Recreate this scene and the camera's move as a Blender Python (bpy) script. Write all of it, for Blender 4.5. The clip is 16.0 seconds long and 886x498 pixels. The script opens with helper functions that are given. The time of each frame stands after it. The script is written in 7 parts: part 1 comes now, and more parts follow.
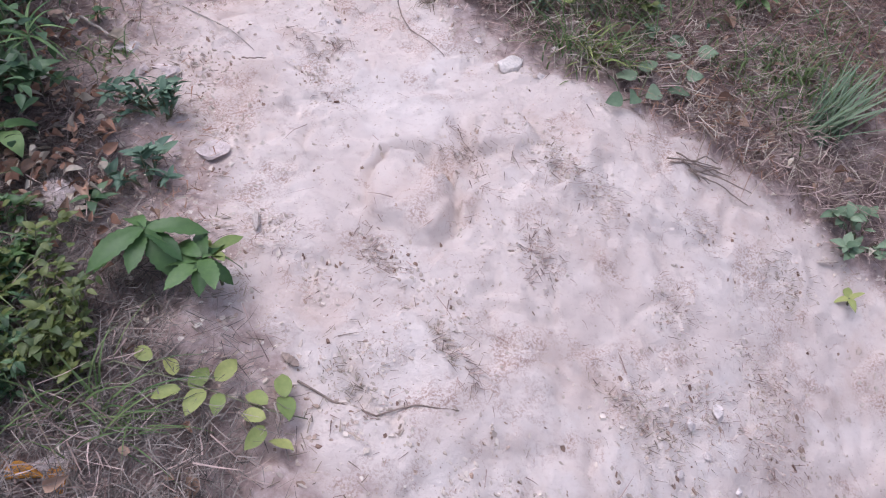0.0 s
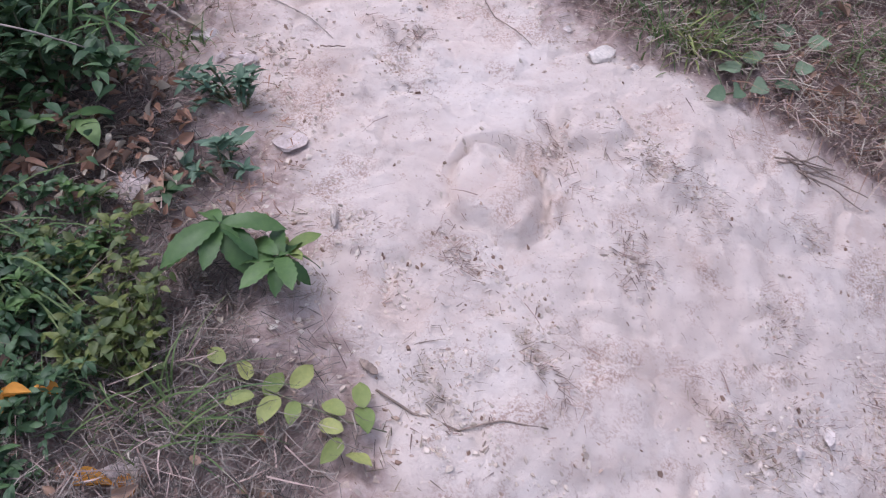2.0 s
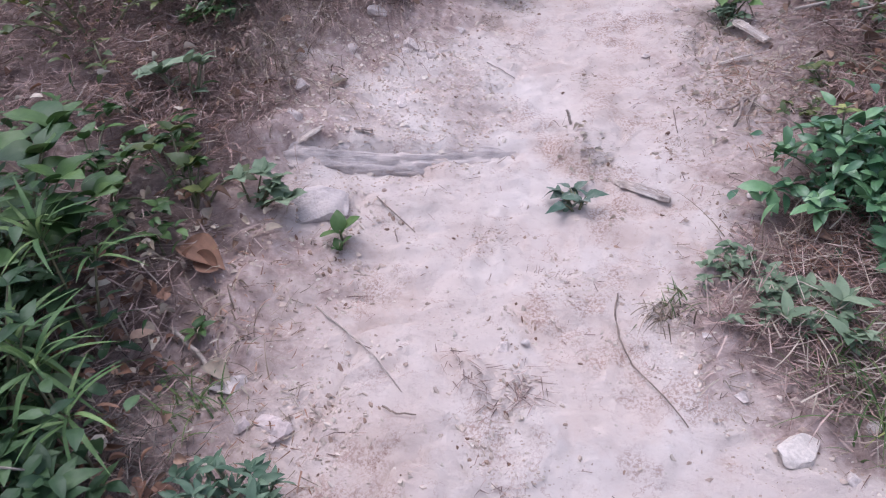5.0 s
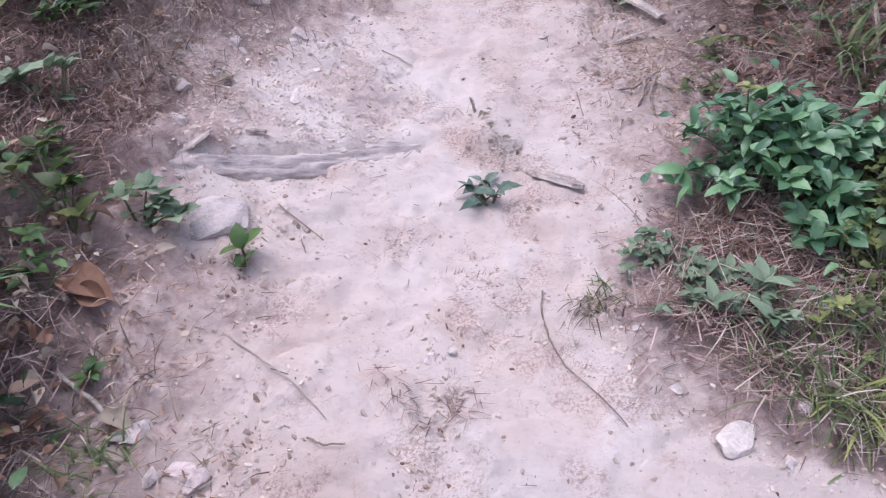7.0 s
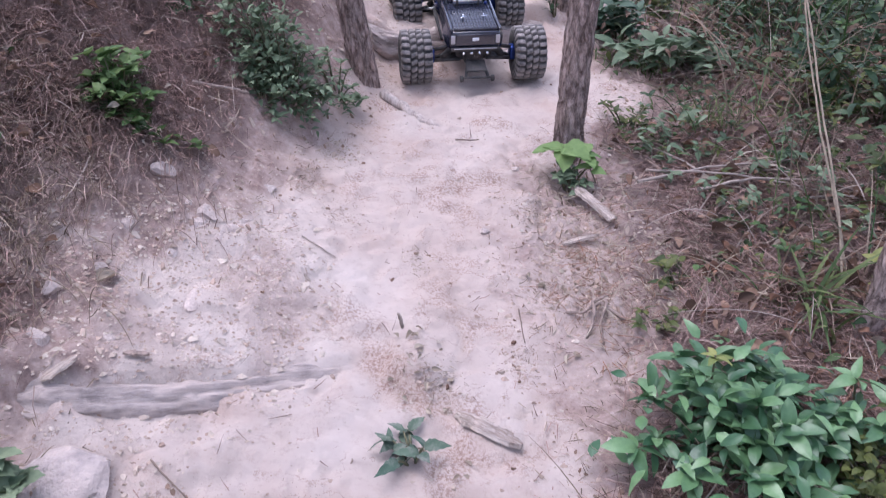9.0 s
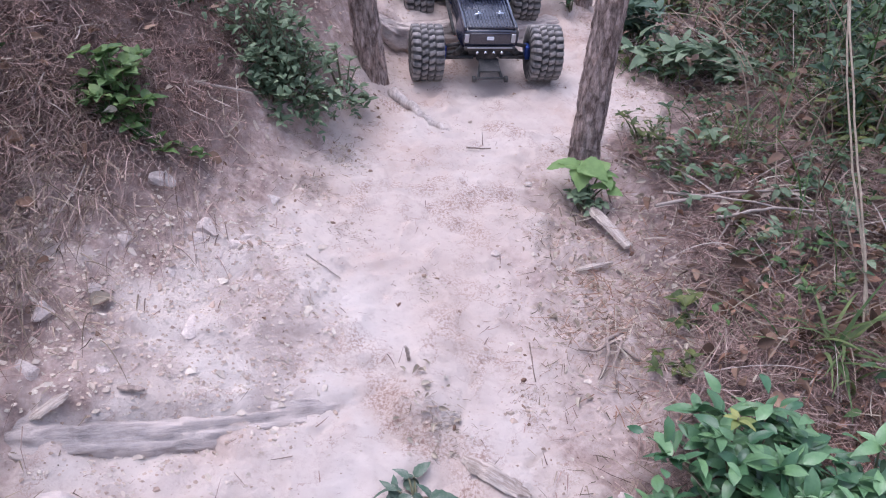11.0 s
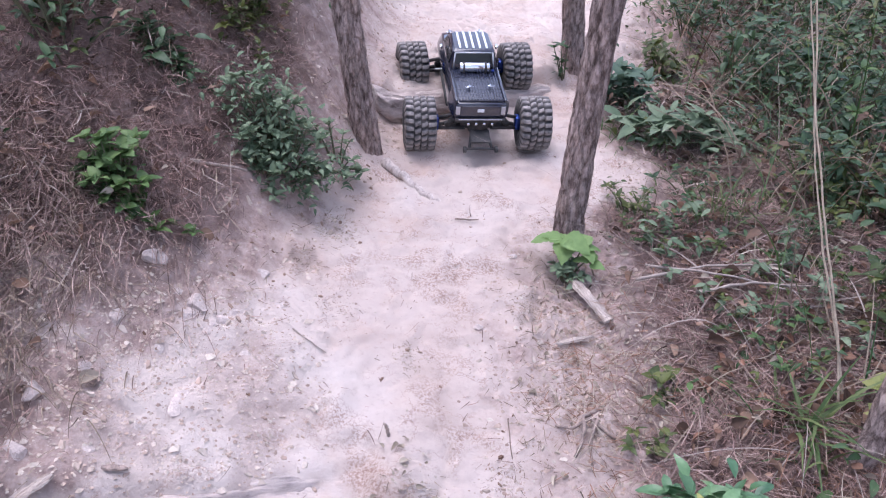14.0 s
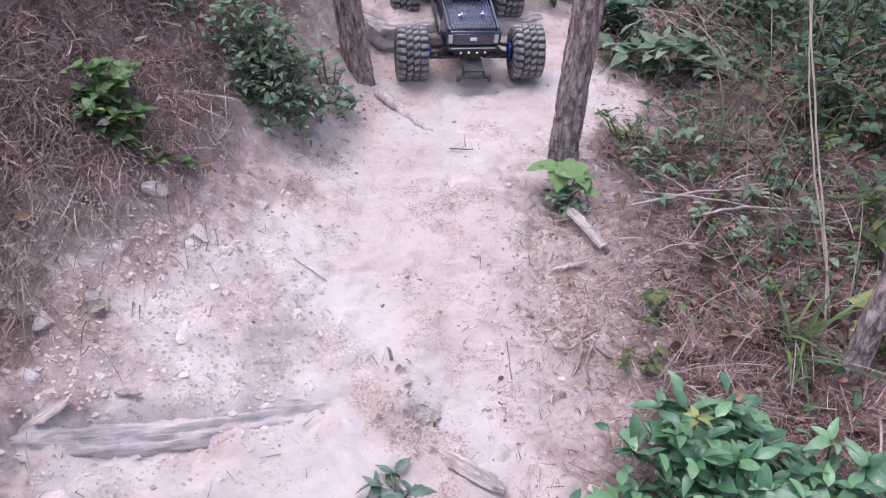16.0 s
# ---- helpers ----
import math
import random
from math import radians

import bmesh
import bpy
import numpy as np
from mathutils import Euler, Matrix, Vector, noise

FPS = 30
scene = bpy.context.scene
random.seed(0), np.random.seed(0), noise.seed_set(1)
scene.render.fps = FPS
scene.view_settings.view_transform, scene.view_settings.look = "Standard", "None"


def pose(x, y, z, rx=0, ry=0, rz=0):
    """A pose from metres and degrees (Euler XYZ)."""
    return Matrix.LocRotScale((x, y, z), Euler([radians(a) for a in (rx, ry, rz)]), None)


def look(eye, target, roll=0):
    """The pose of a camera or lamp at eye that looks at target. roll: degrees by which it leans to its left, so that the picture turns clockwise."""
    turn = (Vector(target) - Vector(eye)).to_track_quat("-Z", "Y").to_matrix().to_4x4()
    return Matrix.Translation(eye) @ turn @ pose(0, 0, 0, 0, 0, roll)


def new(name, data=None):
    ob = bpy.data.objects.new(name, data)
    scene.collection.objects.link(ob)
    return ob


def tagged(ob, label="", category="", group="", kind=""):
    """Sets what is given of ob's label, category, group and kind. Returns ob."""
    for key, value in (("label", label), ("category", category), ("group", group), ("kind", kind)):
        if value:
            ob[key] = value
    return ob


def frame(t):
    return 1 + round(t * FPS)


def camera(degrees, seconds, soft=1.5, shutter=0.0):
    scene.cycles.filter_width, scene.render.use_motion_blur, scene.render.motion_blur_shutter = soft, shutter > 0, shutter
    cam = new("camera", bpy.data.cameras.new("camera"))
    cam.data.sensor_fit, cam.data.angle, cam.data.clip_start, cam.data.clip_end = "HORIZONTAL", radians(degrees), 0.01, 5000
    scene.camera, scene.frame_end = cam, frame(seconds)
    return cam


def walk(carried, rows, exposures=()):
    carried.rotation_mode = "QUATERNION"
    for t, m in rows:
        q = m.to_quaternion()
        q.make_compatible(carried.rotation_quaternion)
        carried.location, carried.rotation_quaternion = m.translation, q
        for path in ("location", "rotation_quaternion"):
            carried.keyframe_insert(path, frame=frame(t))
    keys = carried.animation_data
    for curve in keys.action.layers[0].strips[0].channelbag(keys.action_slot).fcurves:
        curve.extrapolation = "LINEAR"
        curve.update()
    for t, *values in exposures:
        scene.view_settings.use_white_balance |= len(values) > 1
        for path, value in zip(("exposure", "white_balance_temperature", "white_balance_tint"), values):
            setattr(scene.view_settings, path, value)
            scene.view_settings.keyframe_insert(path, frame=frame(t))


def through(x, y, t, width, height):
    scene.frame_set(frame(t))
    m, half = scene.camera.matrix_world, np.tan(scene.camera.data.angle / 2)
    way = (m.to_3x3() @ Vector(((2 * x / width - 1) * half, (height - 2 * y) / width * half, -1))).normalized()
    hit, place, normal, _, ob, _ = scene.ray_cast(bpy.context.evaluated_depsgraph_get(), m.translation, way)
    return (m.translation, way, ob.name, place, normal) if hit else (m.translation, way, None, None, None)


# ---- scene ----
cam = camera(60.0, 16.0, 1.1, 0.3)
PATH = [
    (0, (0.234, 0.696, 0.890), (0.039, 2.209, -0.403), -7.16),
    (0.5, (0.227, 0.705, 0.875), (-0.010, 2.215, -0.414), -8.13),
    (1, (0.215, 0.717, 0.865), (-0.058, 2.220, -0.426), -8.93),
    (1.5, (0.199, 0.731, 0.859), (-0.104, 2.225, -0.436), -9.24),
    (2, (0.178, 0.769, 0.846), (-0.171, 2.259, -0.441), -9.49),
    (2.5, (0.141, 0.857, 0.851), (-0.269, 2.319, -0.450), -9.75),
    (3, (0.125, 0.964, 0.827), (-0.422, 2.414, -0.439), -11.44),
    (3.5, (0.170, 1.120, 0.832), (-0.572, 2.468, -0.445), -14.80),
    (4, (0.173, 1.283, 0.825), (-0.628, 2.598, -0.451), -15.26),
    (4.5, (0.074, 1.403, 0.925), (-0.581, 2.915, -0.208), -10.26),
    (4.7, (0.089, 1.427, 0.933), (-0.553, 3.028, -0.080), -9.92),
    (6.8, (0.029, 1.537, 0.934), (-0.348, 3.156, -0.179), -10.76),
    (7, (0.032, 1.539, 0.937), (-0.315, 3.167, -0.172), -10.44),
    (7.5, (0.045, 1.563, 0.946), (-0.229, 3.233, -0.121), -8.84),
    (8, (0.049, 1.662, 1.002), (-0.159, 3.360, -0.035), -6.10),
    (8.5, (0.011, 1.819, 1.089), (-0.118, 3.517, 0.040), -2.73),
    (9, (0.018, 1.890, 1.084), (-0.135, 3.625, 0.100), -2.72),
    (9.2, (0.025, 1.906, 1.072), (-0.158, 3.654, 0.117), -3.44),
    (11.3, (-0.036, 2.010, 1.175), (-0.154, 3.679, 0.079), 0.55),
    (11.5, (-0.025, 2.008, 1.183), (-0.151, 3.667, 0.073), 0.35),
    (12, (-0.005, 2.008, 1.202), (-0.146, 3.653, 0.074), -0.21),
    (12.5, (0.010, 2.007, 1.213), (-0.139, 3.644, 0.074), -0.71),
    (13, (0.025, 2.009, 1.223), (-0.134, 3.642, 0.080), -1.07),
    (13.5, (0.029, 2.011, 1.235), (-0.131, 3.690, 0.160), -0.63),
    (14, (0.027, 2.009, 1.246), (-0.130, 3.745, 0.265), 0.03),
    (14.5, (0.015, 2.006, 1.256), (-0.125, 3.750, 0.288), 0.40),
    (15, (0.005, 2.002, 1.258), (-0.118, 3.720, 0.241), 0.38),
    (15.5, (0.005, 1.991, 1.249), (-0.111, 3.672, 0.172), 0.12),
    (16, (0.005, 1.981, 1.241), (-0.110, 3.633, 0.120), -0.19),
]
EXPOSURE = [(0, 0.92, 5770, 17), (2, 0.86, 5750, 18), (3.5, 0.84, 5750, 17), (4.7, 0.88, 5750, 18), (7, 1.03, 5780, 21), (9, 0.97, 5770, 22), (11.5, 1.06, 5750, 20), (14.5, 1.15, 5750, 21), (16, 1.15, 5750, 21)]
walk(cam, [(t, look(eye, target, roll)) for t, eye, target, roll in PATH], EXPOSURE)

# ---------------------------------------------------------------- light
world = bpy.data.worlds.new("overcast_sky")
scene.world = world
world.use_nodes = True
wn = world.node_tree
sky = wn.nodes.new("ShaderNodeTexSky")
sky.sky_type = "NISHITA"
sky.sun_disc = False
sky.sun_elevation, sky.sun_rotation = radians(78), radians(-56)
sky.air_density, sky.dust_density = 1.0, 3.0
cloud = wn.nodes.new("ShaderNodeHueSaturation")
cloud.inputs["Saturation"].default_value = 0.65
wn.links.new(sky.outputs[0], cloud.inputs["Color"])
wn.links.new(cloud.outputs[0], wn.nodes["Background"].inputs[0])
wn.nodes["Background"].inputs[1].default_value = 0.15
sun_data = bpy.data.lights.new("sun", "SUN")
sun_data.energy, sun_data.angle, sun_data.color = 1.2, radians(50), (1.0, 0.97, 0.94)
sun = new("sun", sun_data)
sun.matrix_world = look((-0.8, 2.6, 5.0), (0.1, 2.0, 0.0))

# ---------------------------------------------------------------- terrain shape
rng = np.random.default_rng(7)
HILL = (0.1379, -0.1129, 0.1727, 0.0507, 0.0803, -0.0116, -0.1896, 0.2709, -0.1397, -0.0024)
LEFT_Y = (-30.0, -9.0, -3.0, 0.2, 1.35, 1.44, 1.51, 1.63, 1.87, 2.17, 2.3, 2.4, 2.5, 2.8, 3.05, 3.26, 3.6, 3.9, 4.3, 5.2, 7.0, 12.0, 30.0)
LEFT_X = (9.0, 2.6, 0.7, 0.33, 0.0, -0.11, -0.18, -0.26, -0.31, -0.45, -0.52, -0.54, -0.51, -0.61, -0.67, -0.50, -0.37, -0.31, -0.36, -0.42, -0.5, 0.2, -4.0)
RIGHT_Y = (-30.0, -9.0, -3.0, 0.2, 1.6, 1.96, 2.15, 2.24, 2.33, 2.5, 2.73, 2.98, 3.33, 3.6, 3.8, 4.05, 4.3, 4.6, 5.2, 7.0, 12.0, 30.0)
RIGHT_X = (10.2, 3.6, 2.0, 2.0, 1.66, 1.12, 0.73, 0.41, 0.17, 0.04, 0.10, 0.06, 0.02, 0.05, 0.18, 0.36, 0.33, 0.25, 0.45, 0.7, 1.3, -3.0)


def smooth(a, b, v):
    s = np.clip((v - a) / (b - a), 0, 1)
    return s * s * (3 - 2 * s)


def lattice(ix, iy, seed):
    v = np.sin(ix * 127.1 + iy * 311.7 + seed * 74.7) * 43758.5453
    return v - np.floor(v)


def grain(x, y, scale, seed=0):
    """Smooth value noise from -1 to 1."""
    x, y = x * scale, y * scale
    ix, iy = np.floor(x), np.floor(y)
    fx, fy = x - ix, y - iy
    fx, fy = fx * fx * (3 - 2 * fx), fy * fy * (3 - 2 * fy)
    low = lattice(ix, iy, seed) * (1 - fx) + lattice(ix + 1, iy, seed) * fx
    high = lattice(ix, iy + 1, seed) * (1 - fx) + lattice(ix + 1, iy + 1, seed) * fx
    return 2 * (low * (1 - fy) + high * fy) - 1


def soft_clip(v, lo, hi, k=0.09):
    """Clamped with rounded corners."""
    v = hi - k * np.logaddexp(0, (hi - v) / k)
    return lo + k * np.logaddexp(0, (v - lo) / k)


def hill(x, y):
    """The smooth hillside, straight on beyond the fitted stretch."""
    cx, cy = soft_clip(x, -0.85, 0.9), soft_clip(y, 1.0, 4.5)
    v = cy - 2.6
    terms = (1, cx, v, cx * cx, cx * v, v * v, cx**3, cx * cx * v, cx * v * v, v**3)
    z = sum(c * b for c, b in zip(HILL, terms))
    far = np.clip(y, -3, 9)
    side = np.clip(x, -4, 5)
    return z + 0.16 * (far - cy) + np.where(x < 0, -0.30, -0.20) * (side - cx)


def trail_side(x, y):
    """Metres inside the trail's edges, minus outside."""
    return np.minimum(x - np.interp(y, LEFT_Y, LEFT_X), np.interp(y, RIGHT_Y, RIGHT_X) - x)


def ground_base(x, y):
    """Hillside with the trail worn level across where it climbs between the trees."""
    x, y = np.asarray(x, float), np.asarray(y, float)
    z = hill(x, y)
    mid = 0.5 * (np.interp(y, LEFT_Y, LEFT_X) + np.interp(y, RIGHT_Y, RIGHT_X))
    w = smooth(3.0, 3.8, y) * smooth(-0.22, 0.06, trail_side(x, y))
    return z + w * 0.8 * (hill(mid, y) - z)


def rise(x, y):
    """The ground as it is seen: ruts, clods, worn steps and crumbs on the hillside."""
    x, y = np.asarray(x, float), np.asarray(y, float)
    z = ground_base(x, y)
    side = trail_side(x, y)
    tread = smooth(-0.10, 0.08, side + 0.04 * grain(x, y, 9, 3))
    near = smooth(-2.5, -1.5, x) * smooth(3.5, 2.5, x) * smooth(8.5, 7.0, y) * smooth(-1.5, -0.5, y)
    z = z + near * (0.007 * grain(x, y, 4.5, 1) + 0.004 * grain(x, y, 11, 2))
    # hard, scuffed clay: shallow plates with broken rims
    plate = grain(x, y, 7.5, 5) + 0.5 * grain(x, y, 17, 6)
    wx, wy = x + 0.02 * grain(x, y, 15, 30), y + 0.02 * grain(x, y, 15, 31)
    z = z + near * tread * (0.0060 * smooth(-0.02, 0.10, plate) + 0.007 * smooth(0.2, 0.28, grain(wx * 0.7 + wy * 0.4, wy - wx * 0.3, 13, 8)))
    z = z - near * tread * 0.011 * smooth(0.09, 0.0, np.abs(grain(wx, wy, 8, 32))) * smooth(-0.1, 0.3, grain(x, y, 3, 33))
    z = z + near * tread * 0.007 * np.abs(grain(wx, wy, 26, 9)) + near * tread * 0.004 * grain(wx, wy, 48, 34)
    # scuffs drawn down the slope, small rounded lumps pressed by feet and tyres
    z = z + near * tread * 0.006 * smooth(0.15, 0.75, np.abs(grain(wx * 1.5 + wy * 0.7, wy * 0.9 - wx * 0.4, 14, 35))) * smooth(-0.3, 0.3, grain(x, y, 4, 36))
    lump = grain(wx + 0.015 * grain(x, y, 40, 37), wy, 19, 38)
    z = z + near * tread * 0.007 * smooth(0.05, 0.45, lump) * smooth(-0.2, 0.4, grain(x, y, 5.5, 39))
    # loose crumbs and litter pile outside the tread
    z = z + near * (1 - tread) * (0.026 * np.abs(grain(x, y, 14, 10)) + 0.012 * np.abs(grain(x, y, 33, 11)))
    z = z + near * 0.0025 * grain(x, y, 60, 12) + near * 0.0012 * grain(x, y, 115, 13)
    z = z + near * (1 - tread) * smooth(0.1, 0.3, x) * smooth(2.6, 3.0, y) * 0.035 * np.abs(grain(x, y, 7, 14))
    # rounded rock under the clay, with a broken shell of clay round its upper side
    ux, uy = wx + 0.012 * grain(x, y, 30, 40), wy + 0.012 * grain(x, y, 30, 41)
    rock = np.hypot((ux - 0.030) / 0.078, (uy - 1.885) / 0.092)
    z = z + 0.030 * smooth(1.10, 0.82, rock) - 0.010 * np.exp(-((rock - 1.14) / 0.06) ** 2) + 0.006 * smooth(0.62, 0.50, rock) * (1 + grain(wx, wy, 22, 42))
    shell = smooth(1.22, 1.30, rock) * smooth(1.62, 1.46, rock) * smooth(-0.05, 0.05, (uy - 1.90) + 0.7 * (ux - 0.03))
    z = z + 0.016 * shell
    # flat slab shining through further up, a slumped rib of clay beside it
    z = z + 0.018 * smooth(1.1, 0.85, np.hypot((ux - 0.205) / 0.068, (uy - 2.085) / 0.052))
    rib = (ux - 0.375 - 0.4 * (uy - 2.04)) / 0.020
    z = z + 0.020 * np.exp(-rib**2) * smooth(0.11, 0.06, np.abs(uy - 2.04))
    # washed gullies
    gully = (ux - 0.13 + 0.35 * (uy - 2.07)) / 0.020
    z = z - 0.020 * np.exp(-gully**2 - ((y - 2.03) / 0.11) ** 2)
    gully = (ux + 0.045 + 0.55 * (uy - 1.80)) / 0.016
    z = z - 0.014 * np.exp(-gully**2 - ((y - 1.77) / 0.09) ** 2)
    # steps held by the two logs
    z = z - 0.022 * smooth(-0.66, -0.54, x) * smooth(-0.22, -0.36, x) * smooth(-0.16, -0.02, y - (2.93 + 0.529 * (x + 0.4))) * smooth(0.01, -0.02, y - (2.89 + 0.529 * (x + 0.4)))
    z = z + 0.060 * smooth(-0.5, -0.36, x) * smooth(0.26, 0.12, x) * smooth(-0.01, 0.04, y - (4.412 + 0.62 * (x + 0.1))) * smooth(1.0, 0.4, y - 4.4)
    back = y - (2.905 + 0.529 * (x + 0.4))
    z = z + 0.026 * smooth(-0.92, -0.75, x) * smooth(-0.34, -0.52, x) * smooth(-0.020, 0.014, back) * smooth(0.30, 0.02, back)
    # crumbled heap by the stick, little bank at the grass tuft
    z = z + 0.030 * np.exp(-(((x + 0.14) / 0.05) ** 2 + ((y - 2.97) / 0.07) ** 2))
    z = z + 0.020 * np.exp(-(((x - 0.12) / 0.12) ** 2 + ((y - 2.47) / 0.08) ** 2))
    return z


def z_at(x, y):
    return float(rise(x, y))


def slope_at(x, y):
    """The ground's normal."""
    d = 0.03
    return Vector((z_at(x - d, y) - z_at(x + d, y), z_at(x, y - d) - z_at(x, y + d), 2 * d)).normalized()


# ---------------------------------------------------------------- materials
def material(name, rough=0.8, metal=0.0):
    m = bpy.data.materials.new(name)
    m.use_nodes = True
    t = m.node_tree
    b = t.nodes["Principled BSDF"]
    b.inputs["Roughness"].default_value, b.inputs["Metallic"].default_value = rough, metal
    return m, t, b


def node(t, kind, **values):
    n = t.nodes.new(kind)
    for k, v in values.items():
        n.inputs[k.replace("_", " ")].default_value = v
    return n


def noise_of(t, scale, detail=4.0, rough=0.6, coords="Object"):
    c = t.nodes.new("ShaderNodeTexCoord")
    n = node(t, "ShaderNodeTexNoise", Scale=scale, Detail=detail, Roughness=rough)
    t.links.new(c.outputs[coords], n.inputs["Vector"])
    return n.outputs["Fac"]


def ramp(t, fac, *stops):
    r = t.nodes.new("ShaderNodeValToRGB")
    while len(r.color_ramp.elements) < len(stops):
        r.color_ramp.elements.new(0.5)
    for e, (p, c) in zip(r.color_ramp.elements, stops):
        e.position, e.color = p, (*c, 1) if len(c) == 3 else c
    t.links.new(fac, r.inputs[0])
    return r.outputs[0]


def mixed(t, fac, a, b, how="MIX"):
    m = t.nodes.new("ShaderNodeMix")
    m.data_type, m.blend_type = "RGBA", how
    for v, i in ((fac, 0), (a, 6), (b, 7)):
        if hasattr(v, "is_linked"):
            t.links.new(v, m.inputs[i])
        else:
            m.inputs[i].default_value = v if i == 0 else (*v, 1)
    return m.outputs[2]


def bumped(t, b, height, strength=0.4, distance=0.004):
    n = node(t, "ShaderNodeBump", Strength=strength, Distance=distance)
    t.links.new(height, n.inputs["Height"])
    t.links.new(n.outputs[0], b.inputs["Normal"])


def plain(name, color, rough=0.6, metal=0.0, spread=0.25, scale=30, bump=0.2, distance=0.002):
    """A surface of one colour with stains at two scales and a fine grain."""
    m, t, b = material(name, rough, metal)
    dark, light = [tuple(min(1, c * k) for c in color) for k in (1 - spread, 1 + spread)]
    base = ramp(t, noise_of(t, scale, 5), (0.3, dark), (0.7, light))
    worn = ramp(t, noise_of(t, scale * 6, 3), (0.35, (0.82,) * 3), (0.65, (1.1,) * 3))
    t.links.new(mixed(t, 1.0, base, worn, "MULTIPLY"), b.inputs["Base Color"])
    if bump:
        bumped(t, b, noise_of(t, scale * 8, 4), bump, distance)
    return m


def soil_material():
    m, t, b = material("dry_trail_soil", 0.95)
    b.inputs["Specular IOR Level"].default_value = 0.15
    trail = t.nodes.new("ShaderNodeAttribute")
    trail.attribute_name = "tread"
    pale = ramp(t, noise_of(t, 5, 6, 0.65), (0.28, (0.503, 0.411, 0.363)), (0.46, (0.566, 0.478, 0.431)), (0.70, (0.626, 0.542, 0.493)))
    dust = ramp(t, noise_of(t, 70, 4, 0.7), (0.26, (0.78, 0.73, 0.70)), (0.44, (1, 1, 1)), (0.8, (1.05, 1.05, 1.05)))
    pale = mixed(t, 0.6, pale, dust, "MULTIPLY")
    stain = ramp(t, noise_of(t, 2.2, 3), (0.36, (0.92, 0.86, 0.83)), (0.60, (1, 1, 1)))
    pale = mixed(t, 0.8, pale, stain, "MULTIPLY")
    # rusty clay worn through the dust
    rusty = ramp(t, noise_of(t, 4.2, 7, 0.68), (0.52, (1, 1, 1)), (0.60, (0.90, 0.80, 0.745)), (0.72, (0.80, 0.67, 0.60)))
    pale = mixed(t, 0.40, pale, rusty, "MULTIPLY")
    # scuffed patches where fine dark root threads and crumbs lie pressed into the clay
    scuff = mixed(t, ramp(t, noise_of(t, 7, 5, 0.6), (0.54, (0, 0, 0)), (0.64, (1, 1, 1))), (1, 1, 1), ramp(t, noise_of(t, 190, 4, 0.75), (0.42, (0.56, 0.44, 0.40)), (0.54, (1, 1, 1))))
    pale = mixed(t, 0.85, pale, scuff, "MULTIPLY")
    # thin ragged edges of flaking clay
    c = t.nodes.new("ShaderNodeTexCoord")
    warp = node(t, "ShaderNodeTexNoise", Scale=9.0, Detail=6.0, Roughness=0.7)
    t.links.new(c.outputs["Object"], warp.inputs["Vector"])
    bent = mixed(t, 0.16, c.outputs["Object"], warp.outputs["Color"], "ADD")
    flakes = node(t, "ShaderNodeTexVoronoi", Scale=11.0)
    flakes.feature = "DISTANCE_TO_EDGE"
    t.links.new(bent, flakes.inputs["Vector"])
    edge = ramp(t, flakes.outputs["Distance"], (0.0, (0.66, 0.55, 0.51)), (0.022, (1, 1, 1)))
    edge = mixed(t, ramp(t, noise_of(t, 13, 4), (0.48, (0, 0, 0)), (0.60, (1, 1, 1))), (1, 1, 1), edge)
    pale = mixed(t, 0.8, pale, edge, "MULTIPLY")
    litter = ramp(t, noise_of(t, 22, 6, 0.7), (0.3, (0.085, 0.056, 0.049)), (0.5, (0.22, 0.155, 0.135)), (0.72, (0.42, 0.32, 0.285)))
    bare = ramp(t, noise_of(t, 35, 6, 0.7), (0.3, (0.225, 0.152, 0.132)), (0.52, (0.40, 0.298, 0.265)), (0.75, (0.58, 0.470, 0.430)))
    under = mixed(t, ramp(t, trail.outputs["Fac"], (0.05, (0, 0, 0)), (0.45, (1, 1, 1))), litter, bare)
    t.links.new(mixed(t, ramp(t, trail.outputs["Fac"], (0.58, (0, 0, 0)), (0.94, (1, 1, 1))), under, pale), b.inputs["Base Color"])
    # pitted crust: crumbs over shallow scuffs
    crust = mixed(t, 0.45, noise_of(t, 130, 8, 0.8), noise_of(t, 48, 6, 0.7))
    bumped(t, b, crust, 1.0, 0.009)
    return m


SOIL = soil_material()


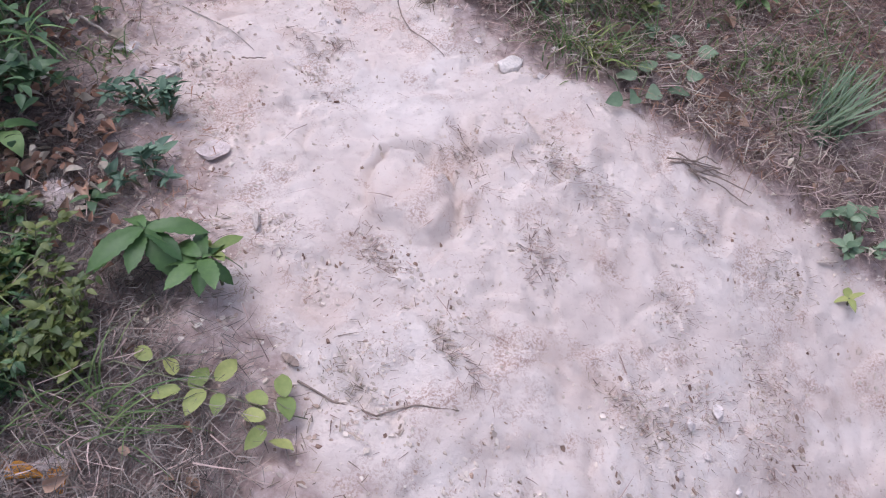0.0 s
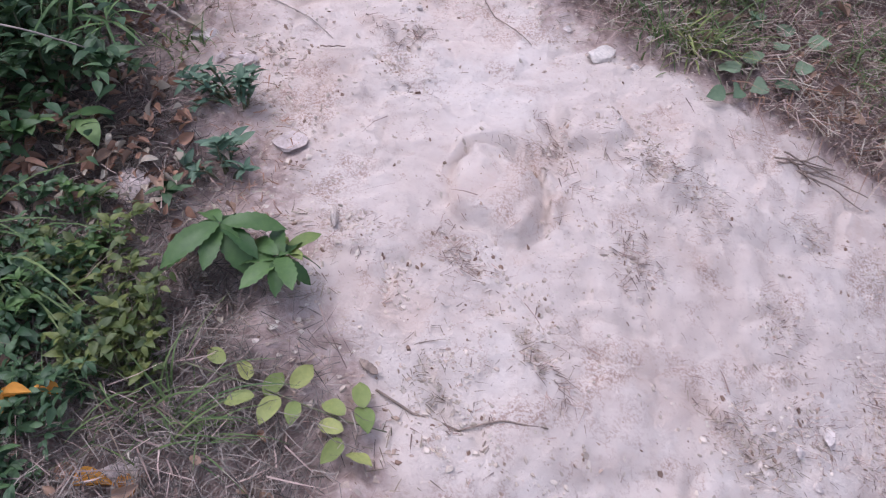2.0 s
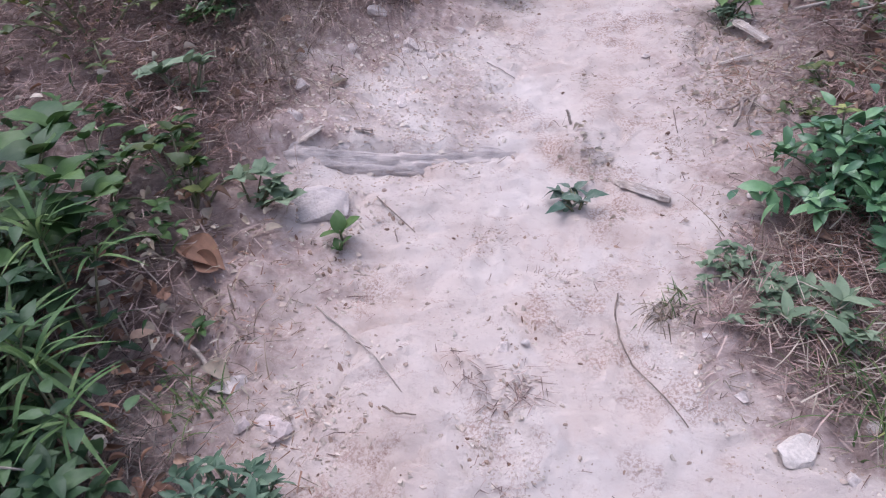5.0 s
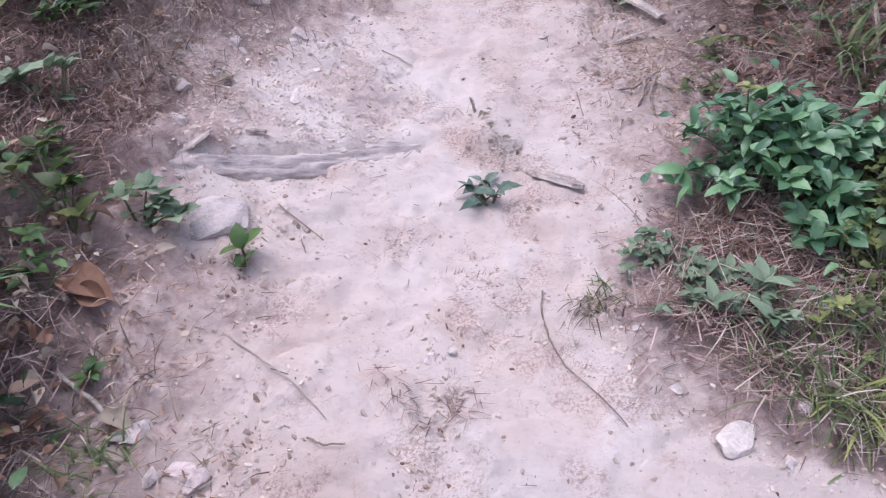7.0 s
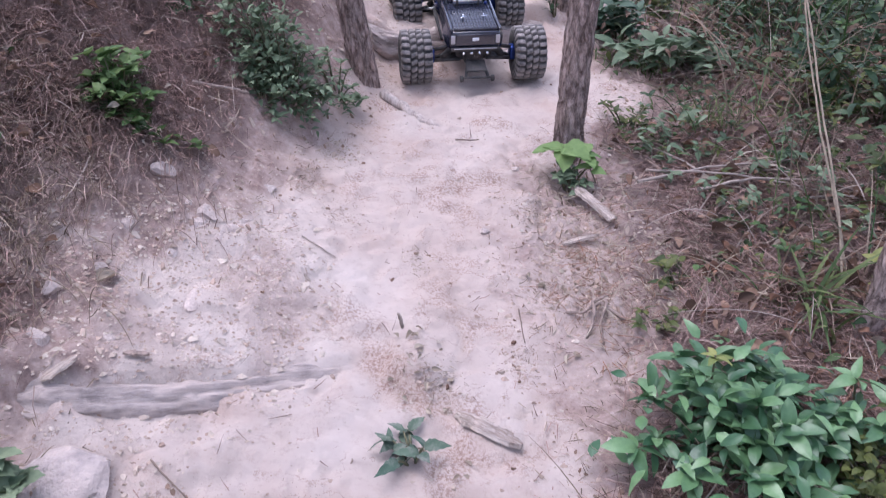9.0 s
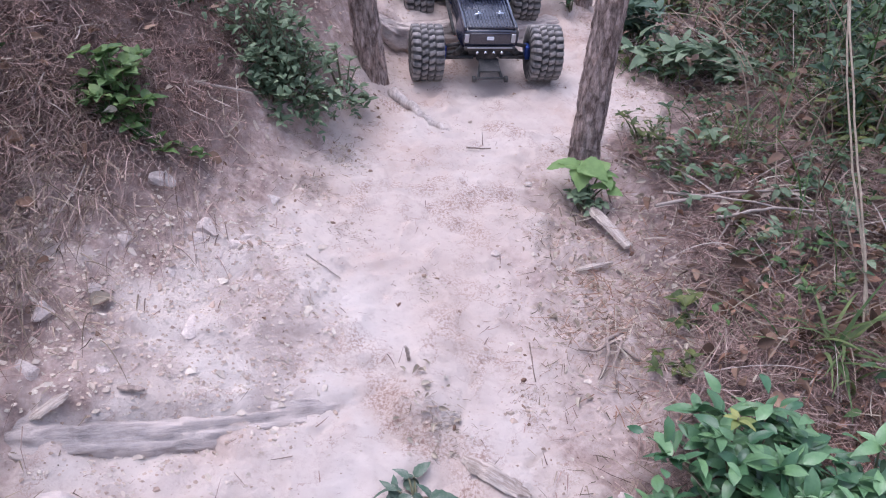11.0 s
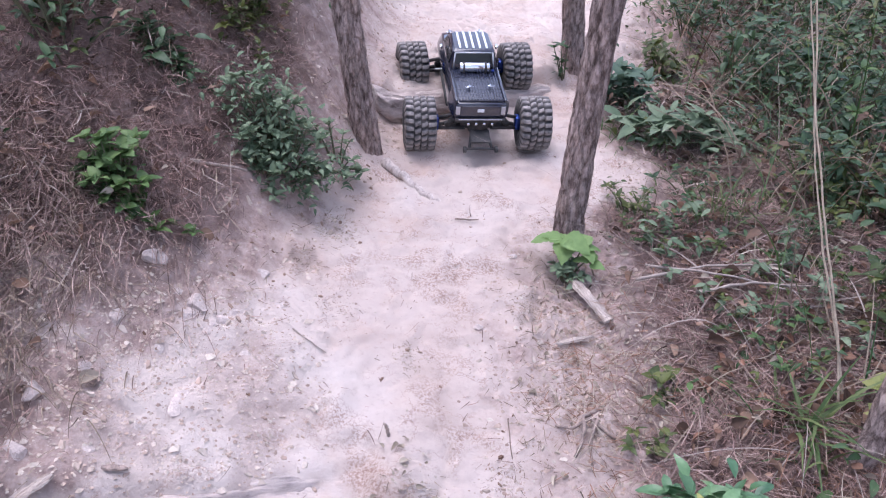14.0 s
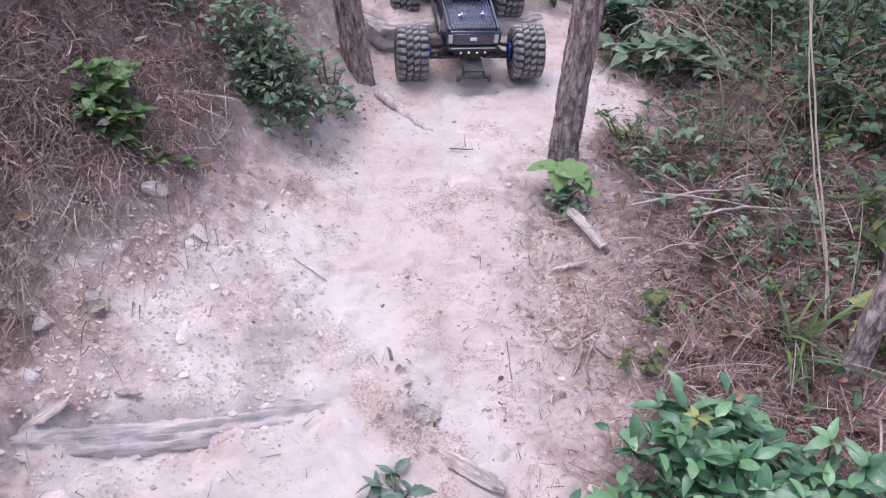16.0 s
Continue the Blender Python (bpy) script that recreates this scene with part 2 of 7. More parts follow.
def bark_material(name, dark, light, scale=1.0, along=(34, 34, 8), cracks=0.0, depth=0.012):
    m, t, b = material(name, 0.92)
    b.inputs["Specular IOR Level"].default_value = 0.2
    c = t.nodes.new("ShaderNodeTexCoord")
    stretch = node(t, "ShaderNodeMapping", Scale=tuple(a * scale for a in along))
    t.links.new(c.outputs["Object"], stretch.inputs["Vector"])
    v = node(t, "ShaderNodeTexNoise", Scale=1.0, Detail=8.0, Roughness=0.75)
    t.links.new(stretch.outputs[0], v.inputs["Vector"])
    base = ramp(t, v.outputs["Fac"], (0.40, dark), (0.50, tuple((p + q) / 2 for p, q in zip(dark, light))), (0.62, light))
    lichen = ramp(t, noise_of(t, 9, 5), (0.42, (1, 1, 1)), (0.60, (1.25, 1.22, 1.18)), (0.78, (0.72, 0.74, 0.68)))
    col = mixed(t, 0.8, base, lichen, "MULTIPLY")
    height = v.outputs["Fac"]
    if cracks:
        bent = mixed(t, 0.9, stretch.outputs[0], v.outputs["Color"], "ADD")
        plates = node(t, "ShaderNodeTexVoronoi", Scale=0.55)
        plates.feature = "DISTANCE_TO_EDGE"
        t.links.new(bent, plates.inputs["Vector"])
        split = ramp(t, plates.outputs["Distance"], (0.0, (0, 0, 0)), (0.16, (1, 1, 1)))
        col = mixed(t, cracks, col, mixed(t, split, (0.45, 0.42, 0.40), (1, 1, 1)), "MULTIPLY")
        height = mixed(t, 0.5, v.outputs["Color"], split)
    t.links.new(col, b.inputs["Base Color"])
    bumped(t, b, height, 1.0, depth)
    return m


BARK = bark_material("pine_bark", (0.14, 0.098, 0.086), (0.48, 0.375, 0.340), 1.0, (85, 85, 30), 0.10)
DEADWOOD = bark_material("weathered_deadwood", (0.42, 0.343, 0.308), (0.73, 0.645, 0.60), 1.5, (60, 60, 4))


def dusty(m, dust, low=0.42, high=0.58, scale=7):
    """Lays a patchy film of trail dust over a material's colour."""
    t = m.node_tree
    b = t.nodes["Principled BSDF"]
    col = b.inputs["Base Color"].links[0].from_socket
    film = ramp(t, noise_of(t, scale, 6, 0.65), (low, (0, 0, 0)), (high, (0.9, 0.9, 0.9)))
    t.links.new(mixed(t, film, col, dust), b.inputs["Base Color"])
    return m


PALE_LOG = dusty(bark_material("pale_dusty_log", (0.36, 0.29, 0.26), (0.66, 0.57, 0.53), 1.5, (60, 60, 5)), (0.60, 0.50, 0.46), 0.36, 0.60)
DUSTY_LOG = dusty(bark_material("dusty_split_log", (0.20, 0.17, 0.165), (0.48, 0.415, 0.39), 1.5, (60, 60, 5), 0.0, 0.006), (0.545, 0.455, 0.412), 0.34, 0.62, 14)


# ---------------------------------------------------------------- mesh helpers
def mesh_of(name, verts, faces, mat, flat=False):
    me = bpy.data.meshes.new(name)
    me.from_pydata([tuple(map(float, v)) for v in verts], [], [tuple(map(int, f)) for f in faces])
    me.update()
    if mat:
        me.materials.append(mat)
    if not flat:
        me.shade_smooth()
    return me


def thing(name, label, category, data=None, at=(0, 0, 0), group="", kind=""):
    ob = new(name, data)
    ob.location = at
    return tagged(ob, label, category, group, kind)


def child(name, data, parent, label="", m=None):
    """One part under a thing or under a part."""
    ob = new(name, data)
    ob.parent = parent
    if m is not None:
        ob.matrix_basis = m
    return tagged(ob, label)


def part(name, bm, mat, parent, label="", flat=False):
    me = bpy.data.meshes.new(name)
    bm.to_mesh(me)
    bm.free()
    me.materials.append(mat)
    if not flat:
        me.shade_smooth()
    return child(name, me, parent, label)


def tube(points, radii, sides=8, wobble=0.0, seed=0, caps=True):
    """Verts and faces of a tapered tube along points."""
    r = np.random.default_rng(seed)
    verts, faces = [], []
    pts = [Vector(p) for p in points]
    for i, (p, rad) in enumerate(zip(pts, radii)):
        along = (pts[min(i + 1, len(pts) - 1)] - pts[max(i - 1, 0)]).normalized()
        a = along.cross(Vector((0.31, 0.87, 0.2)) if abs(along.z) > 0.8 else Vector((0, 0, 1))).normalized()
        c = along.cross(a)
        for k in range(sides):
            f = float(rad) * (1 + wobble * float(r.uniform(-1, 1)))
            th = 2 * math.pi * k / sides
            verts.append(p + f * (math.cos(th) * a + math.sin(th) * c))
    for i in range(len(pts) - 1):
        for k in range(sides):
            n = (k + 1) % sides
            faces.append((i * sides + k, i * sides + n, (i + 1) * sides + n, (i + 1) * sides + k))
    if caps:
        faces.append(tuple(range(sides))[::-1])
        faces.append(tuple((len(pts) - 1) * sides + k for k in range(sides)))
    return verts, faces


def joined(pieces):
    verts, faces = [], []
    for v, f in pieces:
        o = len(verts)
        verts += list(v)
        faces += [tuple(i + o for i in q) for q in f]
    return verts, faces


# ---------------------------------------------------------------- ground sheet
def spread(lo, hi, step, far):
    core = np.arange(lo, hi, step)
    out, d = [], step
    while not out or out[-1] < far:
        d *= 1.22
        out.append((out[-1] if out else 0) + d)
    out = np.array(out)
    return np.concatenate([(lo - out)[::-1], core, core[-1] + out])


def bare_margin(x, y):
    """How much wider the bare cut bank lies beside the upper trail."""
    left = (0.11 + 0.05 * smooth(3.5, 3.7, y) + 0.08 * smooth(4.1, 4.4, y) - 0.07 * smooth(-0.5, -0.75, x)) * smooth(0.0, -0.2, x) * smooth(2.8, 3.1, y) * smooth(5.3, 4.7, y)
    left = left + 0.11 * 0.8 * smooth(-0.60, -0.48, x) * smooth(-0.1, -0.25, x) * smooth(1.62, 1.76, y) * smooth(2.3, 2.1, y)
    left = left + 0.14 * smooth(0.2, 0.3, x) * smooth(3.82, 3.92, y) * smooth(4.2, 4.05, y)
    left = left + 0.07 * smooth(0.0, -0.2, x) * smooth(1.85, 2.1, y) * smooth(2.85, 2.65, y)
    left = left + 0.12 * smooth(1.1, 0.4, np.hypot((x - 0.27) / 0.17, (y - 3.28) / 0.24))
    return left + 0.17 * smooth(0.0, 0.12, x) * smooth(2.8, 3.0, y) * smooth(3.9, 3.6, y) + 0.16 * smooth(0.2, 0.35, x) * smooth(4.5, 4.8, y)


def rubble(x, y):
    """The crumbling slope above the half-buried log."""
    return smooth(0.31, 0.16, np.hypot((x + 0.60) / 1.15, (y - 3.03) / 1.25) + 0.04 * grain(x, y, 8, 64))


def build_ground():
    xs, ys = spread(-1.25, 1.55, 0.0092, 260), spread(1.05, 5.4, 0.0092, 260)
    gx, gy = np.meshgrid(xs, ys)
    gz = rise(gx, gy)
    n, m = len(xs), len(ys)
    verts = np.stack([gx, gy, gz], -1).reshape(-1, 3).astype(np.float32)
    i = (np.arange(m - 1)[:, None] * n + np.arange(n - 1)).ravel()
    quads = np.stack([i, i + 1, i + n + 1, i + n], -1).astype(np.int32)
    me = bpy.data.meshes.new("ground")
    me.vertices.add(len(verts))
    me.vertices.foreach_set("co", verts.ravel())
    me.loops.add(quads.size)
    me.loops.foreach_set("vertex_index", quads.ravel())
    me.polygons.add(len(quads))
    me.polygons.foreach_set("loop_start", np.arange(0, quads.size, 4, dtype=np.int32))
    me.update(calc_edges=True)
    x, y = verts[:, 0].astype(float), verts[:, 1].astype(float)
    side = trail_side(x, y) + 0.07 * grain(x, y, 6, 21) + 0.05 * grain(x, y, 16, 22) + 0.03 * grain(x, y, 45, 23)
    tread = smooth(-0.21 - bare_margin(x, y), 0.07, side)
    edge = smooth(-0.34, -0.14, side) * smooth(0.0, 0.1, x) * smooth(2.8, 2.95, y) * smooth(3.75, 3.5, y)
    tread = np.maximum(tread, 0.74 * edge)
    tread = tread * (1 - 0.24 * rubble(x, y) * smooth(-0.3, 0.3, grain(x, y, 11, 65)))
    att = me.attributes.new("tread", "FLOAT", "POINT")
    att.data.foreach_set("value", tread.astype(np.float32))
    me.materials.append(SOIL)
    me.shade_smooth()
    return tagged(new("ground", me), "pale dry clay trail between banks of brown needle litter", "ground", kind="structure")


build_ground()


# ---------------------------------------------------------------- trees
PINE = plain("green_pine_needle", (0.055, 0.095, 0.045), 0.6, 0, 0.3, 8, 0)


def trunk_mesh(radius, height, lean, bend, seed, sides=48):
    r = np.random.default_rng(seed)
    rings = 230
    s = np.linspace(0, 1, rings + 1)[:, None] ** 1.35
    th = 2 * math.pi * np.arange(sides)[None, :] / sides
    z = -0.25 + s * (height + 0.25)
    rad = radius * (1 + 0.04 * np.exp(-np.maximum(z, 0) / 0.06)) * (1 - 0.55 * s)
    # furrowed bark: ragged plates between broken upright cracks
    u = sides / 5.5 * th / (2 * math.pi) * 5.5 + 0 * z
    wander = u + 1.6 * grain(u * 0.3, z * 7, 1.0, seed + 1)
    furrow = smooth(0.22, 0.0, np.abs(grain(wander * 0.42, z * 11, 1.0, seed + 2)))
    relief = 0.07 * grain(u * 0.5, z * 16, 1.0, seed + 3) + 0.06 * grain(u, z * 60, 1.0, seed + 4) - 0.12 * furrow + 0.02 * r.uniform(-1, 1, u.shape)
    f = rad * (1 + relief)
    x = lean[0] * z + bend * np.sin(z * 3.1 + seed) * 0.02 + f * np.cos(th)
    y = lean[1] * z + bend * np.cos(z * 2.3 + seed) * 0.02 + f * np.sin(th)
    verts, faces = np.stack([x, y, z + 0 * x], -1).reshape(-1, 3), []
    for i in range(rings):
        for k in range(sides):
            n = (k + 1) % sides
            faces.append((i * sides + k, i * sides + n, (i + 1) * sides + n, (i + 1) * sides + k))
    return verts, faces


def needle_spray(centres, count, seed):
    r = np.random.default_rng(seed)
    pick = centres[r.integers(0, len(centres), count)]
    a = pick + r.normal(0, 0.07, (count, 3))
    d = r.normal(0, 1, (count, 3))
    d = d / np.linalg.norm(d, axis=1)[:, None] * r.uniform(0.07, 0.13, (count, 1))
    w = np.cross(d, (0.3, 0.5, 0.8)) * 0.03
    verts = np.stack([a - w, a + w, a + d], 1).reshape(-1, 3)
    return verts, np.arange(3 * count).reshape(-1, 3)


def tree(x, y, radius, lean, seed, label):
    root = thing("tree", label, "tree", at=(x, y, z_at(x, y)), group="trees beside the trail")
    child("trunk", mesh_of("trunk", *trunk_mesh(radius, 5.2, lean, 1.0, seed), BARK), root)
    r = np.random.default_rng(seed)
    ends = []
    for k in range(9):
        z = 3.1 + 0.23 * k
        th = 2.4 * k + seed
        reach = 0.9 - 0.06 * k
        base = Vector((lean[0] * z, lean[1] * z, z))
        pts = [base + Vector((math.cos(th) * reach * s, math.sin(th) * reach * s, 0.25 * s - 0.15 * s * s)) for s in (0, 0.25, 0.5, 0.75, 1.0)]
        child("limb", mesh_of("limb", *tube(pts, (0.016, 0.013, 0.010, 0.007, 0.004), 7, 0.1, k), BARK), root)
        ends += [tuple(p) for p in pts[2:]]
    tagged(child("crown", mesh_of("crown", *needle_spray(np.array(ends), 2600, seed), PINE), root, "sparse green pine needles"), kind="stuff")
    return root


tree(-0.372, 4.03, 0.038, (-0.050, 0.0), 3, "slim pine with rough grey-brown bark at the trail's edge")
tree(0.203, 3.705, 0.037, (0.030, 0.02), 5, "leaning slim pine with cracked grey bark beside the trail")
tree(0.22, 4.72, 0.040, (-0.03, 0.0), 8, "straight slim pine trunk beyond the log step")


# ---------------------------------------------------------------- model truck
def gloss(name, color, rough, metal=0.0, coat=0.0, dust=0.35, start=0.40):
    """Lacquer, rubber or metal with a thin uneven film of pale trail dust."""
    m, t, b = material(name, rough, metal)
    film = ramp(t, noise_of(t, 28, 6, 0.7), (start, (0, 0, 0)), (start + 0.45, (dust,) * 3))
    t.links.new(mixed(t, film, color, (0.50, 0.42, 0.37)), b.inputs["Base Color"])
    b.inputs["Coat Weight"].default_value = coat
    t.links.new(ramp(t, noise_of(t, 60, 4), (0.3, (rough * 0.8,) * 3), (0.8, (min(1, rough * 1.7),) * 3)), b.inputs["Roughness"])
    return m


LACQUER = gloss("black_lacquer", (0.009, 0.012, 0.030), 0.16, 0.0, 1.0, 0.04)
BED = gloss("ribbed_bed_plastic", (0.016, 0.020, 0.040), 0.26, 0.0, 0.6, 0.05)
GLAZED = gloss("smoked_glazing", (0.02, 0.024, 0.03), 0.08, 0.0, 0.6, 0.05)
WHITE = gloss("white_stripe", (0.80, 0.82, 0.86), 0.30, 0.0, 0.2, 0.10)
CHROME = gloss("chrome", (0.86, 0.87, 0.90), 0.10, 1.0, 0.0, 0.06)
STEEL = gloss("steel_rod", (0.62, 0.62, 0.63), 0.28, 1.0, 0.0, 0.20)
BLUE = gloss("blue_anodised", (0.015, 0.045, 0.22), 0.30, 0.8, 0.0, 0.15)
NYLON = gloss("black_nylon", (0.018, 0.018, 0.020), 0.55, 0.0, 0.0, 0.22)


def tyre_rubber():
    """Dusty rubber, coloured darker in the grooves and lighter on the lugs by lug height."""
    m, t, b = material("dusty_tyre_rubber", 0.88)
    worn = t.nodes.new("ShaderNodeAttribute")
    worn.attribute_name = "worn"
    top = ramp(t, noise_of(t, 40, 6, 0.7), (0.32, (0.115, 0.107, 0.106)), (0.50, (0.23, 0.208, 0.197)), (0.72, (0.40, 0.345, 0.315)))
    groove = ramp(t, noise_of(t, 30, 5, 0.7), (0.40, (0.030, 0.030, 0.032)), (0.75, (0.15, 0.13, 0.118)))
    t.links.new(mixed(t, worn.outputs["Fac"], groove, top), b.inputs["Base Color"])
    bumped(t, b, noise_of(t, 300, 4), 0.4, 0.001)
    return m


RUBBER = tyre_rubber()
RED_LENS = gloss("red_lamp_lens", (0.45, 0.02, 0.02), 0.2, 0.0, 0.3, 0.1)
SILVER = gloss("silver_paint", (0.52, 0.52, 0.55), 0.35, 0.6, 0.0, 0.15)


def box(bm, size, m, bevel=0.0):
    made = bmesh.ops.create_cube(bm, size=1.0, matrix=m @ Matrix.Diagonal((*size, 1)))
    if bevel:
        edges = {e for v in made["verts"] for e in v.link_edges}
        bmesh.ops.bevel(bm, geom=list(edges), offset=bevel, segments=2, affect="EDGES", profile=0.6)


def rod(bm, a, b, r, sides=10):
    a, b = Vector(a), Vector(b)
    d = b - a
    m = Matrix.Translation((a + b) / 2) @ d.to_track_quat("Z", "Y").to_matrix().to_4x4()
    bmesh.ops.create_cone(bm, cap_ends=True, segments=sides, radius1=r, radius2=r, depth=d.length, matrix=m)


def loft(sections):
    """Closed rings of equal length, capped at both ends."""
    bm = bmesh.new()
    rings = [[bm.verts.new(p) for p in s] for s in sections]
    n = len(rings[0])
    for a, b in zip(rings, rings[1:]):
        for k in range(n):
            bm.faces.new((a[k], a[(k + 1) % n], b[(k + 1) % n], b[k]))
    bm.faces.new(rings[0][::-1])
    bm.faces.new(rings[-1])
    bmesh.ops.recalc_face_normals(bm, faces=bm.faces)
    return bm


def rounded(bm, offset=0.004):
    sharp = [e for e in bm.edges if len(e.link_faces) == 2 and e.calc_face_angle() > 0.5]
    bmesh.ops.bevel(bm, geom=sharp, offset=offset, segments=2, affect="EDGES", profile=0.6)
    return bm


def tyre_mesh(radius, width):
    """One moulded skin: carcass and sidewalls with chevron lugs raised out of it."""
    n, lugs = 264, 22
    across = [(0.30, -0.50), (0.46, -0.535), (0.62, -0.54), (0.74, -0.53), (0.84, -0.51)]
    crown = [(0.90 + 0.022 * (1 - (2 * k / 26 - 1) ** 2), -0.49 + 0.98 * k / 26) for k in range(27)]
    prof = across + crown + [(r, -w) for r, w in across[::-1]] + [(0.50, 0.30), (0.50, -0.30)]
    r0, w0 = (np.array(c)[None, :] for c in zip(*prof))
    th = (np.arange(n) / n)[:, None]
    turn = lugs * (th + 0.5 / lugs * (w0 > 0))
    zig = np.abs(w0)
    phase = (turn + np.where(zig < 0.23, 1.6 * zig * np.sign(w0), 0.45 * zig)) % 1.0
    block = smooth(0.02, 0.07, phase) * smooth(0.64, 0.59, phase)
    gap = smooth(0.012, 0.03, zig) * (1 - smooth(0.215, 0.225, zig) * smooth(0.262, 0.252, zig))
    lug = np.where((r0 > 0.88), block * gap, 0.0) + np.where((r0 > 0.7) & (r0 <= 0.88), 0.55 * block, 0.0)
    rad = radius * (r0 + 0.105 * lug * (r0 > 0.88))
    x = width * (w0 + 0.030 * lug * np.sign(w0) * (r0 <= 0.88))
    a = 2 * math.pi * th
    verts = np.stack([x + 0 * a, rad * np.cos(a), rad * np.sin(a)], -1).reshape(-1, 3)
    m = len(prof)
    i, k = np.meshgrid(np.arange(n), np.arange(m), indexing="ij")
    j, l = (i + 1) % n, (k + 1) % m
    faces = np.stack([i * m + k, i * m + l, j * m + l, j * m + k], -1).reshape(-1, 4)
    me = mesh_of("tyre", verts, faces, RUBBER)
    # this attribute is plain lug height: 0 in the grooves, 1 on the tops
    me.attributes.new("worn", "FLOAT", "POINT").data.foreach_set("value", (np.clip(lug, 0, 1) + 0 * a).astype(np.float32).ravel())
    return me


def rim_bmesh(radius, width, side):
    bm = bmesh.new()
    m = pose(0, 0, 0, 0, 90, 0)
    for r1, d, x in ((0.54, 0.55, 0.0), (0.56, 0.06, 0.30), (0.56, 0.06, -0.30), (0.16, 0.62, 0.0)):
        bmesh.ops.create_cone(bm, cap_ends=True, segments=24, radius1=r1 * radius, radius2=r1 * radius, depth=d * width, matrix=pose(x * width, 0, 0) @ m)
    for k in range(6):
        box(bm, (0.08 * width, radius * 0.12, radius * 0.40), pose(0, 0, 0, 60 * k) @ pose(side * 0.32 * width, 0, radius * 0.34), 0.002)
    return bm


def build_truck(at):
    truck = thing("model_truck", "black radio-controlled monster truck with chunky dusty tyres at the log step", "toy truck")
    truck.matrix_basis = at
    W, R, TRACK, BASE = 0.090, 0.081, 0.177, 0.182
    # shell: bed, waist and bonnet
    def ring(y, w, zb, zt, tuck=0.9):
        return [(-w * 0.86, y, zb), (-w, y, zb + 0.018), (-w * 1.02, y, zb + 0.035), (-w * tuck, y, zt - 0.003), (-w * tuck + 0.006, y, zt),
                (w * tuck - 0.006, y, zt), (w * tuck, y, zt - 0.003), (w * 1.02, y, zb + 0.035), (w, y, zb + 0.018), (w * 0.86, y, zb)]
    shell = loft([ring(-0.232, 0.078, 0.122, 0.176), ring(-0.222, 0.083, 0.112, 0.180), ring(-0.185, 0.093, 0.120, 0.182, 0.86), ring(-0.12, 0.088, 0.104, 0.182),
                  ring(0.0, 0.085, 0.100, 0.184), ring(0.10, 0.086, 0.102, 0.188), ring(0.155, 0.092, 0.116, 0.186, 0.86), ring(0.215, 0.090, 0.116, 0.180, 0.84),
                  ring(0.252, 0.082, 0.110, 0.172), ring(0.264, 0.072, 0.114, 0.160)])
    body = part("body", rounded(shell, 0.003), LACQUER, truck, "glossy black pickup shell")
    bm = bmesh.new()
    box(bm, (0.134, 0.185, 0.005), pose(0, -0.132, 0.1835), 0.001)
    cover = part("bed_cover", bm, BED, truck, "ribbed dark bed cover")
    bm = bmesh.new()
    box(bm, (0.0045, 0.182, 0.004), pose(0, -0.132, 0.187), 0.0012)
    rib = part("rib", bm, BED, cover)
    rib.location.x = -0.063
    for k in range(1, 15):
        child("rib", rib.data, cover, m=pose(-0.063 + 0.009 * k, 0, 0))
    for s in (-1, 1):
        bm = bmesh.new()
        box(bm, (0.009, 0.205, 0.010), pose(s * 0.0735, -0.128, 0.185), 0.003)
        part("bed_rail", bm, LACQUER, truck)
    # cab
    def cab_ring(z, w, back, front):
        c = 0.008
        return [(-w, back + c, z), (-w, front - c, z), (-w + c, front, z), (w - c, front, z), (w, front - c, z), (w, back + c, z), (w - c, back, z), (-w + c, back, z)]
    cab = part("cab", rounded(loft([cab_ring(0.180, 0.079, -0.030, 0.165), cab_ring(0.194, 0.078, -0.028, 0.156), cab_ring(0.233, 0.066, -0.014, 0.124), cab_ring(0.240, 0.058, -0.006, 0.116)]), 0.002), LACQUER, truck, "black crew cab with smoked windows")
    for s in (-1, 1):
        for y0, y1, y2, y3 in ((-0.020, 0.048, 0.044, -0.010), (0.056, 0.140, 0.114, 0.052)):
            bm = bmesh.new()
            low, high = (s * 0.0795, 0.197), (s * 0.0695, 0.229)
            vs = [bm.verts.new(p) for p in ((low[0], y0, low[1]), (low[0], y1, low[1]), (high[0], y2, high[1]), (high[0], y3, high[1]))]
            bm.faces.new(vs)
            bmesh.ops.solidify(bm, geom=bm.faces[:], thickness=0.0012)
            part("side_window", bm, GLAZED, cab, flat=True)
    for name, pts in (("rear_window", ((-0.058, -0.0290, 0.200), (0.058, -0.0290, 0.200), (0.052, -0.0165, 0.230), (-0.052, -0.0165, 0.230))),
                      ("windscreen", ((-0.066, 0.1540, 0.198), (0.066, 0.1540, 0.198), (0.056, 0.1280, 0.231), (-0.056, 0.1280, 0.231)))):
        bm = bmesh.new()
        bm.faces.new([bm.verts.new(p) for p in pts])
        bmesh.ops.solidify(bm, geom=bm.faces[:], thickness=0.0014)
        part(name, bm, GLAZED, cab, "smoked glazing", flat=True)
    for x in (-0.042, -0.021, 0.0, 0.021, 0.042):
        bm = bmesh.new()
        box(bm, (0.0070, 0.108, 0.004), pose(x, 0.053, 0.2415), 0.0015)
        box(bm, (0.0060, 0.009, 0.004), pose(x, 0.119, 0.2390, -20), 0.0015)
        part("roof_stripe", bm, WHITE, cab, "raised white roof strip")
    bm = bmesh.new()
    for s in (-1, 1):
        rod(bm, (s * 0.064, -0.034, 0.184), (s * 0.059, -0.018, 0.234), 0.0022)
    rod(bm, (-0.059, -0.018, 0.234), (0.059, -0.018, 0.234), 0.0022)
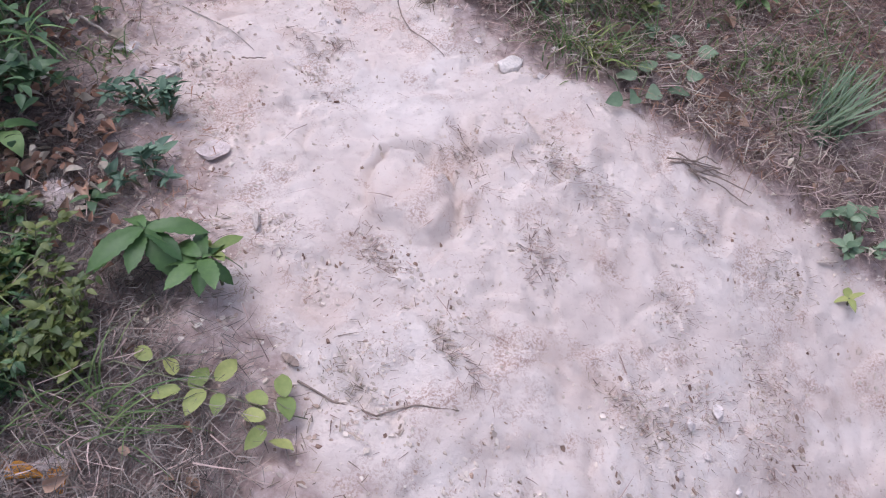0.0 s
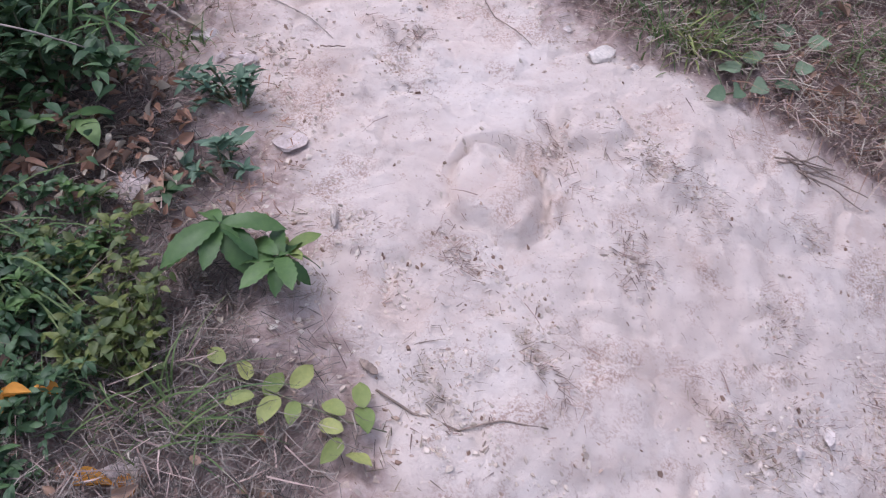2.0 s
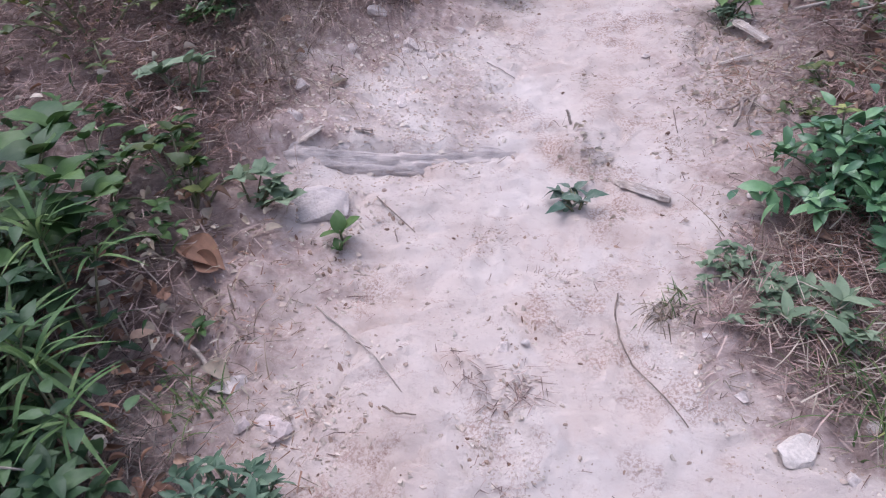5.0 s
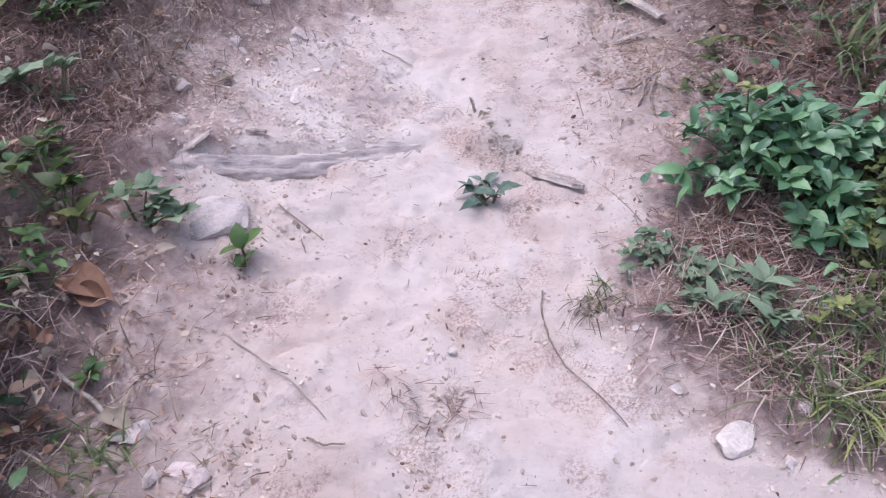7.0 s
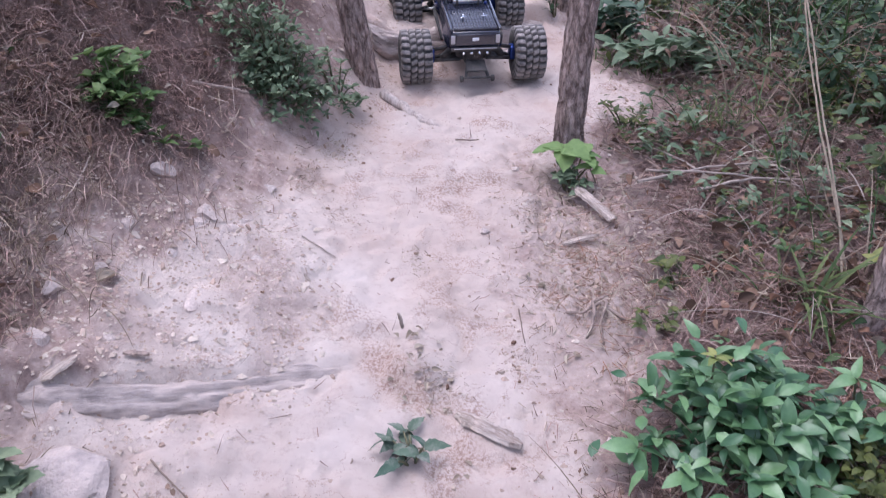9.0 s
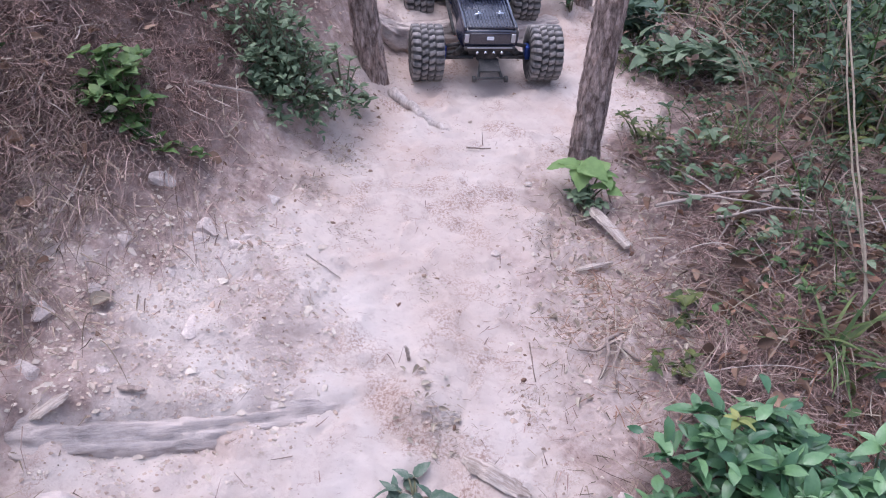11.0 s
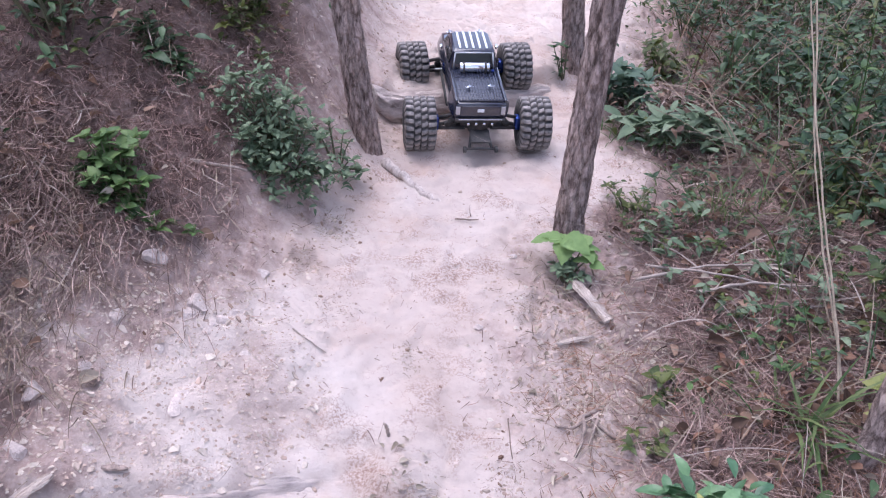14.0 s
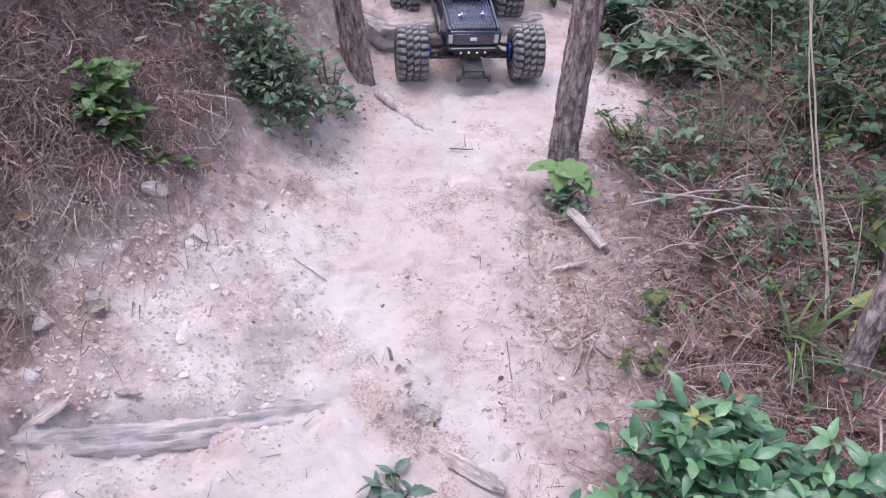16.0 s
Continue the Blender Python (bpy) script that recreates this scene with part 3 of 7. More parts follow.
    part("window_surround", bm, SILVER, cab, "silver window surround")
    # chrome canister across the bed
    bm = bmesh.new()
    rod(bm, (-0.047, -0.048, 0.200), (0.047, -0.048, 0.200), 0.0155, 24)
    rounded(bm, 0.003)
    can = part("canister", bm, CHROME, truck, "chrome cylinder behind the cab")
    for x in (-0.034, 0.034):
        bm = bmesh.new()
        rod(bm, (x - 0.003, -0.048, 0.200), (x + 0.003, -0.048, 0.200), 0.0168, 24)
        box(bm, (0.006, 0.006, 0.018), pose(x, -0.062, 0.190), 0.001)
        part("clamp", bm, NYLON, can)
    bm = bmesh.new()
    rod(bm, (0.058, -0.055, 0.186), (0.058, -0.055, 0.196), 0.005)
    part("cap", bm, BLUE, truck, "blue anodised cap")
    # body clips on bed and bonnet
    for x, y, z, turn in ((-0.030, -0.165, 0.192, 20), (0.034, -0.160, 0.192, -10), (-0.052, 0.222, 0.184, 30), (0.050, 0.226, 0.184, -20)):
        bm = bmesh.new()
        rod(bm, (x, y, z - 0.010), (x, y, z + 0.012), 0.0028)
        c, s = math.cos(radians(turn)), math.sin(radians(turn))
        for k in (-1, 1):
            rod(bm, (x - 0.012 * c, y - 0.012 * s, z + 0.004), (x + 0.014 * c - 0.004 * k * s, y + 0.014 * s + 0.004 * k * c, z + 0.006), 0.0011, 6)
        part("body_clip", bm, CHROME, truck, "bent wire body clip on its post")
    # tail
    bm = bmesh.new()
    box(bm, (0.118, 0.006, 0.036), pose(0, -0.2335, 0.155), 0.002)
    tail = part("tailgate", bm, LACQUER, truck)
    bm = bmesh.new()
    box(bm, (0.020, 0.003, 0.010), pose(0, -0.2375, 0.158), 0.001)
    part("badge", bm, WHITE, tail, "small pale badge plate")
    for s in (-1, 1):
        bm = bmesh.new()
        box(bm, (0.013, 0.008, 0.026), pose(s * 0.068, -0.2320, 0.156), 0.002)
        part("tail_lamp", bm, SILVER, truck, "pale tail lamp")
        bm = bmesh.new()
        box(bm, (0.018, 0.010, 0.012), pose(s * 0.062, 0.262, 0.152, -15), 0.003)
        part("headlamp", bm, SILVER, truck)
        bm = bmesh.new()
        box(bm, (0.010, 0.018, 0.012), pose(s * 0.091, 0.100, 0.196), 0.003)
        part("wing_mirror", bm, CHROME, truck)
        bm = bmesh.new()
        rod(bm, (s * 0.083, -0.10, 0.098), (s * 0.083, 0.115, 0.098), 0.006)
        part("side_step", bm, NYLON, truck)
    bm = bmesh.new()
    box(bm, (0.150, 0.014, 0.011), pose(0, -0.236, 0.126), 0.004)
    bumper = part("rear_bumper", bm, NYLON, truck, "black bumper with small bright lamps")
    bm = bmesh.new()
    box(bm, (0.132, 0.003, 0.003), pose(0, -0.2435, 0.131), 0.001)
    part("trim_strip", bm, SILVER, bumper, "thin bright strip")
    for x in (-0.036, -0.012, 0.012, 0.036):
        bm = bmesh.new()
        rod(bm, (x, -0.242, 0.117), (x, -0.248, 0.117), 0.0045, 12)
        part("lamp", bm, CHROME, bumper)
    # chassis
    bm = bmesh.new()
    box(bm, (0.085, 0.40, 0.012), pose(0, 0.0, 0.080), 0.004)
    box(bm, (0.070, 0.14, 0.030), pose(0, 0.0, 0.096), 0.006)
    for y in (-BASE, BASE):
        box(bm, (0.060, 0.060, 0.050), pose(0, y, 0.092), 0.008)
        box(bm, (0.110, 0.010, 0.050), pose(0, y * 1.12, 0.112), 0.004)
    part("chassis", bm, NYLON, truck)
    bm = bmesh.new()
    box(bm, (0.024, 0.05, 0.016), pose(-0.072, -0.06, 0.090), 0.003)
    part("battery_clip", bm, RED_LENS, truck, "small red clip")
    bm = bmesh.new()
    box(bm, (0.060, 0.050, 0.006), pose(0, -0.262, 0.084, 14), 0.002)
    for s in (-1, 1):
        rod(bm, (s * 0.022, -0.235, 0.092), (s * 0.034, -0.292, 0.062), 0.0045)
    rod(bm, (-0.046, -0.293, 0.061), (0.046, -0.293, 0.061), 0.0035)
    bar = part("wheelie_bar", bm, NYLON, truck, "black wheelie bar")
    for s in (-1, 1):
        bm = bmesh.new()
        rod(bm, (s * 0.043, -0.293, 0.058), (s * 0.052, -0.293, 0.058), 0.0095, 14)
        part("small_wheel", bm, NYLON, bar)
    bm = bmesh.new()
    box(bm, (0.130, 0.030, 0.010), pose(0, 0.268, 0.090, -18), 0.004)
    part("front_skid", bm, NYLON, truck)
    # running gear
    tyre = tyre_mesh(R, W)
    for sx in (-1, 1):
        for sy in (-1, 1):
            y = sy * BASE
            turn = pose(sx * TRACK, y, R, rng.uniform(0, 16), 0, 6 if sy > 0 else 0)
            wheel = child("wheel", None, truck, m=turn)
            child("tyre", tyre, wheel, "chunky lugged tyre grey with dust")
            part("rim", rim_bmesh(R, W, sx), NYLON, wheel, "black spoked rim")
            bm = bmesh.new()
            for dy in (-0.026, 0.026):
                rod(bm, (sx * 0.040, y + dy, 0.082), (sx * 0.125, y + dy * 0.3, 0.070), 0.006)
            box(bm, (0.050, 0.040, 0.007), pose(sx * 0.075, y, 0.077, 0, sx * 7, 0), 0.002)
            part("lower_arm", bm, NYLON, truck)
            bm = bmesh.new()
            rod(bm, (sx * 0.045, y, 0.118), (sx * 0.122, y, 0.102), 0.0055)
            part("upper_arm", bm, NYLON, truck)
            bm = bmesh.new()
            box(bm, (0.020, 0.030, 0.042), pose(sx * 0.128, y, 0.085), 0.004)
            rod(bm, (sx * 0.120, y, 0.085), (sx * 0.150, y, 0.085), 0.011, 14)
            part("axle_carrier", bm, BLUE, truck, "blue anodised axle carrier")
            bm = bmesh.new()
            rod(bm, (sx * 0.045, y - sy * 0.034, 0.094), (sx * 0.124, y - sy * 0.030, 0.084), 0.0028, 8)
            part("link_rod", bm, STEEL, truck, "bright steel link rod")
            bm = bmesh.new()
            rod(bm, (sx * 0.050, y * 1.10, 0.132), (sx * 0.095, y * 1.06, 0.080), 0.0085, 14)
            shock = part("shock_absorber", bm, NYLON, truck)
            bm = bmesh.new()
            for k in range(7):
                f = 0.2 + 0.1 * k
                p = Vector((sx * (0.050 + 0.045 * f), y * (1.10 - 0.04 * f), 0.132 - 0.052 * f))
                d = Vector((sx * 0.045, 0, -0.052)).normalized()
                rod(bm, p, p + d * 0.0022, 0.0115, 14)
            part("spring", bm, NYLON, shock)
    return truck


build_truck(pose(-0.105, 4.335, 0.424, 12.0, 2.0, 11.0) @ Matrix.Scale(0.95, 4))


# ---------------------------------------------------------------- logs, wood and stones
def log_mesh(length, r0, r1, seed, relief=1.0, rings=110, sides=52):
    """A weathered log with lengthwise splits, along +z."""
    verts, faces = [], []
    for i in range(rings + 1):
        s = i / rings
        cx, cy = 0.004 * math.sin(7 * s + seed), 0.004 * math.sin(5 * s + 2 * seed)
        rad = (r0 * (1 - s) + r1 * s) * (1 - 0.35 * max(0, abs(2 * s - 1) - 0.88) * 8)
        for k in range(sides):
            th = 2 * math.pi * k / sides
            g = float(grain(np.array(k * 0.55), np.array(s * 5 + 5), 1.0, seed)) * 0.18 + float(grain(np.array(k * 0.9), np.array(s * 22), 1.0, seed + 1)) * 0.08
            fibre = float(grain(np.array(k * 1.0), np.array(s * 7 + 3), 1.0, seed + 2))
            split = -0.14 * float(smooth(0.25, 0.6, fibre)) - 0.10 * float(grain(np.array(k * 1.0), np.array(s * 40), 1.0, seed + 3))
            knot = 0.16 * math.exp(-((s - 0.35) / 0.04) ** 2 - ((k - 12) / 4) ** 2)
            f = rad * (1 + relief * (g + split + knot))
            verts.append((cx + f * math.cos(th), cy + f * math.sin(th), length * s))
    for i in range(rings):
        for k in range(sides):
            n = (k + 1) % sides
            faces.append((i * sides + k, i * sides + n, (i + 1) * sides + n, (i + 1) * sides + k))
    faces.append(tuple(range(sides))[::-1])
    faces.append(tuple(rings * sides + k for k in range(sides)))
    return verts, faces


def lay_log(a, b, r0, r1, seed, label, up, mat, lift=0.022, relief=1.0):
    """A log from a to b in the plan that settles along the ground; up is how far its core lies above it."""
    ends = [Vector(on_ground(*p, up)) for p in (a, b)]
    d = ends[1] - ends[0]
    m = Matrix.Translation(ends[0]) @ d.to_track_quat("Z", "X").to_matrix().to_4x4()
    back = m.inverted()
    verts, faces = log_mesh(d.length, r0, r1, seed, relief)
    settled = []
    for v in verts:
        s = min(1, max(0, v[2] / d.length))
        p = ends[0].lerp(ends[1], s)
        w = m @ Vector(v)
        w.z += float(ground_base(p.x, p.y)) + 0.012 + up - 0.016 * s * s + lift * (1 - s) ** 2 - p.z
        settled.append(back @ w)
    ob = thing("log", label, "log", mesh_of("log", settled, faces, mat))
    ob.matrix_basis = m


def on_ground(x, y, up=0.0):
    return (x, y, z_at(x, y) + up)


lay_log((-0.715, 2.739), (-0.250, 2.985), 0.056, 0.030, 2, "dusty weathered log half buried across the trail", -0.038, DUSTY_LOG, 0.006, 0.6)
lay_log((-0.385, 4.225), (0.150, 4.560), 0.052, 0.034, 5, "thick pale barkless log set as a step between the trees", 0.008, PALE_LOG)


def stick(name, label, pts, r0, r1, mat=None, seed=0, category="stick", knots=0.12, group=""):
    fine = []
    for i in range(len(pts) - 1):
        for k in range(5):
            fine.append(Vector(pts[i]).lerp(Vector(pts[i + 1]), k / 5))
    fine.append(Vector(pts[-1]))
    rr = np.linspace(r0, r1, len(fine)) * (0.68 if r0 < 0.007 else 1.0)
    r = np.random.default_rng(seed)
    fine = [p + Vector(r.uniform(-1, 1, 3).tolist()) * (r0 * 0.35) for p in fine]
    return thing(name, label, category, mesh_of(name, *tube(fine, rr, 8, knots, seed), mat or TWIG), group=group)


TWIG = plain("dry_twig", (0.20, 0.145, 0.115), 0.85, 0, 0.4, 50, 0.4)
STALK = plain("bleached_grass_stalk", (0.43, 0.345, 0.255), 0.8, 0, 0.3, 40, 0.3)
ROOT = plain("weathered_root", (0.27, 0.205, 0.175), 0.9, 0, 0.4, 60, 0.5)
PALE_TWIG = plain("bleached_twig", (0.33, 0.27, 0.23), 0.85, 0, 0.3, 50, 0.4)
STONE = plain("pale_quartz_stone", (0.48, 0.405, 0.37), 0.85, 0, 0.22, 26, 0.5, 0.004)
ROCK = plain("pinkish_granite", (0.46, 0.37, 0.34), 0.9, 0, 0.28, 22, 0.6, 0.006)
GREY_ROCK = dusty(plain("smooth_grey_rock", (0.33, 0.29, 0.285), 0.9, 0, 0.32, 16, 0.7, 0.008), (0.49, 0.41, 0.37), 0.32, 0.60, 12)
WHITE_STONE = plain("white_quartz_stone", (0.54, 0.465, 0.412), 0.85, 0, 0.15, 26, 0.5, 0.004)
PINK_STONE = plain("pale_pink_stone", (0.43, 0.345, 0.315), 0.9, 0, 0.14, 26, 0.25, 0.003)
CLOD = plain("dry_clay_clod", (0.52, 0.432, 0.392), 0.95, 0, 0.25, 40, 0.6, 0.004)
WOOD = bark_material("split_wood", (0.32, 0.25, 0.215), (0.66, 0.57, 0.51), 1.6, (70, 6, 70))


def stone_mesh(name, size, seed, mat, level=3, soft=1.0):
    r = np.random.default_rng(seed)
    bm = bmesh.new()
    bmesh.ops.create_icosphere(bm, subdivisions=level, radius=1.0)
    cuts = [(Vector(r.normal(size=3).tolist()).normalized(), float(r.uniform(0.42, 0.78))) for _ in range(13)]
    for v in bm.verts:
        p = v.co.copy()
        for n, d in cuts:
            over = p.dot(n) - d
            if over > 0:
                p -= n * over * soft
        p *= 1 + 0.08 * noise.noise(p * 2.5 + Vector((seed, 0, 0))) + 0.06 * noise.noise(p * 6) + 0.05 * noise.noise(p * 15)
        v.co = Vector((p.x * size[0], p.y * size[1], p.z * size[2]))
    me = bpy.data.meshes.new(name)
    bm.to_mesh(me)
    bm.free()
    me.materials.append(mat)
    me.shade_smooth()
    me.set_sharp_from_angle(angle=radians(22))
    return me


def stone(x, y, size, seed, mat, label, turn=0.0, sink=0.25, name="stone", category="stone", group="", soft=1.0):
    n = slope_at(x, y)
    ob = thing(name, label, category, stone_mesh(name, (size[0] * 1.45, size[1] * 1.45, size[2] * 1.3), seed, mat, soft=soft), group=group)
    ob.matrix_basis = Matrix.Translation((x, y, z_at(x, y) + size[2] * (1 - 2 * sink) * 0.7)) @ n.to_track_quat("Z", "Y").to_matrix().to_4x4() @ pose(0, 0, 0, 0, 0, turn)
    return ob


stone(0.235, 2.315, (0.032, 0.022, 0.013), 3, WHITE_STONE, "pale flat-topped stone lying at the grass edge", -20, soft=0.9)
stone(-0.350, 1.915, (0.028, 0.032, 0.006), 5, PINK_STONE, "flat pinkish stone pressed into the trail edge", 20, 0.32)
stone(-0.575, 1.765, (0.044, 0.033, 0.024), 6, PINK_STONE, "broken reddish stone among dead leaves", 25, 0.35, soft=0.8)
stone(-0.393, 1.262, (0.030, 0.013, 0.010), 8, ROCK, "pale stone lying in dry needles", 118, 0.3)
stone(-0.59, 2.205, (0.024, 0.016, 0.008), 9, STONE, "flat white chip of stone on litter", -25)
stone(-0.485, 2.155, (0.017, 0.013, 0.007), 10, ROCK, "small pink stone behind a low plant", 10)
stone(-0.545, 2.150, (0.013, 0.010, 0.007), 11, ROCK, "small pink stone behind a low plant", 40)
stone(-0.604, 2.640, (0.074, 0.060, 0.026), 27, GREY_ROCK, "large dusty grey-pink rock below the log", 10, 0.50, "rock", "rock", soft=0.85)
stone(-0.51, 2.165, (0.020, 0.015, 0.008), 14, ROCK, "dull stone set in the trail's edge", 80, 0.35)
stone(-0.72, 2.915, (0.018, 0.015, 0.010), 17, CLOD, "pale pebble on the rubble slope", 0, 0.55)
stone(-0.52, 3.00, (0.024, 0.018, 0.006), 18, CLOD, "flat pale stone bedded in the rubble slope", 30, 1.3, soft=0.7)
stone(-0.70, 2.81, (0.018, 0.015, 0.010), 19, CLOD, "pale pebble on the rubble slope", 70, 0.85, soft=0.8)
for k, (x, y, s) in enumerate(((-0.565, 3.235, 0.026), (-0.525, 3.215, 0.022), (-0.545, 3.255, 0.022), (-0.500, 3.245, 0.018), (-0.585, 3.200, 0.020), (-0.535, 3.185, 0.014), (-0.61, 3.235, 0.014), (-0.47, 3.215, 0.012))):
    stone(x, y, (s, s * 0.8, s * 0.6), 30 + k, CLOD, "crumbling pale rock in the cut bank", 37 * k, 1.15, "stone", "stone", "crumbling rocks in the cut bank", 0.9)
for k, (x, y, s) in enumerate(((-0.655, 3.265, 0.022), (-0.68, 3.12, 0.016), (-0.485, 3.375, 0.018), (-0.69, 3.01, 0.014), (-0.60, 3.10, 0.012), (-0.655, 2.97, 0.013), (-0.46, 3.16, 0.012), (-0.62, 2.86, 0.012), (-0.43, 3.30, 0.012), (-0.57, 2.93, 0.010))):
    stone(x, y, (s, s * 0.8, s * 0.6), 50 + k, CLOD if k % 2 else STONE, "small pale stone on the rubble slope", 51 * k, 1.0, "stone", "stone", "stones on the rubble slope", 0.7)
for k, (x, y, s) in enumerate(((0.49, 1.585, 0.009), (0.535, 1.575, 0.011), (0.60, 1.62, 0.016), (0.56, 1.53, 0.010), (0.50, 1.48, 0.009), (0.62, 1.50, 0.008), (0.16, 2.38, 0.010), (0.11, 2.46, 0.008), (-0.17, 2.42, 0.008), (-0.20, 2.40, 0.010), (0.30, 2.28, 0.010), (0.34, 2.36, 0.012), (0.20, 2.84, 0.012), (0.19, 2.70, 0.010), (0.05, 3.60, 0.009), (-0.02, 3.36, 0.010))):
    stone(x, y, (s, s * 0.8, s * 0.62), 70 + k, STONE if k % 3 else CLOD, "small pale pebble loose on the trail", 43 * k, 0.2, "pebble", "pebble", "loose pebbles on the trail")


def slab(name, label, a, b, width, thick, mat, seed, category="wood chip", lift=0.006, tilt=0.0, ends=0.25):
    """A split piece of wood with tapered, ragged ends."""
    r = np.random.default_rng(seed)
    a, b = Vector(on_ground(*a, lift)), Vector(on_ground(*b, lift + 0.004))
    d = b - a
    n = 14
    verts, faces = [], []
    for i in range(n + 1):
        s = i / n
        w = width * min(1, ends + 3.2 * min(s, 1 - s)) * (1 + 0.15 * r.uniform(-1, 1))
        for x, z in ((-0.5, 0), (-0.42, 0.8), (0, 1.0), (0.42, 0.8), (0.5, 0), (0, -0.4)):
            verts.append((x * w, d.length * (s - 0.5), z * thick * (1 + 0.2 * r.uniform(-1, 1)) + 0.1 * width * math.sin(3 * s)))
    for i in range(n):
        for k in range(6):
            m = (k + 1) % 6
            faces.append((i * 6 + k, i * 6 + m, (i + 1) * 6 + m, (i + 1) * 6 + k))
    faces += [tuple(range(6))[::-1], tuple(n * 6 + k for k in range(6))]
    ob = thing(name, label, category, mesh_of(name, verts, faces, mat, True))
    ob.matrix_basis = Matrix.Translation((a + b) / 2) @ d.to_track_quat("Y", "Z").to_matrix().to_4x4() @ pose(0, 0, 0, 0, tilt, 0)
    return ob


slab("wood_chip", "grey split wood chip lying on the trail", (-0.062, 2.885), (0.048, 2.825), 0.040, 0.010, WOOD, 3, tilt=-14)
slab("plank", "weathered broken plank leaning in the litter", (0.190, 3.545), (0.262, 3.405), 0.024, 0.006, WOOD, 4, "plank", 0.015, 12, 0.85)
slab("wood_chip", "pale wood splinter on the trail edge", (0.150, 3.360), (0.228, 3.378), 0.014, 0.004, WOOD, 5)
slab("wood_chip", "thin pale splinter on bare clay", (0.90, 2.02), (0.955, 2.03), 0.008, 0.003, WOOD, 6)
slab("bark_chip", "brown curled bark chip on clay", (-0.145, 1.495), (-0.118, 1.480), 0.014, 0.003, TWIG, 7, "bark chip")
slab("wood_chip", "tan wood chip resting on the half-buried log", (-0.672, 2.752), (-0.630, 2.790), 0.024, 0.004, WOOD, 10, lift=0.010)
slab("bark_chip", "ragged brown bark chip beside the log", (-0.585, 2.835), (-0.548, 2.846), 0.012, 0.004, ROOT, 8, "bark chip")
slab("bark_chip", "tan bark chip on the trail edge", (-0.235, 1.775), (-0.225, 1.73), 0.012, 0.004, WOOD, 9, "bark chip")


def lying(pts, up=0.005):
    return [on_ground(x, y, up) for x, y in pts]


stick("twig", "thin crooked twig lying on pale clay", lying([(-0.118, 1.459), (-0.064, 1.438), (0.0, 1.437), (0.06, 1.452), (0.13, 1.455)], 0.003), 0.0030, 0.0016, seed=1)
stick("twig", "long straight twig across the trail", lying([(-0.53, 2.415), (-0.46, 2.37), (-0.40, 2.33), (-0.34, 2.28)], 0.003), 0.0024, 0.0014, PALE_TWIG, seed=2)
stick("twig", "curved dark stem trailing down the clay", lying([(-0.030, 2.545), (-0.033, 2.50), (-0.022, 2.455), (0.0, 2.41), (0.05, 2.35), (0.085, 2.305)], 0.004), 0.0024, 0.0014, seed=3)
stick("twig", "short twig on bare clay", lying([(-0.50, 2.69), (-0.41, 2.63)]), 0.0022, 0.0014, seed=4)
stick("twig", "short twig on bare clay", lying([(-0.45, 2.63), (-0.43, 2.585)]), 0.002, 0.0014, seed=5)
stick("twig", "short twig on bare clay", lying([(0.05, 3.14), (0.06, 3.05)]), 0.002, 0.0014, seed=6)
stick("twig", "short twig on bare clay", lying([(-0.10, 3.74), (-0.04, 3.75)]), 0.0035, 0.0022, seed=7)
stick("twig", "forked thin twig on pale clay", lying([(-0.39, 3.25), (-0.355, 3.232), (-0.32, 3.225)], 0.003), 0.0022, 0.0014, PALE_TWIG, seed=8)
stick("twig", "reddish twig on pale clay", lying([(-0.36, 2.245), (-0.33, 2.225), (-0.30, 2.23)]), 0.0026, 0.0016, seed=9)
stick("stub", "short dead stub standing in the clay", [on_ground(-0.17, 3.06, -0.02), on_ground(-0.17, 3.055, 0.02), on_ground(-0.172, 3.05, 0.036)], 0.0055, 0.0040, PALE_TWIG, seed=10, category="stub")
stick("root", "pale root creeping out of the bank", [on_ground(-0.31, 3.98, 0.0), on_ground(-0.265, 3.93, 0.012), on_ground(-0.20, 3.87, 0.008), on_ground(-0.14, 3.835, -0.008)], 0.016, 0.008, DEADWOOD, 11, "root")
stick("root", "dead knotted root at the litter edge", [on_ground(0.175, 3.06, 0.0), on_ground(0.192, 3.10, 0.020), on_ground(0.190, 3.135, 0.012), on_ground(0.225, 3.165, 0.004)], 0.0045, 0.0065, ROOT, 12, "root", 0.3)
stick("root", "dead knotted root at the litter edge", [on_ground(0.140, 3.125, 0.004), on_ground(0.168, 3.115, 0.016), on_ground(0.205, 3.125, 0.018), on_ground(0.250, 3.10, 0.006)], 0.0035, 0.0060, ROOT, 13, "root", 0.3)
stick("root", "dead knotted root at the litter edge", [on_ground(0.205, 3.05, 0.0), on_ground(0.200, 3.085, 0.014), on_ground(0.215, 3.12, 0.016)], 0.0030, 0.0050, ROOT, 14, "root", 0.3)
stick("branch", "bare grey branch fallen across dry grass", [on_ground(0.33, 3.53, 0.035), on_ground(0.5, 3.60, 0.06), on_ground(0.7, 3.60, 0.05)], 0.006, 0.003, PALE_TWIG, 14, "branch")
stick("branch", "bare grey branch fallen across dry grass", [on_ground(0.36, 3.60, 0.03), on_ground(0.55, 3.55, 0.05), on_ground(0.82, 3.48, 0.04)], 0.005, 0.002, PALE_TWIG, 15, "branch")
stick("branch", "short dead branch on the needle bank", [on_ground(-0.66, 3.50, 0.02), on_ground(-0.56, 3.56, 0.025)], 0.006, 0.004, PALE_TWIG, 16, "branch")
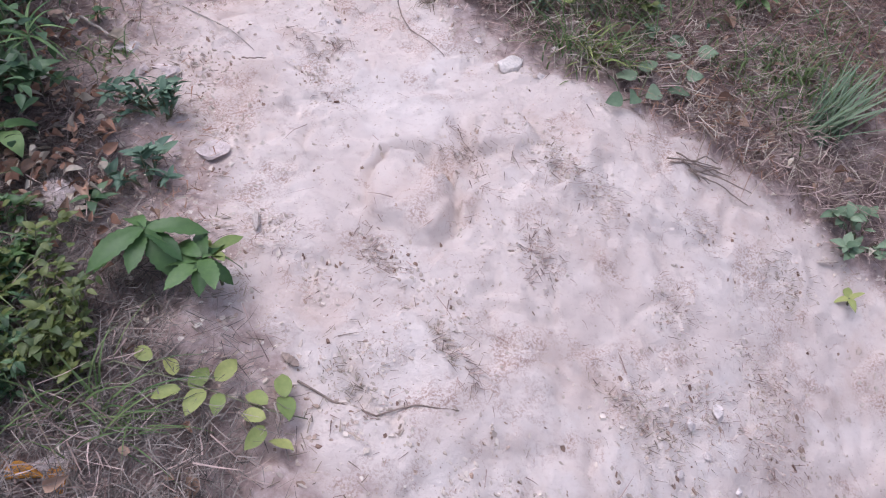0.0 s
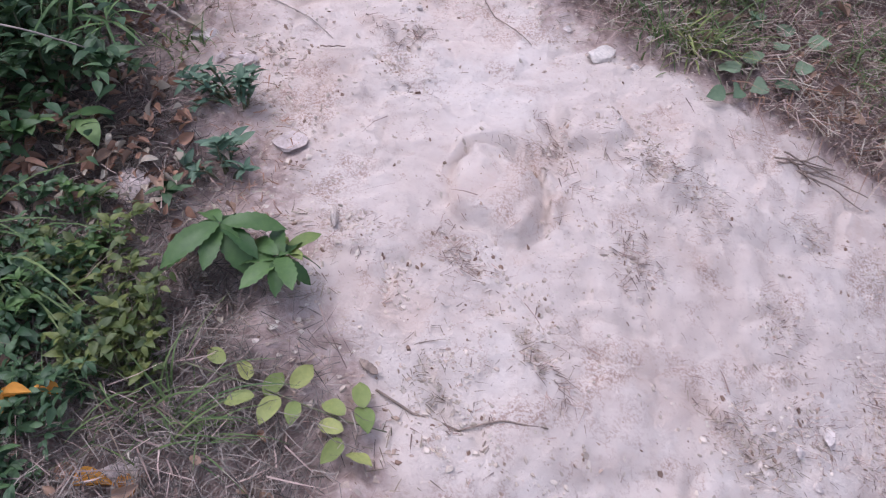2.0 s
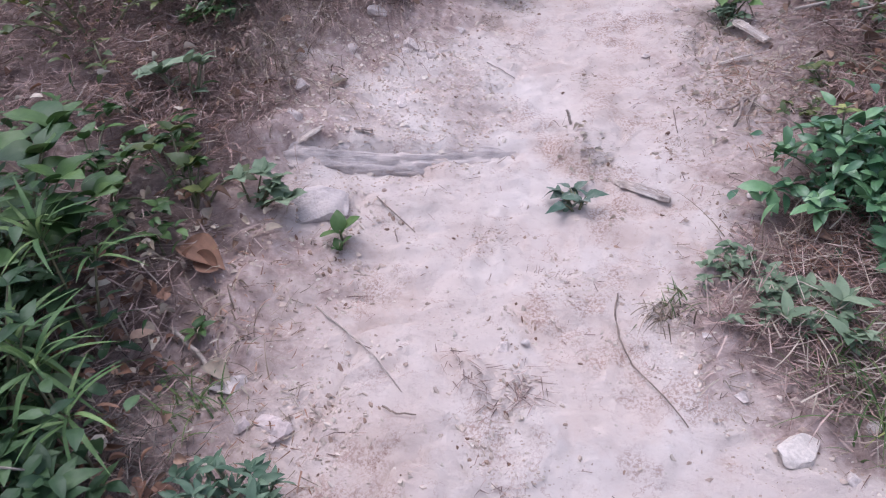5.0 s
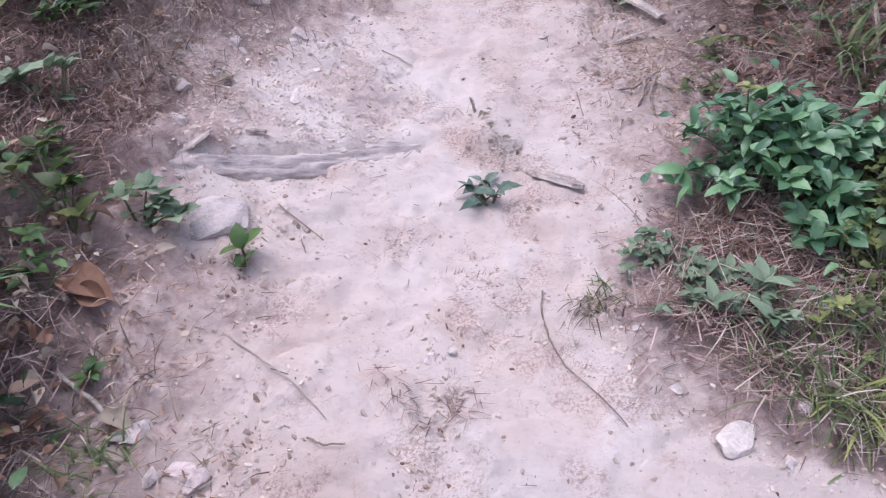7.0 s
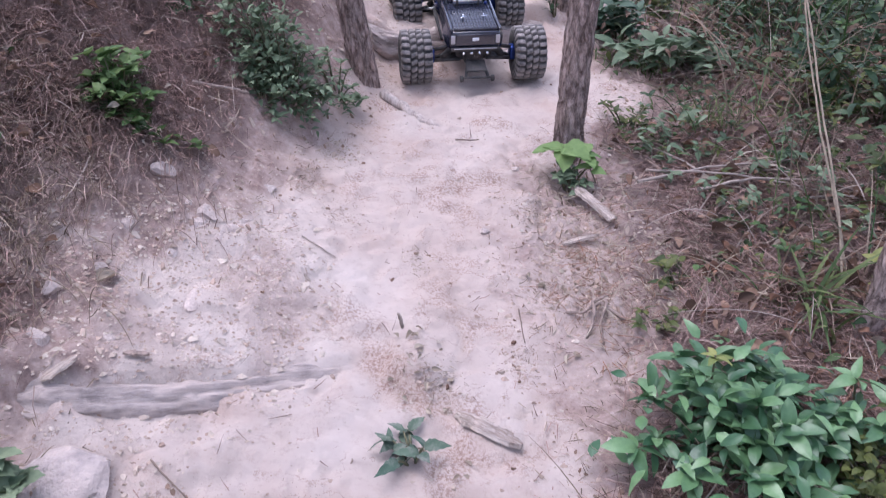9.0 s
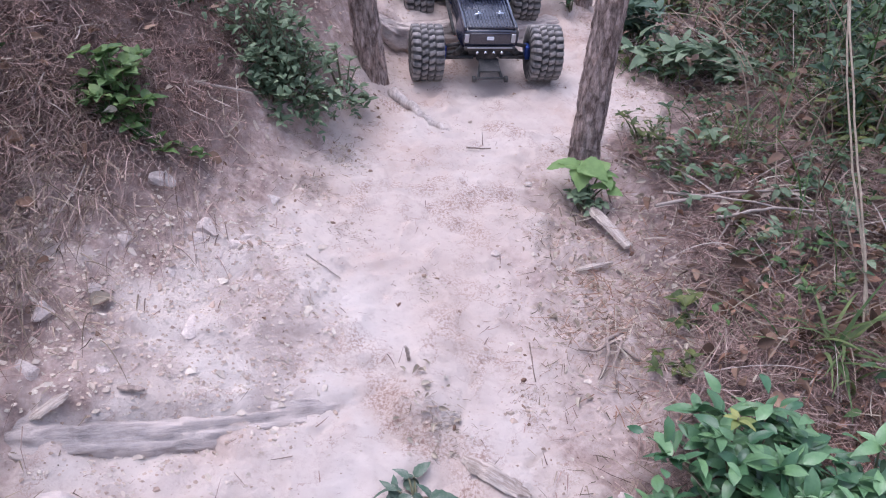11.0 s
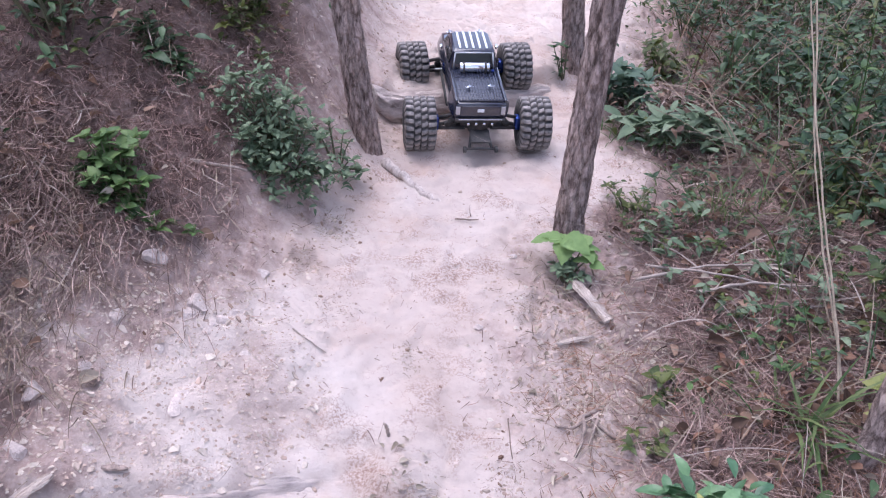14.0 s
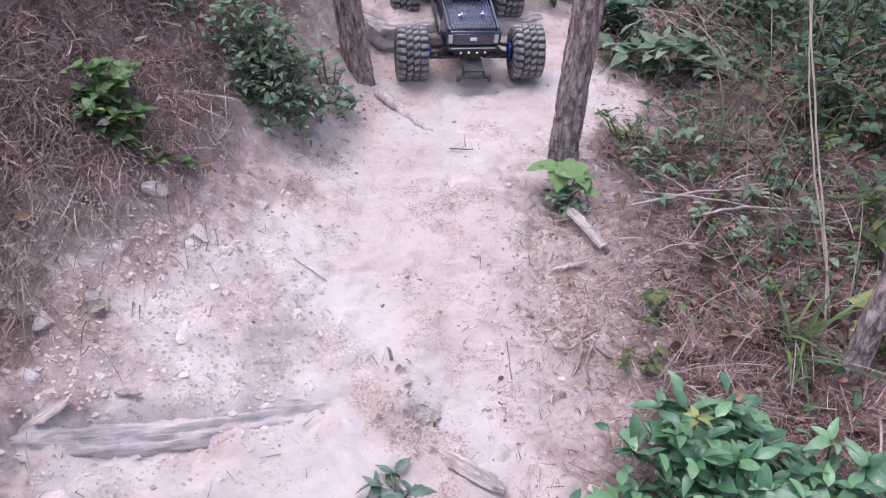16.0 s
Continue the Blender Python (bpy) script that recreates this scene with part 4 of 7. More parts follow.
stick("branch", "short dead branch on the needle bank", [on_ground(-0.71, 2.27, 0.01), on_ground(-0.64, 2.235, 0.012), on_ground(-0.60, 2.21, 0.008)], 0.006, 0.005, PALE_TWIG, 17, "branch")
stick("branch", "dark dead branch under the shrub", [on_ground(-0.83, 1.75, 0.03), on_ground(-0.72, 1.66, 0.035), on_ground(-0.66, 1.60, 0.02)], 0.008, 0.006, TWIG, 18, "branch")
stick("branch", "arching bare branch in the shrub", [on_ground(-0.95, 1.78, 0.12), on_ground(-0.85, 1.80, 0.20), on_ground(-0.74, 1.85, 0.21), on_ground(-0.66, 1.92, 0.16)], 0.004, 0.002, PALE_TWIG, 19, "branch")
stick("sapling", "bare leaning sapling trunk in the thicket", [on_ground(0.69, 3.09, -0.05), on_ground(0.70, 3.10, 0.12), on_ground(0.725, 3.125, 0.35), on_ground(0.79, 3.18, 0.85), on_ground(0.88, 3.25, 1.5)], 0.026, 0.017, BARK, 20, "sapling", 0.06)
for k in range(9):
    r = np.random.default_rng(200 + k)
    a = (0.57 + r.uniform(-0.03, 0.06), 2.105 + r.uniform(-0.02, 0.035))
    b = (a[0] + r.uniform(0.04, 0.14), a[1] + r.uniform(-0.035, 0.065))
    stick("twig", "dry reddish twig in a small washed-up heap", lying([a, ((a[0] + b[0]) / 2, (a[1] + b[1]) / 2 + 0.008), b], 0.006 + 0.002 * k), 0.003, 0.0015, seed=210 + k, group="heap of twigs")


# ---------------------------------------------------------------- leaves and plants
def leaf_material(name, low, high, rough=0.5, through=0.25, spots=0.0):
    m, t, b = material(name, min(0.95, rough + 0.1))
    b.inputs["Specular IOR Level"].default_value = 0.3
    info = t.nodes.new("ShaderNodeObjectInfo")
    geo = t.nodes.new("ShaderNodeNewGeometry")
    add = t.nodes.new("ShaderNodeMath")
    add.operation = "ADD"
    t.links.new(info.outputs["Random"], add.inputs[0])
    t.links.new(geo.outputs["Random Per Island"], add.inputs[1])
    wrap = t.nodes.new("ShaderNodeMath")
    wrap.operation = "FRACT"
    t.links.new(add.outputs[0], wrap.inputs[0])
    base = ramp(t, wrap.outputs[0], (0.0, low), (0.6, tuple((p + q) / 2 for p, q in zip(low, high))), (1.0, high))
    blotch = ramp(t, noise_of(t, 90, 5), (0.35, (0.78, 0.82, 0.75)), (0.7, (1.12, 1.08, 1.0)))
    col = mixed(t, 0.8, base, blotch, "MULTIPLY")
    if spots:
        dry = ramp(t, noise_of(t, 45, 3), (0.66, (0, 0, 0)), (0.74, (spots,) * 3))
        col = mixed(t, dry, col, (0.30, 0.20, 0.09))
    t.links.new(col, b.inputs["Base Color"])
    bumped(t, b, noise_of(t, 120, 3), 0.3, 0.002)
    sheer = t.nodes.new("ShaderNodeBsdfTranslucent")
    t.links.new(col, sheer.inputs["Color"])
    mix = node(t, "ShaderNodeMixShader", Fac=through)
    t.links.new(b.outputs[0], mix.inputs[1])
    t.links.new(sheer.outputs[0], mix.inputs[2])
    t.links.new(mix.outputs[0], t.nodes["Material Output"].inputs["Surface"])
    return m


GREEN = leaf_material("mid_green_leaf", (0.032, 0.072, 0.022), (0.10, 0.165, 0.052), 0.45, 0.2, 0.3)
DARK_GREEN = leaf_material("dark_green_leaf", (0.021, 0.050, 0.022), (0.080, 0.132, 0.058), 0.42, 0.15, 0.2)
GREY_GREEN = leaf_material("grey_green_leaf", (0.095, 0.145, 0.085), (0.22, 0.275, 0.18), 0.5, 0.2, 0.3)
BRIGHT = leaf_material("bright_green_leaf", (0.08, 0.15, 0.055), (0.19, 0.27, 0.105), 0.45, 0.3, 0.2)
YELLOW_GREEN = leaf_material("yellow_green_leaf", (0.150, 0.195, 0.060), (0.330, 0.335, 0.120), 0.5, 0.25, 0.5)
OLIVE = leaf_material("olive_red_leaf", (0.040, 0.062, 0.018), (0.135, 0.150, 0.042), 0.4, 0.2, 0.5)
GLOSSY = leaf_material("glossy_green_leaf", (0.040, 0.112, 0.054), (0.175, 0.305, 0.145), 0.42, 0.15, 0.15)
GLOSSY.node_tree.nodes["Principled BSDF"].inputs["Roughness"].default_value = 0.32
GLOSSY.node_tree.nodes["Principled BSDF"].inputs["Specular IOR Level"].default_value = 0.5
for leaf in (GREEN, DARK_GREEN):
    leaf.node_tree.nodes["Principled BSDF"].inputs["Roughness"].default_value = 0.48
    leaf.node_tree.nodes["Principled BSDF"].inputs["Specular IOR Level"].default_value = 0.3
BLUE_GREEN = leaf_material("blue_green_leaf", (0.050, 0.095, 0.062), (0.135, 0.195, 0.130), 0.45, 0.15, 0.1)
LIME = leaf_material("light_green_leaf", (0.160, 0.265, 0.090), (0.270, 0.385, 0.155), 0.5, 0.3, 0.15)
BLADE = leaf_material("green_grass_blade", (0.065, 0.11, 0.04), (0.17, 0.21, 0.08), 0.5, 0.3)
STRAW = leaf_material("dry_straw", (0.095, 0.066, 0.05), (0.4, 0.315, 0.252), 0.7, 0.2)
NEEDLE = leaf_material("fallen_pine_needle", (0.098, 0.058, 0.051), (0.50, 0.365, 0.335), 0.7, 0.1)
DEAD_LEAF = leaf_material("dead_brown_leaf", (0.15, 0.085, 0.06), (0.38, 0.25, 0.19), 0.7, 0.15, 0.4)
PALE_LEAF = leaf_material("pale_dead_leaf", (0.300, 0.240, 0.195), (0.480, 0.410, 0.350), 0.7, 0.15, 0.3)
RUST = leaf_material("rust_dead_leaf", (0.13, 0.066, 0.046), (0.37, 0.205, 0.145), 0.65, 0.15, 0.4)
BROWN_LEAF = leaf_material("brown_withered_leaf", (0.06, 0.036, 0.027), (0.22, 0.135, 0.098), 0.7, 0.1)
ORANGE = leaf_material("orange_fallen_leaf", (0.42, 0.17, 0.03), (0.62, 0.3, 0.05), 0.6, 0.2, 0.3)
DUSTY_GREEN = dusty(leaf_material("dusty_teal_leaf", (0.060, 0.105, 0.080), (0.13, 0.18, 0.13), 0.7, 0.1), (0.42, 0.38, 0.34), 0.42, 0.72, 30)
STEM = plain("plant_stem", (0.110, 0.105, 0.055), 0.7, 0, 0.35, 60, 0.2)


def leaf_shape(length, width, belly=0.42, fold=0.22, droop=0.25, teeth=0.0, curl=0.0, seed=0, steps=9, blunt=1.8):
    """A blade from the origin along +y: pointed, folded along its rib, bent down at the tip."""
    r = np.random.default_rng(seed)
    verts, faces = [], []
    side = r.uniform(-0.08, 0.08)
    for i in range(steps + 1):
        s = i / steps
        w = 0.5 * width * (s / belly) ** 0.75 * math.exp((1 - s / belly) * 0.75) if s < belly else 0.5 * width * (1 - ((s - belly) / (1 - belly)) ** blunt)
        w = max(w, width * 0.02)
        bite = 1 + teeth * (1 if i % 2 else -1)
        y = length * s
        z = -droop * length * s * s + 0.05 * length * math.sin(3 * s)
        x = side * length * s * s
        ripple = 0.04 * width * math.sin(9 * s + seed)
        verts += [(x - w * bite, y - 0.10 * w, z + fold * w + ripple + curl * w), (x - w * 0.5, y, z + fold * w * 0.42), (x, y, z), (x + w * 0.5, y, z + fold * w * 0.42), (x + w * bite, y - 0.10 * w, z + fold * w - ripple + curl * w)]
    for i in range(steps):
        for k in range(4):
            a = i * 5 + k
            faces.append((a, a + 1, a + 6, a + 5))
    return verts, faces


def leaf_meshes(name, mat, length, width, count=4, seed=0, **shape):
    return [mesh_of(name, *leaf_shape(length, width, seed=seed + k, **{**shape, "droop": shape.get("droop", 0.25) * (0.6 + 0.28 * k)}), mat) for k in range(count)]


def aim(p, d, up=(0, 0, 1), roll=0.0, scale=1.0):
    """The pose of a leaf that starts at p and points along d."""
    d = Vector(d).normalized()
    x = d.cross(Vector(up))
    x = x.normalized() if x.length > 1e-4 else Vector((1, 0, 0))
    z = x.cross(d)
    m = Matrix((x, d, z)).transposed().to_4x4()
    return Matrix.Translation(p) @ m @ pose(0, 0, 0, 0, roll, 0) @ Matrix.Scale(scale, 4)


def bare(x, y, label, name, category, group=""):
    return thing(name, label, category, at=on_ground(x, y), group=group)


def put_stems(plant, curves, r0=0.003, r1=0.0014, mat=None):
    """Each stem a part of its own, along a list of points from the plant's foot."""
    for k, pts in enumerate(curves):
        child("stem", mesh_of("stem", *tube(pts, np.linspace(r0, r1, len(pts)), 6, 0.08, k), mat or STEM), plant)


def arc(a, b, sag, n=6):
    a, b = Vector(a), Vector(b)
    return [a.lerp(b, i / n) + Vector((0, 0, sag * 4 * (i / n) * (1 - i / n))) for i in range(n + 1)]


def rosette(x, y, label, mat, length, width, leaves, height, seed, tilt=(5, 40), name="broadleaf_plant", category="plant", heads=((0, 0, 1.0),), group="", **shape):
    """Stems with a spray of leaves round each head; heads are (dx, dy, size)."""
    r = np.random.default_rng(seed)
    plant = bare(x, y, label, name, category, group)
    meshes = leaf_meshes("leaf", mat, length, width, 4, seed, **shape)
    curves = []
    for dx, dy, size in heads:
        top = Vector((dx, dy, height * size + float(rise(x + dx, y + dy)) - z_at(x, y)))
        curves.append(arc((0.15 * dx, 0.15 * dy, -0.01), top, 0.01))
        n = max(3, round(leaves * size))
        for k in range(n):
            th = 2 * math.pi * (k + r.uniform(-0.25, 0.25)) / n + seed
            t = radians(r.uniform(*tilt))
            d = Vector((math.cos(th) * math.cos(t), math.sin(th) * math.cos(t), math.sin(t)))
            start = top - Vector((0, 0, 0.012 * r.uniform(0, 1)))
            child("leaf", meshes[k % 4], plant, m=aim(start, d, roll=r.uniform(-18, 18), scale=size * r.uniform(0.72, 1.08)))
    put_stems(plant, curves)
    return plant


def shrub(x, y, label, mat, radius, height, stems, per_stem, length, width, seed, name="shrub", category="shrub", squash=(1, 1), lean=(0, 0), whorl=4, group="", stem_r=0.003, fill=0, wild=0.0, **shape):
    """Arching stems, leaves alternate along each and whorled at its tip."""
    r = np.random.default_rng(seed)
    plant = bare(x, y, label, name, category, group)
    meshes = leaf_meshes("leaf", mat, length, width, 4, seed, **shape)
    z0 = z_at(x, y)
    curves = []
    for k in range(stems):
        th, rad = r.uniform(0, 2 * math.pi), radius * math.sqrt(r.uniform(0.02, 1))
        dx, dy = rad * math.cos(th) * squash[0] + lean[0], rad * math.sin(th) * squash[1] + lean[1]
        top = height * (1 - 0.55 * (rad / radius) ** 2) * r.uniform(0.55, 1.05) + z_at(x + dx, y + dy) - z0
        tip = Vector((dx, dy, top))
        pts = arc((0.25 * dx, 0.25 * dy, z_at(x + 0.25 * dx, y + 0.25 * dy) - z0 - 0.01), tip, 0.18 * rad)
        curves.append(pts)
        out = Vector((dx, dy, 0.6 * height)).normalized()
        for j in range(per_stem):
            ring = j < whorl
            s = 1.0 if ring else 0.35 + 0.6 * (j - whorl) / max(1, per_stem - whorl)
            p = pts[-1] if ring else pts[int(s * 6)].lerp(pts[min(6, int(s * 6) + 1)], s * 6 % 1)
            a = 2 * math.pi * (j * 0.382 + r.uniform(-0.06, 0.06)) + k
            spread_dir = Vector((math.cos(a), math.sin(a), r.uniform(-0.15 - 0.9 * wild, 0.55 + 0.6 * wild)))
            d = spread_dir + out * 0.45
            child("leaf", meshes[(j + k) % 4], plant, m=aim(p, d, roll=r.uniform(-25, 25) * (1 + 1.6 * wild), scale=r.uniform(0.6, 1.08) * (1 if ring else 0.88)))
    put_stems(plant, curves, stem_r, stem_r * 0.45)
    if fill:
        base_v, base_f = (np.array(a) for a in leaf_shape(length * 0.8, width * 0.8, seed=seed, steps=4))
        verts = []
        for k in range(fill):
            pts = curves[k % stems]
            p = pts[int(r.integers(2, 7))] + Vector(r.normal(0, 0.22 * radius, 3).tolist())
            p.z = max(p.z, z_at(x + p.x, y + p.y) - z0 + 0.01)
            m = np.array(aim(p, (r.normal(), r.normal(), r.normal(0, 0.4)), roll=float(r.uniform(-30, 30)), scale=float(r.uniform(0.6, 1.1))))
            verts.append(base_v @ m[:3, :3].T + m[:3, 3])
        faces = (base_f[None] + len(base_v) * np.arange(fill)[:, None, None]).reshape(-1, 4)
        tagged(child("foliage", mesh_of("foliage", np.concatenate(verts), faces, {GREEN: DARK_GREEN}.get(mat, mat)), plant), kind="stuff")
    return plant


# left of the trail, where the walk begins
rosette(-0.355, 1.615, "serrated broadleaf seedling with large green leaves", GREEN, 0.102, 0.038, 11, 0.105, 11, (-35, 22), heads=((0, 0, 1.0), (0.092, -0.030, 0.80)), teeth=0.075, droop=0.26, fold=0.26, steps=15, belly=0.60, blunt=2.2)
rosette(-0.262, 1.615, "yellowing shoot beside the serrated seedling", YELLOW_GREEN, 0.058, 0.024, 4, 0.07, 12, (-20, 25), "seedling", belly=0.55, blunt=2.2)
sprig = bare(-0.24, 1.41, "trailing sprig with oval yellow-green leaves on bare soil", "sprig", "plant")
oval = leaf_meshes("leaf", YELLOW_GREEN, 0.048, 0.027, 4, 40, belly=0.52, fold=0.2, droop=0.15, blunt=2.3)
for k, (x, y, turn) in enumerate(((-0.33, 1.44, 150), (-0.29, 1.43, 120), (-0.25, 1.42, 70), (-0.21, 1.43, 60), (-0.24, 1.38, -100), (-0.21, 1.38, -80), (-0.28, 1.38, 200), (-0.16, 1.40, 150), (-0.13, 1.43, 110), (-0.12, 1.40, -60), (-0.16, 1.37, 170), (-0.15, 1.34, -110), (-0.12, 1.34, -20))):
    d = Vector((math.cos(radians(turn)), math.sin(radians(turn)), 0.10))
    p = Vector(on_ground(x, y, 0.028)) - Vector(on_ground(-0.24, 1.41)) - 0.02 * d
    child("leaf", oval[k % 4], sprig, m=aim(p, d, up=slope_at(x, y), roll=(k * 37) % 40 - 20, scale=0.85 + 0.05 * (k % 5)))
put_stems(sprig, [[Vector(on_ground(x, y, u)) - Vector(on_ground(-0.24, 1.41)) for x, y, u in ((-0.44, 1.40, 0.0), (-0.36, 1.415, 0.025), (-0.26, 1.41, 0.03), (-0.14, 1.385, 0.022), (-0.09, 1.39, 0.012))]], 0.0018, 0.001)
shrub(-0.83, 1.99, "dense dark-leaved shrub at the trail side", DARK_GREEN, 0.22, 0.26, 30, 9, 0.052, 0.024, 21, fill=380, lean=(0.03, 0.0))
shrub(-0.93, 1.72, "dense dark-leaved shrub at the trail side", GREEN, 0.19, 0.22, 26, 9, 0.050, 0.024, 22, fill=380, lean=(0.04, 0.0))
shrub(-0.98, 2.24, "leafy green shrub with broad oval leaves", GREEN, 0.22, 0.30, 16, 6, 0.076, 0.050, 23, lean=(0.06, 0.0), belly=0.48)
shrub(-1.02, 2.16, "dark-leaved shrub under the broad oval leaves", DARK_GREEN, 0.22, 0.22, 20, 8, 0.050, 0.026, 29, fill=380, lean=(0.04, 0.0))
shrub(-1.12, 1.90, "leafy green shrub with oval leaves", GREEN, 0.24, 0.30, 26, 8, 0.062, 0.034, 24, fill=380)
shrub(-1.05, 1.50, "olive green undergrowth shrub by the trail", OLIVE, 0.22, 0.18, 22, 8, 0.050, 0.024, 25, fill=380)
rosette(-0.675, 1.845, "low seedling with three broad leaves", BRIGHT, 0.060, 0.036, 4, 0.07, 26, (-25, 10), belly=0.5)
rosette(-0.70, 2.02, "spray of long narrow green leaves in the shrub", BRIGHT, 0.120, 0.0085, 15, 0.19, 27, (-20, 70), "narrow_leaf_plant", droop=0.55, heads=((0, 0, 1.0), (0.05, -0.03, 0.85), (-0.06, 0.03, 0.9)))
rosette(-0.80, 2.20, "spray of long narrow green leaves in the shrub", BRIGHT, 0.110, 0.0085, 13, 0.21, 28, (-20, 70), "narrow_leaf_plant", droop=0.55, heads=((0, 0, 1.0), (0.05, 0.03, 0.85)))
for k, (x, y, rad) in enumerate(((-0.56, 1.60, 0.10), (-0.52, 1.52, 0.09), (-0.60, 1.50, 0.09), (-0.44, 1.47, 0.07), (-0.46, 1.40, 0.06), (-0.62, 1.64, 0.09))):
    shrub(x, y, "low creeping plant with small olive-green leaves", GREEN if k % 3 == 2 else OLIVE, rad, 0.10, 12, 8, 0.027, 0.014, 300 + k, "creeping_plant", "plant", group="creeping plants in the litter", stem_r=0.002, fill=60)
shrub(-0.470, 2.025, "small bushy blue-green plant at the trail edge", BLUE_GREEN, 0.090, 0.075, 18, 9, 0.036, 0.013, 31, "low_plant", "plant", squash=(1.2, 0.85), wild=0.4)
shrub(-0.445, 1.835, "small blue-green plant beside a stone", BLUE_GREEN, 0.060, 0.070, 9, 8, 0.038, 0.016, 32, "low_plant", "plant", wild=0.4)
rosette(-0.505, 1.745, "small glossy rosette of pointed leaves", DARK_GREEN, 0.045, 0.018, 9, 0.04, 33, (0, 35), "low_plant")
shrub(-0.715, 2.590, "lobed-leaf plant beside the rock", GREY_GREEN, 0.055, 0.085, 7, 5, 0.040, 0.028, 34, "lobed_plant", "plant", teeth=0.12, lean=(0.03, 0.0))
shrub(-0.80, 2.53, "spindly plant with ragged olive leaves", OLIVE, 0.12, 0.11, 8, 4, 0.046, 0.028, 35, "weed", "plant", teeth=0.12)
shrub(-0.90, 2.76, "blue-green leafy plant on the bank", GREY_GREEN, 0.08, 0.11, 6, 5, 0.050, 0.028, 36, "weed", "plant", teeth=0.06)
shrub(-0.95, 2.48, "leafy undergrowth among dead leaves", GREEN, 0.14, 0.12, 9, 5, 0.048, 0.028, 37, "weed", "plant")
rosette(-0.53, 2.565, "small plant of two upright cupped leaves", GREEN, 0.050, 0.034, 3, 0.020, 38, (35, 70), "seedling", belly=0.55, heads=((0, 0, 1.0), (0.008, -0.03, 0.7)))
shrub(-0.125, 2.780, "dusty wilted weed in the middle of the trail", DUSTY_GREEN, 0.050, 0.038, 8, 3, 0.038, 0.020, 39, "weed", "plant", teeth=0.10, droop=0.5, squash=(0.8, 1.2), whorl=2, wild=0.8)
rosette(-0.80, 2.415, "low green seedling in dead leaves", GREEN, 0.050, 0.030, 5, 0.04, 41, (-5, 30), "seedling")
rosette(-0.665, 2.27, "low green seedling in dry needles", GREEN, 0.038, 0.020, 5, 0.025, 42, (-5, 30), "seedling")
# right of the trail
trailing = bare(0.53, 2.26, "trailing vine with round grey-green leaves", "vine", "plant")
heart = leaf_meshes("leaf", GREY_GREEN, 0.052, 0.044, 4, 60, belly=0.42, fold=0.16, droop=0.12)
for k, (x, y, turn) in enumerate(((0.46, 2.215, 200), (0.505, 2.235, 250), (0.555, 2.262, 230), (0.61, 2.29, -20), (0.55, 2.335, 100), (0.62, 2.385, 30), (0.58, 2.47, 60), (0.64, 2.46, 20), (0.70, 2.42, -10), (0.50, 2.30, 140), (0.66, 2.34, 0))):
    d = Vector((math.cos(radians(turn)), math.sin(radians(turn)), 0.05))
    p = Vector(on_ground(x, y, 0.030)) - Vector(on_ground(0.53, 2.26)) - 0.02 * d
    child("leaf", heart[k % 4], trailing, m=aim(p, d, up=slope_at(x, y), roll=(k * 53) % 50 - 25, scale=0.8 + 0.06 * (k % 5)))
put_stems(trailing, [[Vector(on_ground(x, y, 0.02)) - Vector(on_ground(0.53, 2.26)) for x, y in ((0.47, 2.22), (0.52, 2.25), (0.58, 2.29), (0.64, 2.33))], [Vector(on_ground(x, y, 0.025)) - Vector(on_ground(0.53, 2.26)) for x, y in ((0.52, 2.25), (0.56, 2.34), (0.60, 2.42), (0.66, 2.48))]], 0.0018, 0.001)
rosette(0.84, 2.61, "bright green plant with many lance leaves", BRIGHT, 0.055, 0.016, 15, 0.06, 61, (-15, 60), "bright_plant", heads=((0, 0, 1.0), (-0.03, 0.0, 0.8), (0.035, 0.01, 0.9)))
shrub(1.01, 2.08, "grey-green weed at the litter edge", GREY_GREEN, 0.07, 0.07, 8, 6, 0.038, 0.022, 62, "weed", "plant")
rosette(0.96, 1.955, "yellowing seedling at the trail edge", YELLOW_GREEN, 0.045, 0.018, 4, 0.02, 63, (0, 25), "seedling")
shrub(0.375, 2.835, "large glossy broadleaf bush overhanging the trail", GLOSSY, 0.155, 0.155, 30, 9, 0.054, 0.024, 64, "broadleaf_bush", "bush", fill=380, squash=(1.15, 0.8), whorl=7, belly=0.55, blunt=2.3, wild=0.7)
shrub(0.43, 2.70, "lower shoots of the glossy broadleaf bush", GLOSSY, 0.085, 0.09, 12, 8, 0.048, 0.023, 65, "broadleaf_bush", "bush", fill=70, whorl=6, belly=0.55, blunt=2.3, wild=0.7)
for wx, wy, seed in ((0.56, 2.70, 75), (0.60, 2.80, 76), (0.53, 2.62, 77)):
    shrub(wx, wy, "brownish small-leaved weed crowding the bush", OLIVE, 0.085, 0.085, 13, 8, 0.026, 0.015, seed, "weed", "plant", fill=130, wild=0.4)
shrub(0.585, 2.86, "glossy broadleaf bush with upright leaves", GLOSSY, 0.07, 0.14, 6, 7, 0.058, 0.024, 66, "broadleaf_bush", "bush", fill=30, whorl=5, wild=0.5)
rosette(0.345, 2.86, "yellow leaf spray in the broadleaf bush", YELLOW_GREEN, 0.030, 0.013, 5, 0.165, 67, (10, 40), "yellow_sprig")
shrub(0.185, 2.625, "dusty small-leaved creeping weed", GREY_GREEN, 0.085, 0.035, 10, 7, 0.024, 0.014, 68, "creeping_plant", "plant")
shrub(0.285, 2.525, "weed with long drooping green leaves", GREY_GREEN, 0.085, 0.055, 9, 6, 0.050, 0.020, 69, "weed", "plant")
